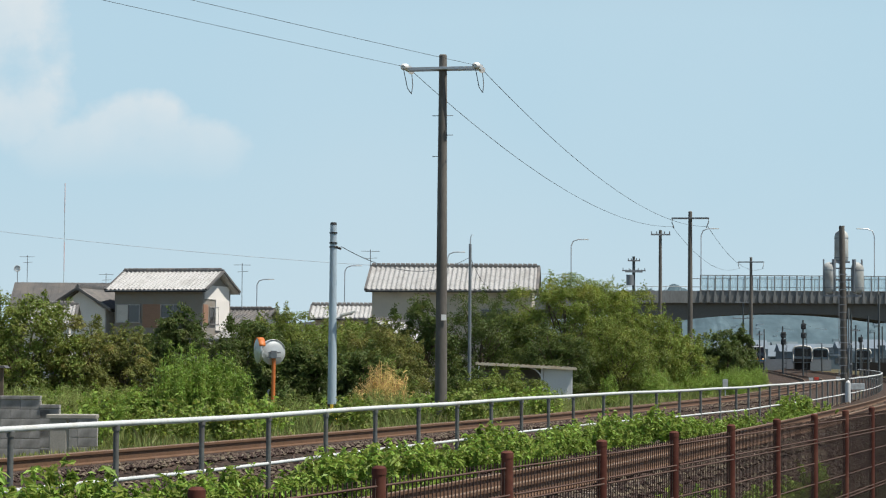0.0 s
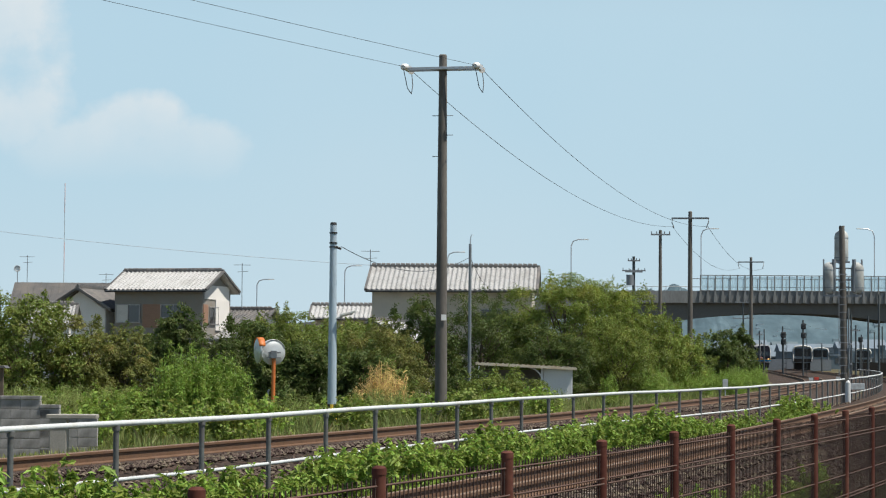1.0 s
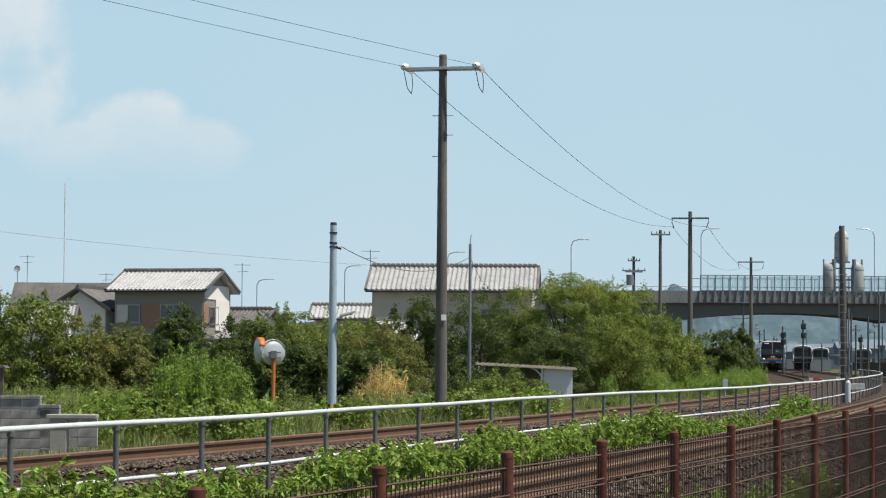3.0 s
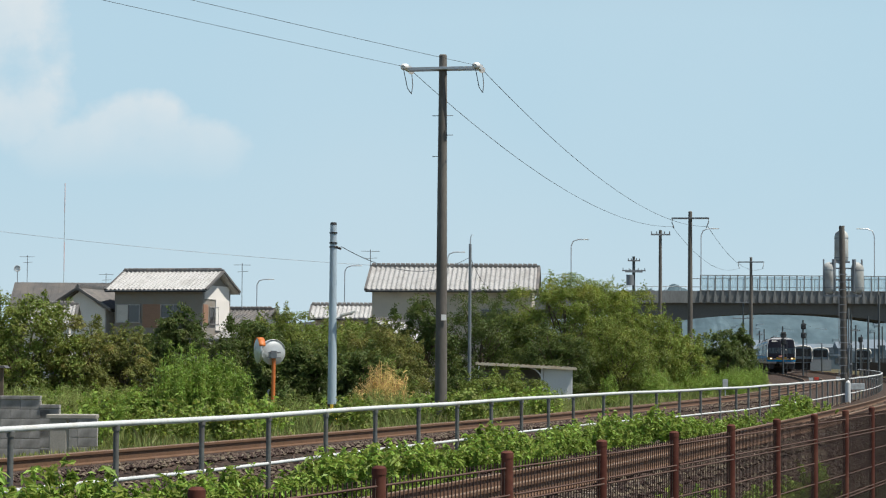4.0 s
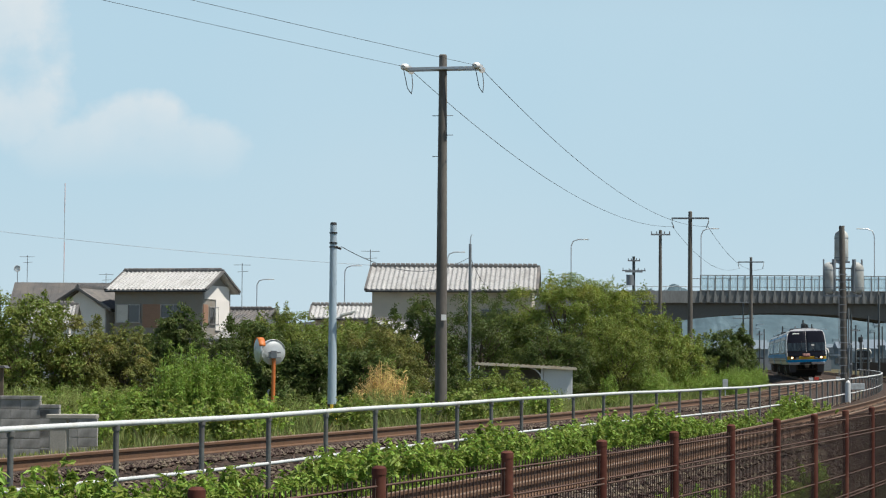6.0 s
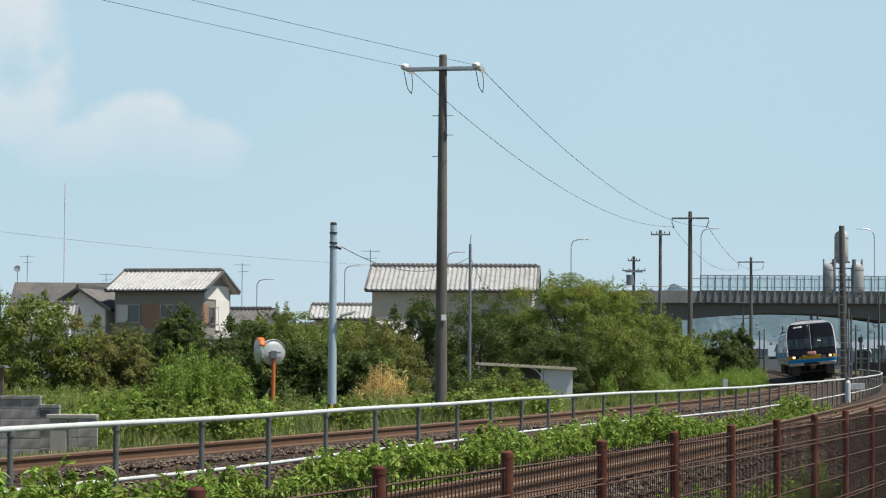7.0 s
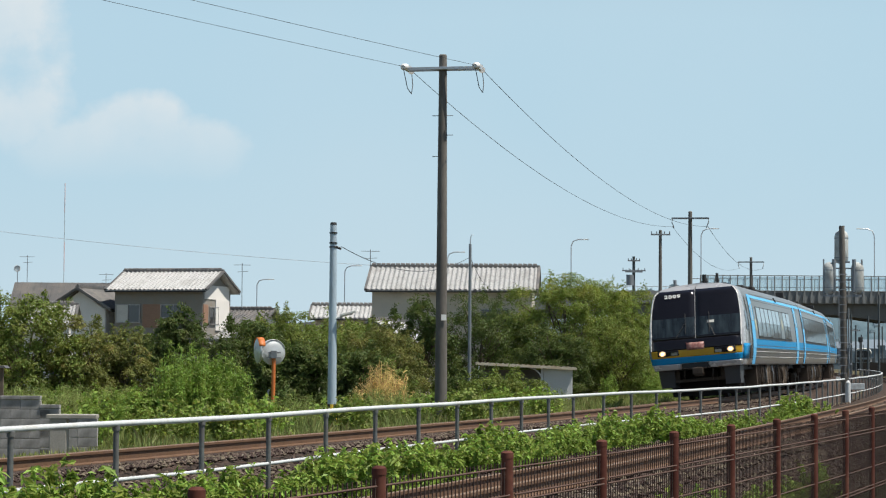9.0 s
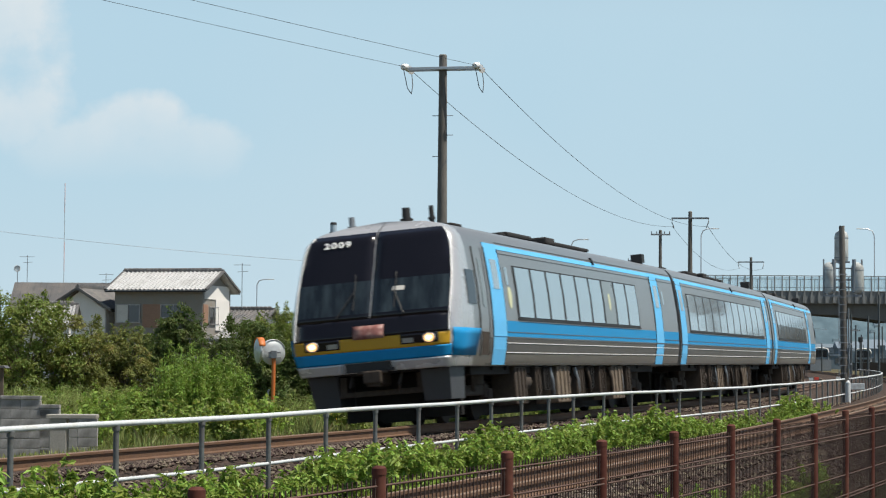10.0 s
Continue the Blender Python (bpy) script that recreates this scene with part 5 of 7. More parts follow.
def house_two():
    h = thing("house", pose(0.75, 143.5, -0.9, 0, 0, -4), "two storey beige house with a long silver tiled roof", "house", "houses behind the trees")
    w, d, e, r = 9.6, 6.0, 6.25, 7.75
    gable_roof(h, w, d, e, r, over=0.6, side=0.35)
    wall = walls(h, w, d, 0, e + 0.12, r, PLASTER)
    window(wall, (2.6, -d / 2 - 0.02, 4.6), 1.7, 1.1, "front")
    low = thing("house_wing", pose(-3.2, 137, -0.9, 0, 0, 70), "low lean-to roof of weathered grey tiles", "house", "houses behind the trees")
    gable_roof(low, 4.0, 3.6, 2.95, 4.3)
    walls(low, 4.0, 3.6, 0, 3.0, 4.3, PLASTER)


def house_others():
    h = thing("house", pose(-28.4, 178, -0.9, 0, 0, 3), "house with a large plain dark grey roof", "house", "houses behind the trees")
    w, d, e, r = 8.2, 7.5, 5.3, 7.75
    bm = bmesh.new()
    prism(bm, [(-4.6, e - 0.1), (0, r - 0.1), (4.6, e - 0.1), (4.6, e), (0, r), (-4.6, e)], 0, -w / 2, w / 2)
    roof = part("roof", bm, SLATE, h)
    for k in range(18):
        bm = bmesh.new()
        box(bm, (0, 0, 0), (0.04, 5.2, 0.05), 0, Matrix.Translation((-w / 2 + 0.2 + k * 0.46, -2.3, (e + r) / 2 + 0.02)) @ Matrix.Rotation(math.atan2(r - e, 4.6), 4, "X"))
        part("seam", bm, SLATE, roof)
    walls(h, w - 0.6, d, 0, e, r - 0.3, PLASTER_G, over=0.8)
    h = thing("house", pose(-22.0, 131, -0.9, 0, 0, 4), "small house with a weathered silver tiled roof", "house", "houses behind the trees")
    gable_roof(h, 2.3, 4.2, 3.9, 5.0)
    walls(h, 2.3, 4.2, 0, 4.0, 5.0, PLASTER_W)
    h = thing("house", pose(-6.9, 162, -0.9, 0, 0, -2), "low building with a grey tiled roof between the houses", "house", "houses behind the trees")
    gable_roof(h, 3.4, 4.0, 4.85, 5.75)
    walls(h, 3.4, 4.0, 0, 4.9, 5.75, PLASTER)
    h = thing("house", pose(-34.5, 168, -0.9, 0, 0, 10), "pale house at the edge of the village", "house", "houses behind the trees")
    gable_roof(h, 4.4, 4.6, 5.7, 6.7)
    walls(h, 4.4, 4.6, 0, 5.8, 6.7, PLASTER_W)


house_one()
house_two()
house_others()


def tv_antenna(x, y, z, h):
    a = thing("tv_antenna", pose(x, y, z), "thin roof television antenna on a mast", "antenna", "roof antennas")
    bm = bmesh.new()
    tube(bm, (0, 0, 0), (0, 0, h), 0.025, n=6)
    part("mast", bm, GALV_DARK, a)
    bm = bmesh.new()
    tube(bm, (-0.55, 0, h - 0.1), (0.55, 0, h - 0.1), 0.018, n=5)
    for k in range(7):
        tube(bm, (-0.5 + k * 0.16, -0.3, h - 0.1), (-0.5 + k * 0.16, 0.3, h - 0.1), 0.012, n=5)
    tube(bm, (-0.3, 0, h - 0.55), (0.4, 0, h - 0.5), 0.018, n=5)
    part("aerial", bm, GALV_DARK, a)


tv_antenna(-12.9, 150.5, 4.4, 2.9)
tv_antenna(-31.6, 178, 6.5, 2.4)
tv_antenna(-4.4, 142.0, 6.75, 1.1)
tv_antenna(-25.6, 178, 6.7, 0.9)


dish = thing("satellite_dish", pose(-32.35, 178, 7.9), "small white satellite dish on a short mast", "satellite dish")
bm = bmesh.new()
loft(bm, [[Vector((math.cos(a) * r, -o, math.sin(a) * r)) for a in (2 * math.pi * j / 20 for j in range(20))] for r, o in ((0.02, 0.0), (0.14, 0.03), (0.24, 0.09), (0.25, 0.08), (0.14, 0.01), (0.02, -0.02))], smooth=True)
part("bowl", bm, CERAMIC, dish)
bm = bmesh.new()
tube(bm, (0, 0.05, -1.6), (0, 0.05, 0), 0.025, n=8)
part("mast", bm, GALV_DARK, dish)


# ---------------------------------------------------------------- garden shed, block wall
def shed():
    sh = thing("shed", pose(3.0, 90, -0.9), "white sheet metal shed with a long weathered flat roof", "shed")
    for c, s in (((1.42, -0.55, 0.9), (1.1, 0.04, 1.8)), ((1.95, 0, 0.9), (0.04, 1.06, 1.8)), ((0.89, 0, 0.9), (0.04, 1.06, 1.8)), ((1.42, 0.55, 0.9), (1.1, 0.04, 1.8))):
        bm = bmesh.new()
        box(bm, c, s)
        part("panel", bm, SHED_WHITE, sh)
    for k in range(7):
        bm = bmesh.new()
        box(bm, (0.95 + k * 0.16, -0.575, 0.9), (0.012, 0.012, 1.76))
        part("rib", bm, SHED_WHITE, sh)
    bm = bmesh.new()
    q = Matrix.Translation((0.2, 0, 1.93)) @ Matrix.Rotation(radians(2.6), 4, "Y")
    box(bm, (0, 0, 0), (3.85, 1.7, 0.035), 0, q)
    roof = part("roof", bm, SHED_ROOF, sh, "weathered corrugated sheet roof")
    for k in range(20):
        bm = bmesh.new()
        box(bm, (-1.85 + k * 0.195, 0, 0.025), (0.05, 1.7, 0.03), 0, q)
        part("rib", bm, SHED_ROOF, roof)
    bm = bmesh.new()
    box(bm, (0, -0.87, -0.03), (3.85, 0.03, 0.09), 0, q)
    part("fascia", bm, SHED_ROOF, roof)
    for x in (0.80, -1.6):
        bm = bmesh.new()
        box(bm, (x, -0.6, 0.95), (0.07, 0.07, 1.9))
        part("post", bm, SHED_WHITE, sh)
    bm = bmesh.new()
    pipe(bm, [(0.80, -0.6, 1.45), (0.72, -0.6, 1.62), (0.55, -0.6, 1.78), (0.30, -0.6, 1.86)], 0.03)
    part("brace", bm, SHED_WHITE, sh)
    bm = bmesh.new()
    box(bm, (-0.4, 0.6, 0.9), (2.4, 0.05, 1.7))
    part("back_panel", bm, SLATE, sh)


shed()


def block_wall():
    wl_ = thing("block_wall", None, "stained grey concrete block wall stepping down by the garden", "wall")
    bm = bmesh.new()
    box(bm, (0, 0, 0), (0.385, 0.14, 0.185), bev=0.006)
    mesh = bpy.data.meshes.new("block")
    bm.to_mesh(mesh)
    bm.free()
    mesh.materials.append(BLOCK)
    bm = bmesh.new()
    box(bm, (0, 0, 0), (0.385, 0.19, 0.07), bev=0.01)
    cap = bpy.data.meshes.new("cap")
    bm.to_mesh(cap)
    bm.free()
    cap.materials.append(BLOCK)
    y = 46.0
    for x0, n, z_top in ((-7.86, 13, 0.42), (-7.48, 1, 0.25), (-6.74, 2, 0.07)):
        rows = int((z_top + 0.9) / 0.192)
        for r in range(rows):
            for k in range(n):
                ob = new("block", mesh)
                ob.parent = wl_
                ob.location = (x0 - 0.195 - k * 0.39 + (0.195 if r % 2 and n > 2 else 0) * 0.98 - (0.195 if r % 2 and n > 2 else 0) * 0, y, z_top - 0.096 - r * 0.192)
        for k in range(n):
            ob = new("cap_block", cap)
            ob.parent = wl_
            ob.location = (x0 - 0.195 - k * 0.39, y, z_top + 0.036)
    bm = bmesh.new()
    box(bm, (-10.2, y + 0.005, -0.26), (4.7, 0.10, 1.3))
    part("joint_core", bm, CONC, wl_)
    pil = thing("gate_pillar", None, "short grey concrete gate pillar with a flat cap", "pillar")
    bm = bmesh.new()
    box(bm, (-7.25, 44.5, -0.3), (0.32, 0.32, 0.78), bev=0.015)
    part("shaft", bm, CONC, pil)
    bm = bmesh.new()
    box(bm, (-7.0, 44.5, 0.13), (0.95, 0.4, 0.08), bev=0.015)
    part("cap", bm, CONC, pil)
    return wl_


block_wall()


def garden_clutter():
    hut = thing("garden_hut", pose(-11.9, 80.6, -0.87), "grey sheet metal garden hut with a flat dark roof", "shed")
    for k in range(7):
        bm = bmesh.new()
        box(bm, (-1.2 + k * 0.42, -0.6, 0.95), (0.40, 0.05, 1.9), bev=0.01)
        part("panel", bm, GALV_DARK, hut)
    bm = bmesh.new()
    box(bm, (0.05, 0, 0.95), (2.9, 1.1, 1.88))
    part("body", bm, SLATE, hut)
    bm = bmesh.new()
    box(bm, (0.05, -0.1, 1.96), (3.3, 1.7, 0.07), bev=0.015)
    part("roof", bm, SLATE, hut, "flat dark roof sheet")
    post = thing("gate_post", pose(-8.66, 46.4, -0.87), "brown wooden gate post with a small dark cap", "post")
    bm = bmesh.new()
    box(bm, (-0.05, 0, 0.95), (0.07, 0.08, 1.9), bev=0.01)
    part("shaft", bm, BARK, post)
    bm = bmesh.new()
    prism(bm, [(-0.16, 1.9), (0.07, 1.9), (0.02, 1.95), (-0.08, 1.95)], 1, -0.22, 0.22)
    part("cap", bm, SLATE, post)


garden_clutter()


# ---------------------------------------------------------------- overpass
def overpass():
    b = thing("overpass", None, "grey concrete road overpass with a transparent barrier across the railway", "bridge", kind="structure")
    y0 = 300.0

    def deck_z(x):
        return 9.2 if x > 22 else 9.2 - (22 - x) * 0.11

    xs = list(np.arange(-40, 140, 4.0))
    bm = bmesh.new()
    rings = []
    for x in xs:
        z = deck_z(x)
        rings.append([Vector((x, y0, z)), Vector((x, y0 + 11, z)), Vector((x, y0 + 11, z - 0.5)), Vector((x, y0, z - 0.5))])
    loft(bm, rings, caps=True)
    part("deck", bm, BRIDGE, b)
    # haunched girders
    for yy in (y0 + 0.7, y0 + 5, y0 + 9.6):
        bm = bmesh.new()
        rings = []
        for x in np.arange(-40, 140, 1.5):
            k = abs(((x - 30.0) % 27.5) / 27.5 - 0.5) * 2
            zb = deck_z(x) - 1.85 - 1.1 * k ** 2.2
            rings.append([Vector((x, yy, deck_z(x) - 0.5)), Vector((x, yy + 0.7, deck_z(x) - 0.5)), Vector((x, yy + 0.7, zb)), Vector((x, yy, zb))])
        loft(bm, rings, caps=True)
        part("girder", bm, BRIDGE_STEEL, b, "dark haunched girder")
    bm = bmesh.new()
    loft(bm, [[Vector((x, yy, deck_z(x) + zz)) for yy, zz in ((y0 - 0.15, -0.6), (y0 - 0.15, 0.95), (y0 + 0.12, 0.95), (y0 + 0.12, -0.6))] for x in xs], caps=True)
    part("parapet", bm, BRIDGE, b)
    # brackets under the barrier posts, posts, panes
    for i in range(108):
        x = 33.0 + i * 0.95
        bm = bmesh.new()
        box(bm, (x, y0 - 0.25, 9.75), (0.24, 0.2, 0.9), 0)
        box(bm, (x, y0 - 0.22, 11.1), (0.13, 0.14, 2.15), 0)
        part("barrier_post", bm, BRIDGE, b)
        bm = bmesh.new()
        box(bm, (x + 0.475, y0 - 0.2, 11.15), (0.80, 0.03, 1.75), 0)
        pane = part("barrier_pane", bm, BARRIER, b, "clear barrier panel")
        pane.visible_shadow = False
        bm = bmesh.new()
        box(bm, (x, y0 - 0.32, 9.15), (0.42, 0.4, 0.95), 0)
        part("bracket", bm, BRIDGE, b)
    bm = bmesh.new()
    for z in (12.15, 10.2):
        box(bm, (84, y0 - 0.2, z), (102, 0.1, 0.1), 0)
    part("barrier_rail", bm, BRIDGE, b)
    bm = bmesh.new()
    for k in range(40):
        x = -38 + k * 1.8
        if x < 32:
            box(bm, (x, y0, deck_z(x) + 1.25), (0.08, 0.08, 0.6), 0)
    pipe(bm, [(x, y0, deck_z(x) + 1.5) for x in (-40, 22, 32)], 0.05)
    part("guard_rail", bm, GALV, b)
    # the barrier along the far edge of the deck
    bm = bmesh.new()
    loft(bm, [[Vector((x, yy, deck_z(x) + zz)) for yy, zz in ((y0 + 10.9, -0.4), (y0 + 10.9, 1.15), (y0 + 11.2, 1.15), (y0 + 11.2, -0.4))] for x in xs], caps=True)
    part("far_parapet", bm, BRIDGE, b)
    for i in range(54):
        bm = bmesh.new()
        box(bm, (34.2 + i * 1.9, y0 + 11, 11.2), (0.10, 0.12, 1.9), 0)
        part("far_post", bm, BRIDGE, b)
    bm = bmesh.new()
    for z in (12.1, 11.0):
        box(bm, (84, y0 + 11, z), (102, 0.09, 0.09), 0)
    part("far_rail", bm, BRIDGE, b)
    for x in (30, 60.5, 88, 2.5):
        bm = bmesh.new()
        box(bm, (x, y0 + 5.5, 2.6), (1.6, 8.5, 7.2 + (deck_z(x) - 9.2)), 0, bev=0.1)
        part("pier", bm, BRIDGE, b)


def clear_panel():
    m = bpy.data.materials.new("clear barrier sheet")
    m.use_nodes = True
    n, l = m.node_tree.nodes, m.node_tree.links
    b, out = n["Principled BSDF"], n["Material Output"]
    b.inputs["Base Color"].default_value = (0.45, 0.62, 0.68, 1)
    b.inputs["Roughness"].default_value = 0.15
    tr = n.new("ShaderNodeBsdfTransparent")
    tr.inputs["Color"].default_value = (0.93, 0.97, 0.985, 1)
    mx = n.new("ShaderNodeMixShader")
    mx.inputs["Fac"].default_value = 0.26
    l.new(tr.outputs[0], mx.inputs[1])
    l.new(b.outputs[0], mx.inputs[2])
    l.new(mx.outputs[0], out.inputs["Surface"])
    return m


BARRIER = clear_panel()
overpass()


def street_lamp(x, y, z0, h, e):
    a = thing("street_lamp", pose(x, y, z0), "slim grey street lamp with a curved arm on the overpass road", "street lamp", "street lamps of the overpass road")
    bm = bmesh.new()
    pipe(bm, [(0, 0, 0), (0, 0, h * 0.5), (0, 0, h * 0.9), (e * 0.25, 0, h * 0.97), (e * 0.9, 0, h), (e * 1.6, 0, h)], 0.075, 8)
    part("mast", bm, GALV, a)
    bm = bmesh.new()
    box(bm, (e * 1.9, 0, h), (0.8, 0.28, 0.12), 0, bev=0.03)
    part("head", bm, CERAMIC, a)


for px, py, pz, ph, pe in ((55.5, 301, 9.0, 9.3, -1), (33.2, 301, 9.0, 9.2, 1), (16.6, 303, 8.5, 8.3, 1), (0.6, 306, 6.8, 8.4, 1), (-12.9, 308, 5.2, 8.2, 1), (-24.6, 310, 4.0, 7.6, 1)):
    street_lamp(px, py, pz, ph, pe)
# ---------------------------------------------------------------- plants
def leaf_arrays(rng, pts, normals, length, width, droop=0.25):
    """Folded leaves of four points at pts, facing about along normals."""
    n = len(pts)
    nrm = normals + rng.normal(0, 0.42, (n, 3))
    nrm /= np.linalg.norm(nrm, axis=1, keepdims=True) + 1e-9
    t = rng.normal(0, 1, (n, 3))
    t[:, 2] -= droop * 2
    t -= nrm * np.sum(t * nrm, axis=1, keepdims=True)
    t /= np.linalg.norm(t, axis=1, keepdims=True) + 1e-9
    b = np.cross(nrm, t)
    ln = (length * rng.uniform(0.6, 1.35, n))[:, None]
    wd = (width * rng.uniform(0.6, 1.3, n))[:, None]
    base, tip = pts - t * ln * 0.5, pts + t * ln * 0.5 - nrm * ln * 0.12
    m1, m2 = pts + b * wd * 0.5 + nrm * ln * 0.06, pts - b * wd * 0.5 + nrm * ln * 0.06
    verts = np.stack([base, m1, tip, m2], 1).reshape(-1, 3)
    faces = np.arange(4 * n).reshape(-1, 4)
    return verts, faces


def clumps(rng, count, width, depth, h, low, ragged):
    """Leaf clumps spread over an uneven crown: place, sizes and the way that each faces."""
    out = []
    ph = rng.uniform(0, 6.28, 6)
    for k in range(count):
        f = ((k + rng.uniform(0, 1)) / count)
        up = -0.55 + 1.55 * f                                   # -0.55 low skirt, 1 top
        a = k * 2.39996 + rng.uniform(-0.4, 0.4)
        ring = math.sqrt(max(0.0, 1 - up * up)) if up > 0 else 1.0 - 0.25 * up * up
        bulge = 1 + 0.20 * math.sin(3 * a + ph[0]) * math.cos(2.5 * up + ph[1]) + 0.14 * math.sin(5 * a + 4 * up + ph[2])
        r = bulge * rng.uniform(0.74, 1.10) * (0.55 if rng.random() < 0.25 else 1)
        r = min(r, 1.02) if up > 0.7 else r
        d = Vector((math.cos(a) * ring, math.sin(a) * ring, up))
        mid = h * (low + (1 - low) * 0.36)
        rz = (h - mid) * 0.93
        c = (d.x * r * width * 0.42, d.y * r * depth * 0.42, mid + d.z * r * (rz if d.z > 0 else mid * 1.5))
        s = rng.uniform(0.07, 0.095 + ragged)
        out.append((*c, s * (width + depth) * 0.53, s * (width * 0.46 + h * 0.22), d.x, d.y, d.z))
    return np.array(out)


def tree(name, x, y, z0, width, top, m, n, leaf, label, seed, depth=None, low=0.12, category="tree", shoots=13, narrow=0.55, ragged=0.09):
    """A tapered trunk with limbs and a crown of many leaves in uneven clumps."""
    rng = np.random.default_rng(seed)
    h = top - z0
    depth = depth or width * 0.85
    t = thing(name, pose(x, y, z0), label, category, "trees and bushes beyond the track")
    count = int(46 + 13 * width)
    C = clumps(rng, count, width, depth, h, low, ragged)
    bm = bmesh.new()
    tube(bm, (0, 0, -0.2), (0.03 * h, 0, h * 0.55), 0.022 * h + 0.03, 0.010 * h + 0.015, 9)
    for c in C[:: 4]:
        a = Vector((0.02 * h, 0, h * rng.uniform(0.12, 0.45)))
        e = Vector(c[:3]) * 0.96
        pipe(bm, [a, (a + e) / 2 + Vector((0, 0, 0.05 * h)), e], 0.004 * h + 0.006, 5)
    part("trunk", bm, BARK, t)
    w = C[:, 3] ** 1.6
    which = rng.choice(count, n, p=w / w.sum())
    B = C[which]
    d = rng.normal(0, 1, (n, 3)) * np.array([1, 1, 0.9]) + B[:, 5:8] * 0.7 + np.array([0, 0, 0.55])
    d /= np.linalg.norm(d, axis=1, keepdims=True)
    rad = rng.uniform(0.08, 1.05, (n, 1)) ** 0.5
    pts = B[:, :3] + d * rad * np.stack([B[:, 3], B[:, 3], B[:, 4]], 1)
    pts[:, 2] = np.maximum(pts[:, 2], 0.03)
    nrm = d + np.array([0, 0, 0.5])
    # leafy shoots that stand out of the crown
    P, N = [pts], [nrm]
    tops = C[C[:, 7] > 0.05]
    for c in tops[rng.choice(len(tops), int(shoots * width))]:
        u = c[5:8] * 0.7 + np.array([rng.normal(0, 0.25), rng.normal(0, 0.25), 0.9])
        u /= np.linalg.norm(u)
        ln = rng.uniform(0.15, 0.50) * (0.5 + 0.12 * h)
        q = rng.uniform(0, 1, 34)[:, None]
        line = c[:3] + c[5:8] * c[3] * 0.6 + u * ln * q * 1.25
        P.append(line + rng.normal(0, 1, (34, 3)) * leaf * (0.9 - 0.6 * q))
        N.append(rng.normal(0, 0.6, (34, 3)) + np.array([0, 0, 0.5]))
    v, f = leaf_arrays(rng, np.concatenate(P), np.concatenate(N), leaf, leaf * narrow)
    raw("crown", v, f, m, t)
    return t


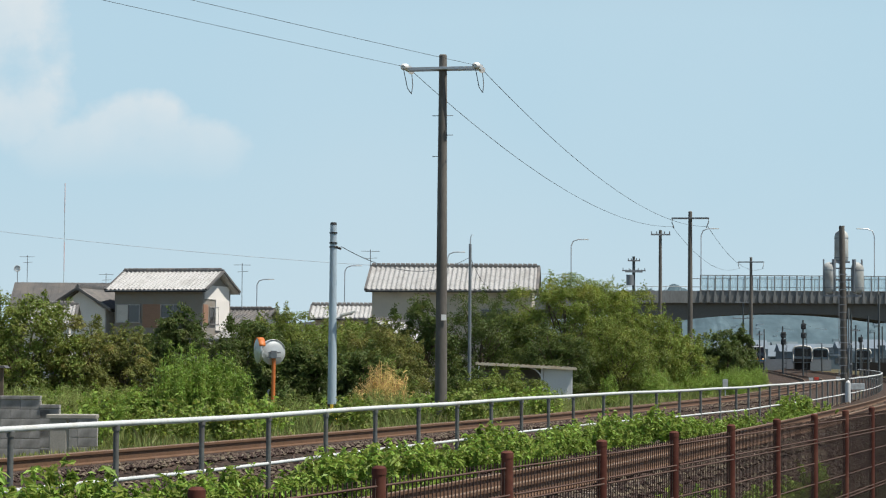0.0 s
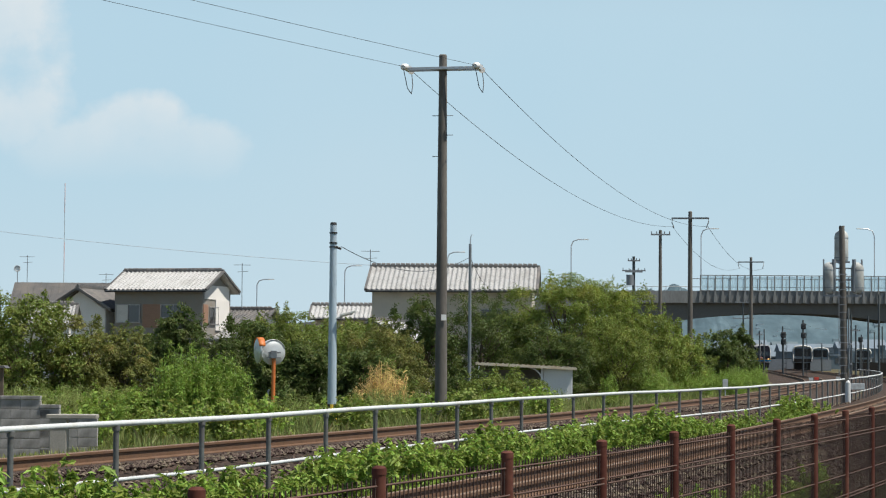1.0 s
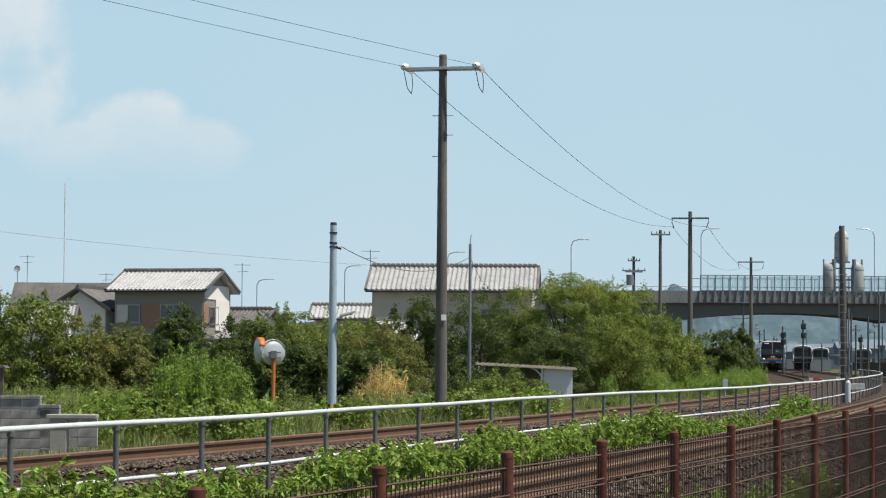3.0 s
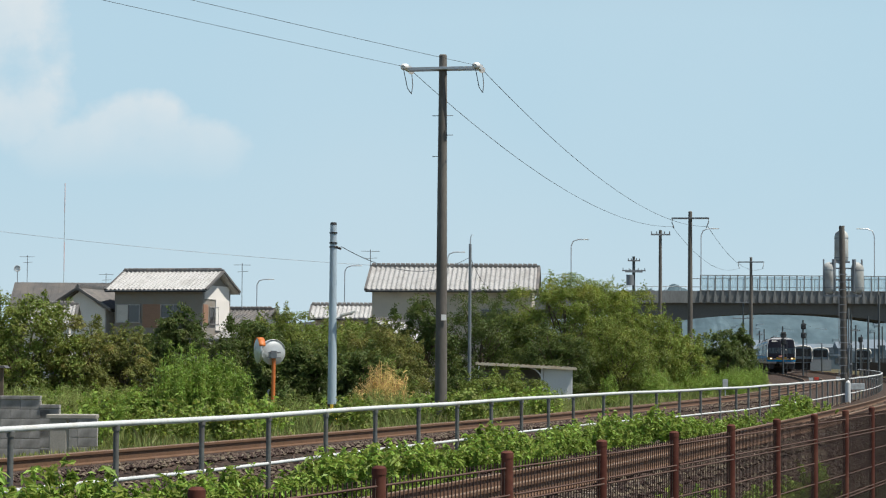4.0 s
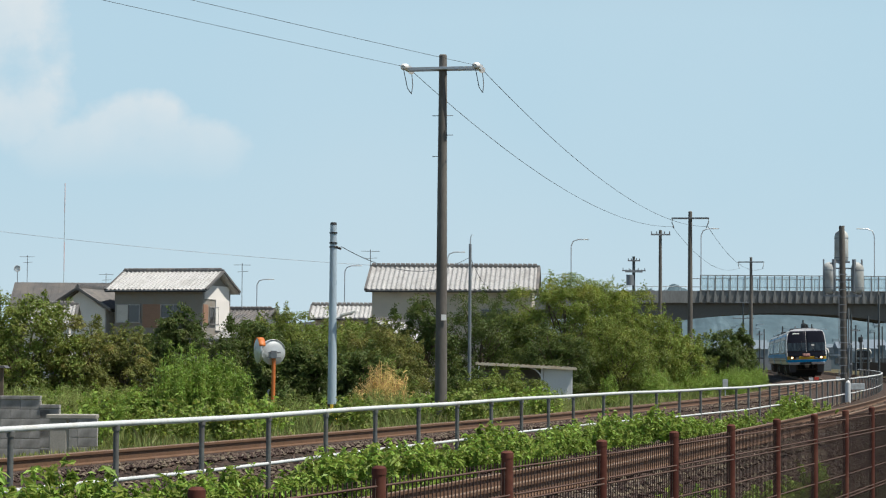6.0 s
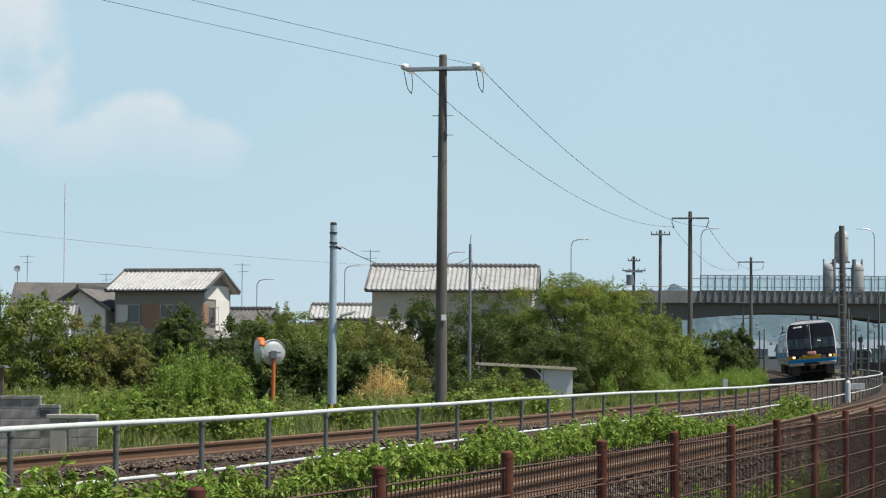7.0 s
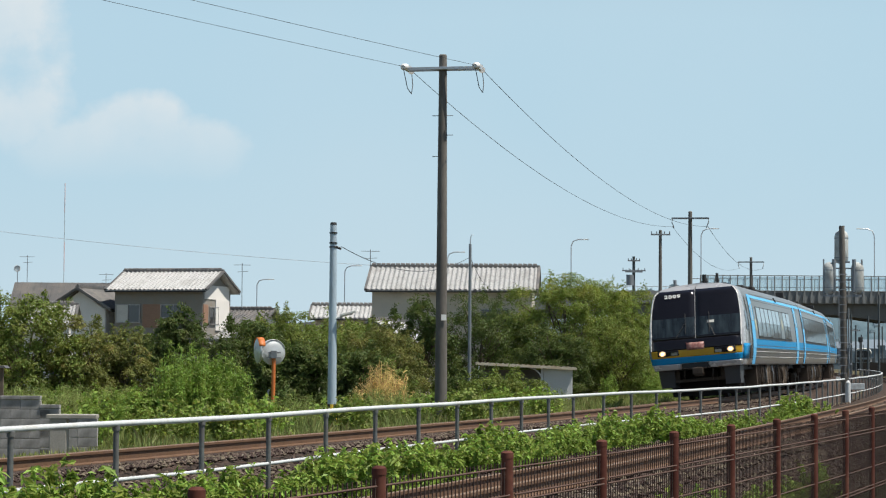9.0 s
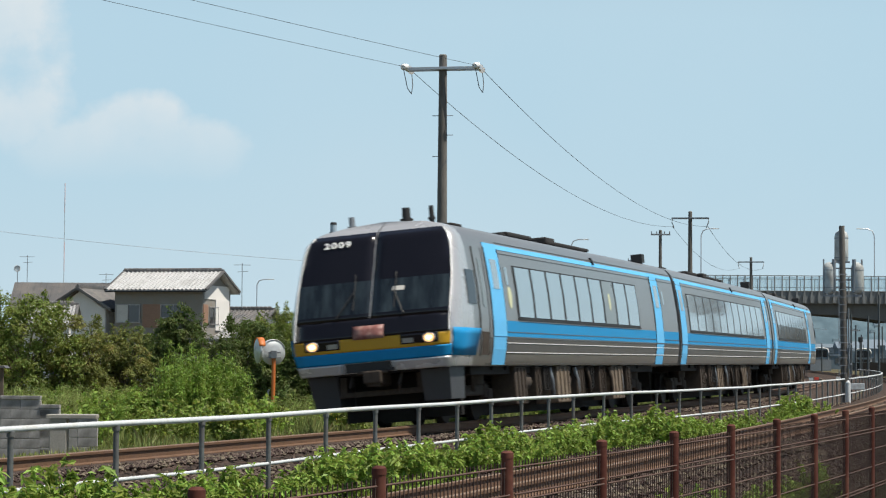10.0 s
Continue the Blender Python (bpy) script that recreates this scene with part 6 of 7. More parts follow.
Z = -0.87
TREES = [
    # x, y, width, top, leaves, count, leaf size, label
    (-13.7, 76, 2.9, 3.15, LEAF_MID, 8000, 0.13, "full green shrub tree with broad leaves", 0.5),
    (-16.2, 82, 2.6, 2.6, LEAF_LIGHT, 6000, 0.13, "light green bushy garden tree", 0.5),
    (-12.1, 77, 2.4, 2.45, LEAF_OLIVE, 6500, 0.12, "yellowish green garden fruit tree", 0.5),
    (-10.9, 79, 2.1, 2.2, LEAF_OLIVE, 6000, 0.12, "olive green fruit tree with reddish tints", 0.5),
    (-14.9, 68, 2.4, 1.5, LEAF_MID, 5500, 0.11, "low green bush by the block wall", 0.5),
    (-10.9, 96, 2.2, 3.35, LEAF_DARK, 8000, 0.16, "dark glossy evergreen tree in front of the house", 0.4),
    (-13.6, 104, 2.6, 2.5, LEAF_DARK, 5000, 0.15, "dark evergreen bush near the house", 0.4),
    (-8.4, 100, 3.2, 2.75, LEAF_DARK, 7000, 0.16, "dark evergreen tree behind the mirror", 0.4),
    (-6.6, 104, 2.9, 3.2, LEAF_MID, 7000, 0.13, "green bush between the houses", 0.5),
    (-4.75, 74, 2.5, 1.65, LEAF_DARK, 8000, 0.17, "dark rounded shrub with large glossy leaves", 0.4),
    (-3.0, 78, 1.9, 1.6, LEAF_DARK, 5000, 0.16, "dark shrub with glossy leaves", 0.4),
    (-4.1, 92, 3.6, 2.7, LEAF_MID, 8500, 0.12, "green overgrown thicket of shrubs", 0.45),
    (-2.2, 90, 2.6, 2.35, LEAF_OLIVE, 6500, 0.12, "olive green thicket with thin twigs", 0.45),
    (-0.85, 99, 2.3, 3.85, LEAF_DARK, 7500, 0.15, "dark green rounded tree before the beige house", 0.45),
    (1.55, 101, 3.2, 4.1, LEAF_DARK, 9500, 0.12, "dense dark green garden tree", 0.4),
    (3.3, 104, 2.6, 4.0, LEAF_MID, 7500, 0.12, "dense green garden tree", 0.4),
    (2.0, 76, 2.6, 0.72, LEAF_MID, 7000, 0.10, "leafy green bush before the shed", 0.5),
    (0.9, 82, 1.8, 0.9, LEAF_DARK, 4500, 0.11, "dark green bush beside the pole", 0.5),
    (5.3, 102, 4.0, 4.85, LEAF_LIGHT, 24000, 0.15, "large light green tree with feathery bright leaves", 0.26),
    (7.3, 104, 3.2, 4.5, LEAF_LIGHT, 16000, 0.15, "light green tree with narrow bright leaves", 0.26),
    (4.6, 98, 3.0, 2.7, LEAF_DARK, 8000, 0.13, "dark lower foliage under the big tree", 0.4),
    (7.4, 100, 3.0, 2.9, LEAF_MID, 8000, 0.12, "green foliage under the big tree", 0.4),
    (8.9, 110, 3.4, 4.3, LEAF_MID, 10000, 0.13, "leafy green trackside tree", 0.4),
    (10.1, 112, 2.9, 3.3, LEAF_LIGHT, 8500, 0.13, "light green leafy trackside tree", 0.4),
    (11.6, 118, 3.0, 2.8, LEAF_LIGHT, 8500, 0.13, "light green trackside tree", 0.4),
    (13.2, 132, 2.9, 2.4, LEAF_MID, 6500, 0.14, "green trackside tree behind a pole", 0.4),
    (-7.55, 60, 1.3, 0.42, LEAF_BRIGHT, 5000, 0.10, "bright green leafy shrub by the garden edge", 0.55),
    (-15.2, 70, 1.8, 2.1, LEAF_BRIGHT, 5500, 0.11, "light yellow green shrub tree", 0.5),
    (-9.0, 64, 1.4, 0.15, LEAF_LIGHT, 4500, 0.10, "low light green shrub in the rough grass", 0.5),
    (-2.05, 82, 1.8, 1.2, LEAF_MID, 5500, 0.11, "mid green bush behind the dry grass", 0.5),
    (18.9, 156, 2.6, 3.1, LEAF_DARK, 6000, 0.17, "dark green tree near the overpass", 0.45),
    (20.4, 160, 1.8, 3.3, LEAF_DARK, 7000, 0.17, "dark green bush near the overpass", 0.45),
]
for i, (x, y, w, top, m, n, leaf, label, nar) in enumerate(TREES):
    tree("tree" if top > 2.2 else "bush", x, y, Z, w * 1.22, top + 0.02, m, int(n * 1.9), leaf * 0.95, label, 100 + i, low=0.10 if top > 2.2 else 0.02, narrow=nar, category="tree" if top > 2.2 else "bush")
# far woods behind the houses
for i, (x, y, w, top) in enumerate(((-40, 200, 7, 4.2), (-11, 190, 7, 3.6), (-16, 196, 7, 3.8), (25.5, 240, 6, 3.6), (-9.2, 128, 4.6, 3.1), (-6.2, 132, 4.4, 3.0), (-3.8, 118, 3.6, 3.1))):
    tree("tree", x, y, Z, w, top, LEAF_MID, 5000, 0.22, "distant green tree behind the gardens", 300 + i)


# ---------------------------------------------------------------- weeds
def weed_mesh(rng, h, spread, stems, per, leaf, m, narrow, lean=0.25, top_heavy=0.0):
    """Upright stems with leaves all along them."""
    P, N, SV, SF = [], [], [], []
    for k in range(stems):
        a, r = rng.uniform(0, 6.28), spread * math.sqrt(rng.uniform(0, 1))
        x, y = math.cos(a) * r, math.sin(a) * r
        hh = h * rng.uniform(0.55, 1.0) * (1 - 0.35 * (r / spread) ** 2)
        lx, ly = rng.normal(0, lean * h * 0.5, 2)
        f = rng.uniform(0.12 + top_heavy, 1.0, per)
        px, py, pz = x + lx * f ** 1.6, y + ly * f ** 1.6, hh * f
        ang = rng.uniform(0, 6.28, per)
        rad = leaf * rng.uniform(0.2, 0.9, per) * (1.1 - 0.6 * f)
        P.append(np.stack([px + np.cos(ang) * rad, py + np.sin(ang) * rad, pz], 1))
        N.append(np.stack([np.cos(ang) * 0.5, np.sin(ang) * 0.5, np.full(per, 0.9)], 1))
        i0 = len(SV)
        for ff in (0.0, 0.5, 0.98):
            for o in ((-0.004, 0), (0.004, 0.003)):
                SV.append((x + lx * ff ** 1.6 + o[0], y + ly * ff ** 1.6 + o[1], hh * ff))
        SF += [(i0, i0 + 1, i0 + 3, i0 + 2), (i0 + 2, i0 + 3, i0 + 5, i0 + 4)]
    v, f = leaf_arrays(rng, np.concatenate(P), np.concatenate(N), leaf, leaf * narrow, 0.35)
    v2 = np.array(SV)
    return np.concatenate([v, v2]), np.concatenate([f, np.array(SF) + len(v)])


def weed_kind(name, seed, label, category, group, h, spread, stems, per, leaf, m, narrow, **kw):
    rng = np.random.default_rng(seed)
    v, f = weed_mesh(rng, h, spread, stems, per, leaf, m, narrow, **kw)
    t = thing(name, pose(0, 0, -50), label, category, group)
    raw("foliage", v, f, m, t)
    return t


def spread_copies(kinds, places):
    """Each place: x, y, z, scale. The first of each kind takes the first place that falls to it."""
    used = set()
    for i, (x, y, z, sc, turn) in enumerate(places):
        k = kinds[i % len(kinds)]
        m = pose(x, y, z, 0, 0, turn)
        if k.name not in used:
            used.add(k.name)
            k.matrix_basis = m @ Matrix.Scale(sc, 4)
            continue
        c = copy_thing(k, m)
        c.scale = (sc, sc, sc)


rng = np.random.default_rng(11)
near_weeds = [weed_kind("weed", 20 + i, "bright green leafy weed growing along the handrail", "weed", "weeds between the tracks", 0.58, 0.27, 18, 54, 0.066, LEAF_BRIGHT, 0.44) for i in range(4)]
places = []
for i in range(320):
    s = rng.uniform(-17, 16.5)
    lat = railing_lat(s) + rng.uniform(0.18, 1.25) + (0.25 if s > 4 else 0)
    if -1 < s < 1.5 and rng.random() < 0.3:
        continue
    p = on_line(s, lat)
    mound = 0.92 + 0.24 * math.sin(s * 2.1 + 1.0) + 0.16 * math.sin(s * 5.3)
    places.append((p.x, p.y, -0.42, rng.uniform(0.75, 1.42) * mound * (0.96 if s > 5 else 1.05 if s > -12 else 0.95), rng.uniform(0, 360)))
for i in range(34):
    s = rng.uniform(-34, -17)
    p = on_line(s, railing_lat(s) + rng.uniform(0.25, 1.0))
    places.append((p.x, p.y, -0.42, rng.uniform(0.7, 1.25), rng.uniform(0, 360)))
for s, sc in ((-31.5, 1.9), (-31.9, 1.7), (-31.2, 1.5)):
    p = on_line(s, railing_lat(s) + 0.35)
    places.append((p.x, p.y, -0.42, sc, 40 * sc))
# some behind the mesh fence
for s, lat in ((13, 9.2), (11.6, 8.9), (9.8, 9.4), (8.2, 9.3), (3.5, 9.4), (2.9, 9.2), (15.5, 9.3), (16.3, 9.0), (12.2, 9.5), (7.1, 9.5), (5.9, 9.55), (11.2, 9.5), (11.7, 9.3), (10.9, 9.6), (11.9, 9.65), (14.4, 9.4), (6.4, 9.6), (8.7, 9.3), (8.4, 9.1), (8.0, 9.5), (7.7, 9.2), (7.4, 9.5), (8.9, 9.0), (8.2, 8.8), (7.0, 9.3), (10.5, 9.4), (10.3, 9.1), (4.4, 9.5), (2.0, 9.5)):
    p = on_line(s, lat)
    places.append((p.x, p.y, -0.44, rng.uniform(0.6, 1.2), rng.uniform(0, 360)))
spread_copies(near_weeds, places)

feather = [weed_kind("tall_weed", 40 + i, "tall upright feathery green weed", "weed", "tall weeds beyond the track", 1.75, 0.42, 34, 44, 0.13, LEAF_FEATHER, 0.16, lean=0.06) for i in range(3)]
places = []
for cx, cy, n, sp, sc in ((-6.5, 60, 9, 0.45, 1.45), (-5.6, 60.5, 8, 0.4, 1.35), (-7.0, 63, 5, 0.6, 1.1), (-8.0, 60, 5, 0.8, 0.75), (-10.5, 66, 8, 1.2, 0.8), (-3.6, 66, 5, 0.8, 0.6), (-1.0, 66, 5, 0.8, 0.7)):
    for k in range(n):
        places.append((cx + rng.normal(0, sp * 0.6), cy + rng.normal(0, sp), -0.75, sc * rng.uniform(0.8, 1.05), rng.uniform(0, 360)))
for i in range(120):
    s = rng.uniform(-190, -58)
    p = on_line(s, rng.uniform(-5.6, -3.4 if s < -120 else -2.9))
    places.append((p.x, p.y, -0.5, rng.uniform(0.7, 1.0), rng.uniform(0, 360)))
spread_copies(feather, places)

reeds = [weed_kind("reed", 70 + i, "pale green tall grass in the rough garden", "grass", "tall pale grass", 1.3, 0.40, 40, 40, 0.17, GRASS, 0.09, lean=0.14) for i in range(2)]
spread_copies(reeds, [(x + rng.normal(0, sp), y + rng.normal(0, 1.0), -0.8, rng.uniform(0.7, 1.1), rng.uniform(0, 360))
                      for x, y, sp, n in ((-11.3, 65, 0.9, 14), (-9.2, 66, 0.7, 8), (-12.6, 60, 0.8, 8), (-1.4, 65, 0.5, 6), (-4.0, 61, 0.4, 4), (3.0, 70, 0.5, 4), (-9.4, 64, 1.0, 22), (-8.0, 68, 0.9, 14), (-11.5, 70, 1.2, 12), (-5.2, 58.5, 0.7, 8), (-1.2, 62, 0.6, 8)) for k in range(n)]
              + [(2.46, 38.8, -0.42, 0.55, 10), (2.6, 39.3, -0.42, 0.5, 90), (2.35, 38.4, -0.42, 0.4, 50)])

broad = [weed_kind("broad_weed", 60 + i, "broad leaved green weed in the rough grass", "weed", "weeds beyond the track", 0.9, 0.45, 26, 24, 0.11, mm, 0.6) for i, mm in enumerate((LEAF_BRIGHT, LEAF_MID, LEAF_LIGHT))]
places = []
for i in range(170):
    s = rng.uniform(-50, 4)
    lat = -rng.uniform(3.2, 9.5)
    p = on_line(s, lat)
    if p.y < 49 and p.x < -0.125 * p.y:                       # the foot of the block wall stays clear
        continue
    if (3.0 < p.x < 5.6 and p.y > 62) or (-3.4 < p.x < -2.3 and p.y < 60):
        continue
    places.append((p.x, p.y, float(ground_z(lat)), rng.uniform(0.6, 1.25), rng.uniform(0, 360)))
for x, y, n in ((-8.3, 61, 12), (-7.6, 58, 9), (-10.5, 68, 16), (-12, 62, 12), (-9.2, 66, 12), (-2.0, 72, 8), (1.9, 71, 8)):
    for k in range(n):
        places.append((x + rng.normal(0, 0.8), y + rng.normal(0, 1.2), -0.8, rng.uniform(0.8, 1.5), rng.uniform(0, 360)))
spread_copies(broad, places)

straw = [weed_kind("dry_grass", 80 + i, "clump of tall dry straw coloured grass", "grass", "dry grass clumps", 1.5, 0.40, 46, 34, 0.16, STRAW, 0.10, lean=0.16) for i in range(2)]
spread_copies(straw, [(-1.62 + rng.normal(0, 0.22), 69 + rng.normal(0, 0.5), -0.75, rng.uniform(1.15, 1.45), rng.uniform(0, 360)) for k in range(5)]
              )


def grass_field():
    """Rough grass on the far side, joined."""
    g = np.random.default_rng(5)
    n = 60000
    s = g.uniform(-150, 14, n)
    lat = -(3.15 + 9 * g.random(n) ** 1.7)
    cx, cy = np.interp(s, LINE_S, LINE_X), np.interp(s, LINE_S, LINE_Y)
    ang = np.interp(s, LINE_S, _a)
    x, y = cx + np.sin(ang) * lat, cy - np.cos(ang) * lat
    z = ground_z(lat) - 0.02
    patch = 0.6 + 0.4 * np.sin(s * 0.9) * np.cos(lat * 1.3 + s * 0.31)
    h = np.where((y < 47) & (x < -0.13 * y), 0.3, 1.0) * g.uniform(0.22, 0.62, n) * patch * np.interp(-lat, [2.7, 3.6, 5], [0.45, 0.8, 1.1])
    w = g.uniform(0.008, 0.018, n)
    a = g.uniform(0, 6.28, n)
    dxv, dyv = np.cos(a), np.sin(a)
    lx, ly = g.normal(0, 0.22, n) * h, g.normal(0, 0.22, n) * h
    v = np.stack([np.stack([x - dxv * w, y - dyv * w, z], 1), np.stack([x + dxv * w, y + dyv * w, z], 1),
                  np.stack([x + lx * 0.4 + dxv * w * 0.8, y + ly * 0.4 + dyv * w * 0.8, z + h * 0.6], 1), np.stack([x + lx, y + ly, z + h], 1)], 1).reshape(-1, 3)
    ob = raw("grass", v, np.arange(4 * n).reshape(-1, 4), GRASS)
    tagged(ob, "rough green and straw coloured grass beyond the track", "grass", kind="stuff")


grass_field()
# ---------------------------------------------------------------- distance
# Distance haze is mixed into these base colours, bluer and paler than the things.
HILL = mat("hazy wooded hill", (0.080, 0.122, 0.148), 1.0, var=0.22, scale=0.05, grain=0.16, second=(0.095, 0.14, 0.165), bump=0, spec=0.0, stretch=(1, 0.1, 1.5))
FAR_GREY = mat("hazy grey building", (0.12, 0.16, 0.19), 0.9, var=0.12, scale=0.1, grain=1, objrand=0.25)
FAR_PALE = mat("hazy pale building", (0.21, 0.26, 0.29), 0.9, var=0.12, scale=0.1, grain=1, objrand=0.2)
FAR_DARK = mat("dark far signal", (0.03, 0.035, 0.04), 0.7, bump=0)


def hill(x, y, w, h, d, seed, label):
    r = np.random.default_rng(seed)
    nx, ny = 90, 14
    gx, gy = np.meshgrid(np.linspace(-1, 1, nx), np.linspace(-1, 1, ny))
    prof = np.clip(1 - np.abs(gx) ** 2.4, 0, 1) * np.clip(1 - np.abs(gy) ** 2, 0, 1)
    wob = sum(np.sin(gx * k * 3.1 + r.uniform(0, 6)) * np.cos(gy * k + r.uniform(0, 6)) / k for k in range(1, 9))
    z = h * prof * (0.85 + 0.14 * wob) + r.normal(0, h * 0.012, gx.shape)
    v = np.stack([x + gx * w / 2, y + gy * d / 2, z - 1], -1).reshape(-1, 3)
    i = (np.arange(ny - 1)[:, None] * nx + np.arange(nx - 1)).ravel()
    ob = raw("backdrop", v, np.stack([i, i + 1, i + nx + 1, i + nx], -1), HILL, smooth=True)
    tagged(ob, label, "hill", kind="structure")


hill(470, 2400, 900, 74, 700, 1, "blue hazy wooded hill far beyond the overpass")


def hillside_houses():
    """Many tiny pale houses on the lower slope of the hill."""
    r = np.random.default_rng(9)
    bm = bmesh.new()
    for k in range(130):
        gx, gy = r.uniform(-0.55, 0.35), r.uniform(-0.98, -0.6)
        z = 74 * (1 - abs(gx) ** 2.4) * (1 - gy * gy) * 0.85
        box(bm, (470 + gx * 450, 2400 + gy * 350, z * 0.95), (r.uniform(3, 7), 5, r.uniform(3, 6)))
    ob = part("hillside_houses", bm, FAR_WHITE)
    tagged(ob, "tiny pale houses scattered over the hazy hillside", "houses", kind="stuff")


# White walls with the blue of the far air put into the colour.
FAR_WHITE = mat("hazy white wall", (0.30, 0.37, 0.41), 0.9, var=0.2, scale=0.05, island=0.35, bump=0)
hillside_houses()
hill(-150, 3600, 2600, 26, 900, 2, "low hazy ridge on the horizon")
hill(225, 2250, 150, 78, 300, 4, "small hazy wooded hill behind the overpass")


def far_building(x, y, w, d, h, m, roof):
    b = thing("building", pose(x, y, -0.45), "hazy low town building beyond the overpass", "building", "far town buildings")
    bm = bmesh.new()
    box(bm, (0, 0, h / 2), (w, d, h))
    wall = part("wall", bm, m, b)
    bm = bmesh.new()
    if roof:
        prism(bm, [(-d / 2 - 0.3, h), (0, h + d * 0.22), (d / 2 + 0.3, h)], 0, -w / 2 - 0.3, w / 2 + 0.3)
    else:
        box(bm, (0, 0, h + 0.15), (w + 0.3, d + 0.3, 0.3))
    part("roof", bm, FAR_GREY, b)
    n = max(2, int(w / 2.6))
    for f in range(max(1, int(h / 3))):
        for k in range(n):
            bm = bmesh.new()
            box(bm, (-w / 2 + w * (k + 0.5) / n, -d / 2 - 0.02, 1.8 + 3 * f), (w / n * 0.55, 0.08, 1.2))
            part("window", bm, PANE, wall)


g = np.random.default_rng(3)
for k in range(70):
    y = g.uniform(480, 1100)
    x = y * g.uniform(0.118, 0.20)
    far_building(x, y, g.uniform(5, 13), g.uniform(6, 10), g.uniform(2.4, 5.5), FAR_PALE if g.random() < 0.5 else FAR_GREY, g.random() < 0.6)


def retaining_wall():
    ob = thing("retaining_wall", None, "dark low wall beside the far tracks", "wall", kind="structure")
    bm = bmesh.new()
    box(bm, (62, 262, 0.35), (30, 0.4, 1.6))
    part("panel", bm, UNDER, ob)
    bm = bmesh.new()
    box(bm, (45, 392, 0.6), (40, 0.5, 1.9))
    part("panel", bm, GALV_DARK, ob)


retaining_wall()


def signal(x, y, z0, h, heads, label):
    s = thing("railway_signal", pose(x, y, z0), label, "railway signal", "railway signals")
    bm = bmesh.new()
    tube(bm, (0, 0, 0), (0, 0, h), 0.09, n=8)
    for k in range(int(h / 0.5)):
        box(bm, (0.22, 0, 0.4 + k * 0.5), (0.3, 0.03, 0.03))
    tube(bm, (0.38, 0, 0), (0.38, 0, h * 0.8), 0.03, n=6)
    part("mast", bm, HAZE_POLE, s)
    for z in heads:
        bm = bmesh.new()
        box(bm, (0, -0.2, z), (0.52, 0.12, 0.6), 0, bev=0.08)
        hd = part("signal_head", bm, FAR_DARK, s, "black signal head")
        for e in (-0.14, 0.12):
            bm = bmesh.new()
            tube(bm, (0, -0.26, z + e), (0, -0.45, z + e), 0.09, n=10)
            part("lamp_hood", bm, FAR_DARK, hd)


signal(37.4, 243, -0.4, 5.9, (5.25, 4.3), "far railway signal mast with two black heads")
signal(38.9, 268, -0.4, 5.6, (), "far bare signal mast")
signal(34.6, 238, -0.4, 4.6, (4.3, 3.6), "far railway signal with two black heads")
signal(46.7, 262, -0.4, 4.4, (4.1,), "far railway signal with a black head")


def far_pole(x, y, z0, top, r, arm, label, dark=True):
    p = thing("utility_pole", pose(x, y, z0), label, "utility pole", "far poles")
    bm = bmesh.new()
    tube(bm, (0, 0, 0), (0, 0, top - z0), r, r * 0.7, 10)
    # Beyond 185 m the shaft takes the colour with haze painted in.
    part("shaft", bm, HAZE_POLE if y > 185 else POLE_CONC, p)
    for k, (z, w) in enumerate(arm):
        bm = bmesh.new()
        box(bm, (0, -r, z - z0), (w, 0.1, 0.1))
        for e in (-0.46, -0.2, 0.2, 0.46):
            box(bm, (e * w, -r, z - z0 + 0.12), (0.06, 0.06, 0.16))
        part("crossarm", bm, GALV_DARK, p)


def px(x, d):
    return (x - 784) / 4145 * d


far_pole(px(1169, 150), 150, -0.8, 9.6, 0.14, ((9.3, 1.25),), "slim utility pole behind the trees")
far_pole(px(1122, 190), 190, -0.8, 9.65, 0.16, ((9.3, 1.0), (8.5, 1.9), (8.4, 1.4)), "utility pole with several crossarms by the overpass")
far_pole(px(1316, 280), 280, 0, 8.3, 0.13, ((8.2, 2.0), (6.3, 2.6)), "pole with crossarms in front of the overpass")
for x, d, top in ((1507, 250, 6.3), (1515, 255, 5.2), (1537, 240, 5.9), (1556, 235, 8.0), (1345, 330, 5.5), (1353, 335, 5.8), (1455, 360, 4.0), (1562, 290, 5.6), (1525, 330, 5.0), (1548, 345, 5.6)):
    far_pole(px(x, d), d, -0.4, top, 0.12, ((top - 0.6, 0.9),) if x in (1515, 1345) else (), "grey far pole near the station")
far_pole(-76, 330, -0.9, 20.9, 0.3, ((20.3, 2.0),), "tall far pole carrying a wire")
far_pole(18, 330, -0.9, 13.4, 0.14, ((13.2, 1.6),), "far pole behind the trees carrying a wire")
# far cans on the pole by the overpass
can = thing("pole_transformer", pose(px(1117, 190), 189.7, 7.3), "grey transformer can on a pole", "transformer")
bm = bmesh.new()
tube(bm, (-0.1, 0, 0), (-0.1, 0, 0.85), 0.3, n=12)
part("can", bm, GALV_DARK, can)


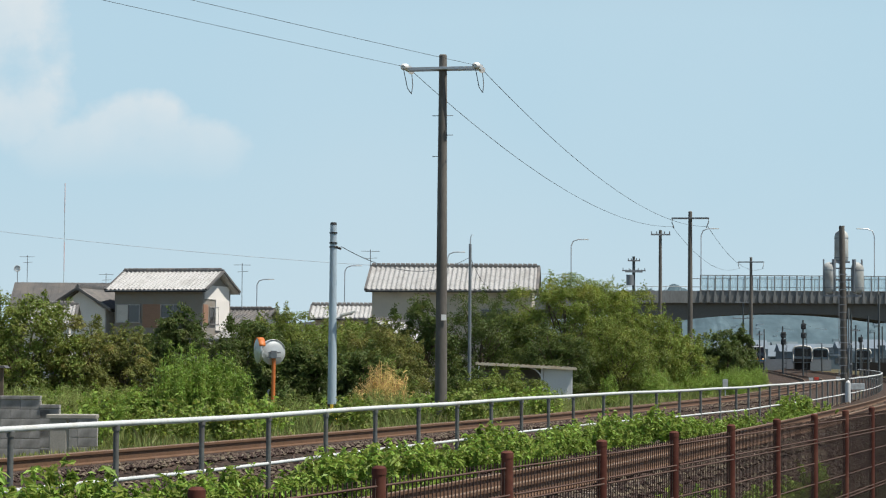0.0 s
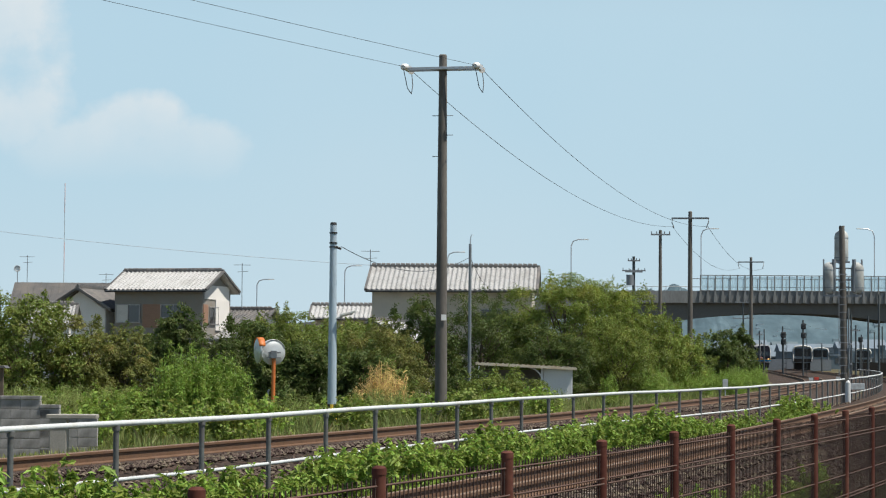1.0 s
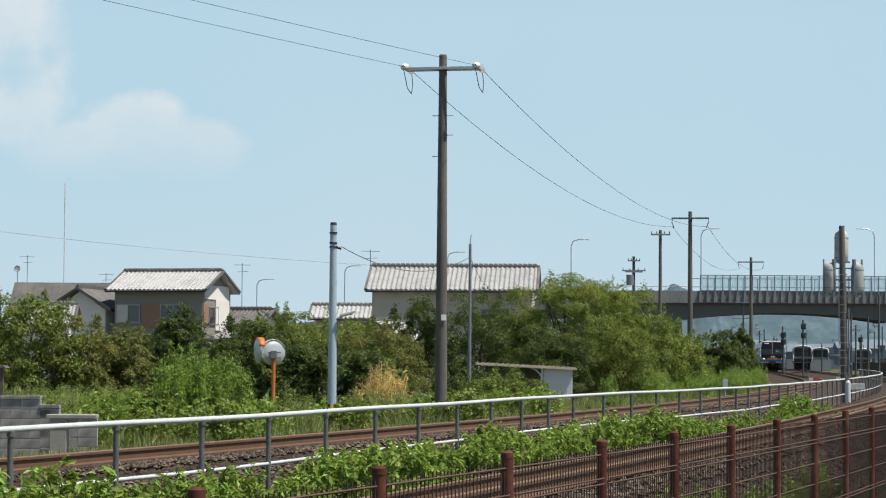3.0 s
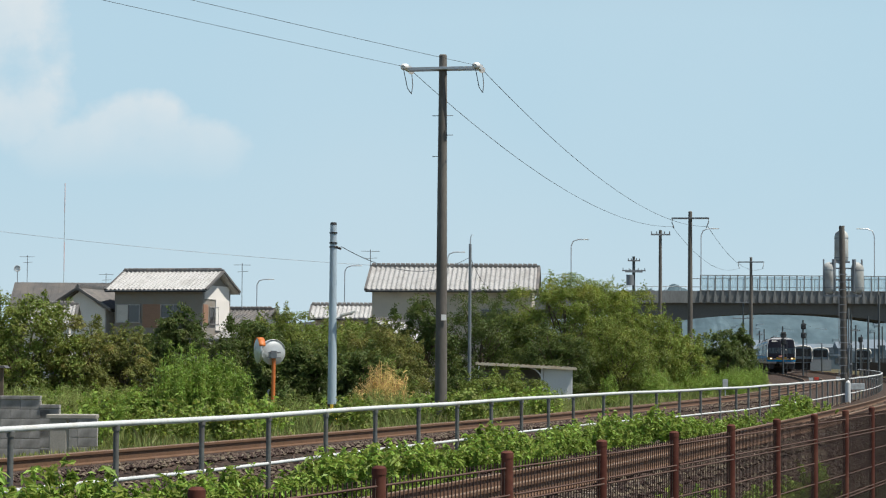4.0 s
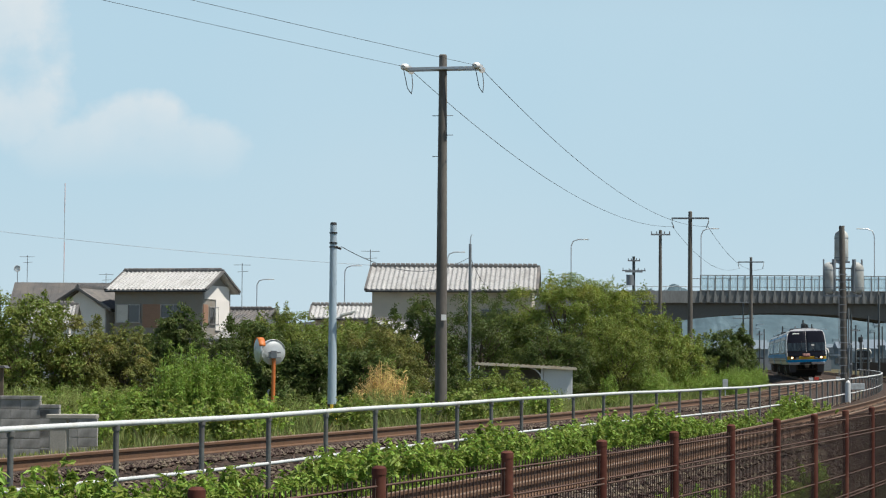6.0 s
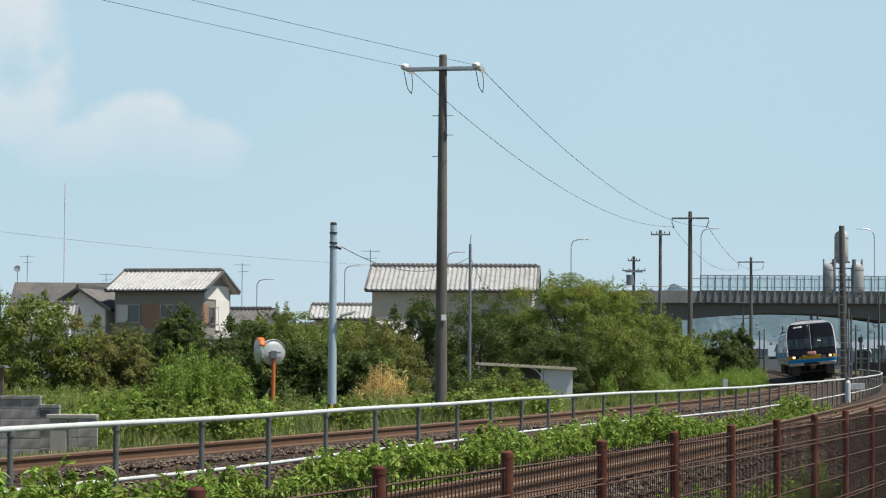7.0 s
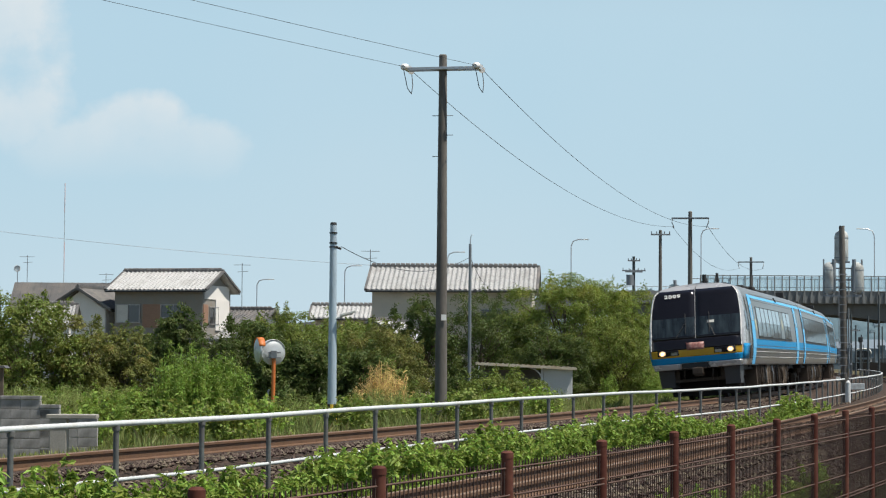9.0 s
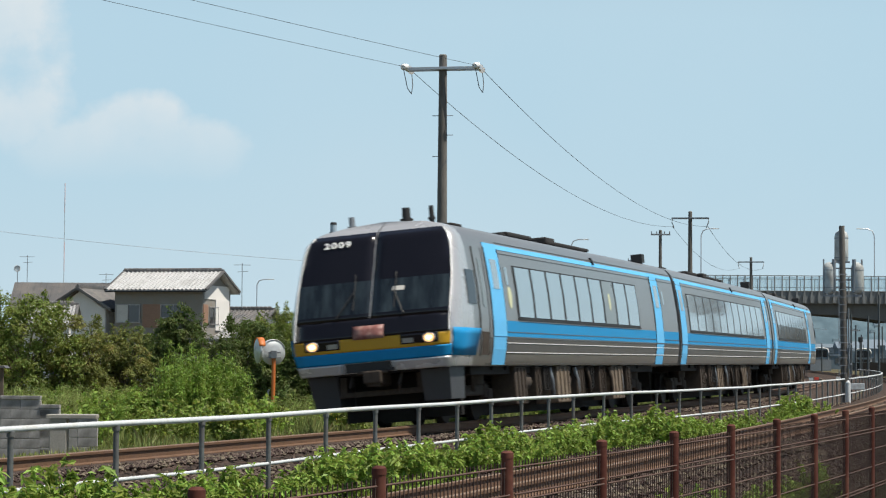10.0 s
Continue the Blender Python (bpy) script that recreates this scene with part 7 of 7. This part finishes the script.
def tall_mast():
    m = thing("radio_mast", pose(px(113, 900), 900, 0), "slender red and white radio mast far away", "mast")
    for k in range(6):
        bm = bmesh.new()
        tube(bm, (0, 0, k * 11.3), (0, 0, (k + 1) * 11.3), 0.15, n=6)
        part("section", bm, MAST_WHITE if k % 2 == 0 else RED_FAR, m)


# Both mast paints are paled towards the sky to stand for distance haze.
MAST_WHITE = mat("haze-tinted white mast paint", (0.48, 0.56, 0.60), 0.8, bump=0)
RED_FAR = mat("haze-paled red mast paint", (0.60, 0.36, 0.34), 0.8, bump=0)
tall_mast()


def parked_train(x, y, turn, n, label):
    t = thing("parked_railcar", pose(x, y, 0, 0, 0, turn), label, "railcar", "parked railcars")
    ln = 20.0
    bm = bmesh.new()
    prof = [(-1.4, 1.0), (-1.42, 2.0), (-1.38, 3.1), (-1.1, 3.5), (0, 3.65), (1.1, 3.5), (1.38, 3.1), (1.42, 2.0), (1.4, 1.0)]
    loft(bm, [[Vector((a, 0, b)) for a, b in prof], [Vector((a, ln * n, b)) for a, b in prof]], caps=True)
    part("body", bm, FAR_PALE, t)
    bm = bmesh.new()
    box(bm, (0, -0.03, 2.55), (2.35, 0.06, 1.2), bev=0.02)
    part("windscreen", bm, TRAIN_GLASS, t)
    bm = bmesh.new()
    pipe(bm, [(-1.36, -0.05, 1.2), (-1.38, -0.05, 3.0), (-1.1, -0.05, 3.42), (0, -0.05, 3.55), (1.1, -0.05, 3.42), (1.38, -0.05, 3.0), (1.36, -0.05, 1.2)], 0.10, 6)
    part("front_frame", bm, WHITE_MARK, t, "white frame round the front")
    bm = bmesh.new()
    box(bm, (0, -0.02, 1.35), (2.7, 0.06, 0.5))
    part("lower_front", bm, UNDER, t)
    bm = bmesh.new()
    box(bm, (0, ln * n / 2, 0.27), (2.3, ln * n - 1, 1.46))
    part("underframe", bm, UNDER, t)
    for k in range(8 * n):
        bm = bmesh.new()
        box(bm, (1.42, 2 + k * 2.4, 2.3), (0.05, 1.6, 0.9))
        part("window", bm, PANE, t)


parked_train(px(1421, 352), 352, -8, 1, "parked railcar with a pale front and dark windscreen")
parked_train(px(1528, 420), 420, -6, 1, "distant parked railcar in the station")
parked_train(px(1456, 400), 402, -8, 1, "parked railcar beside the station tracks")


motions()
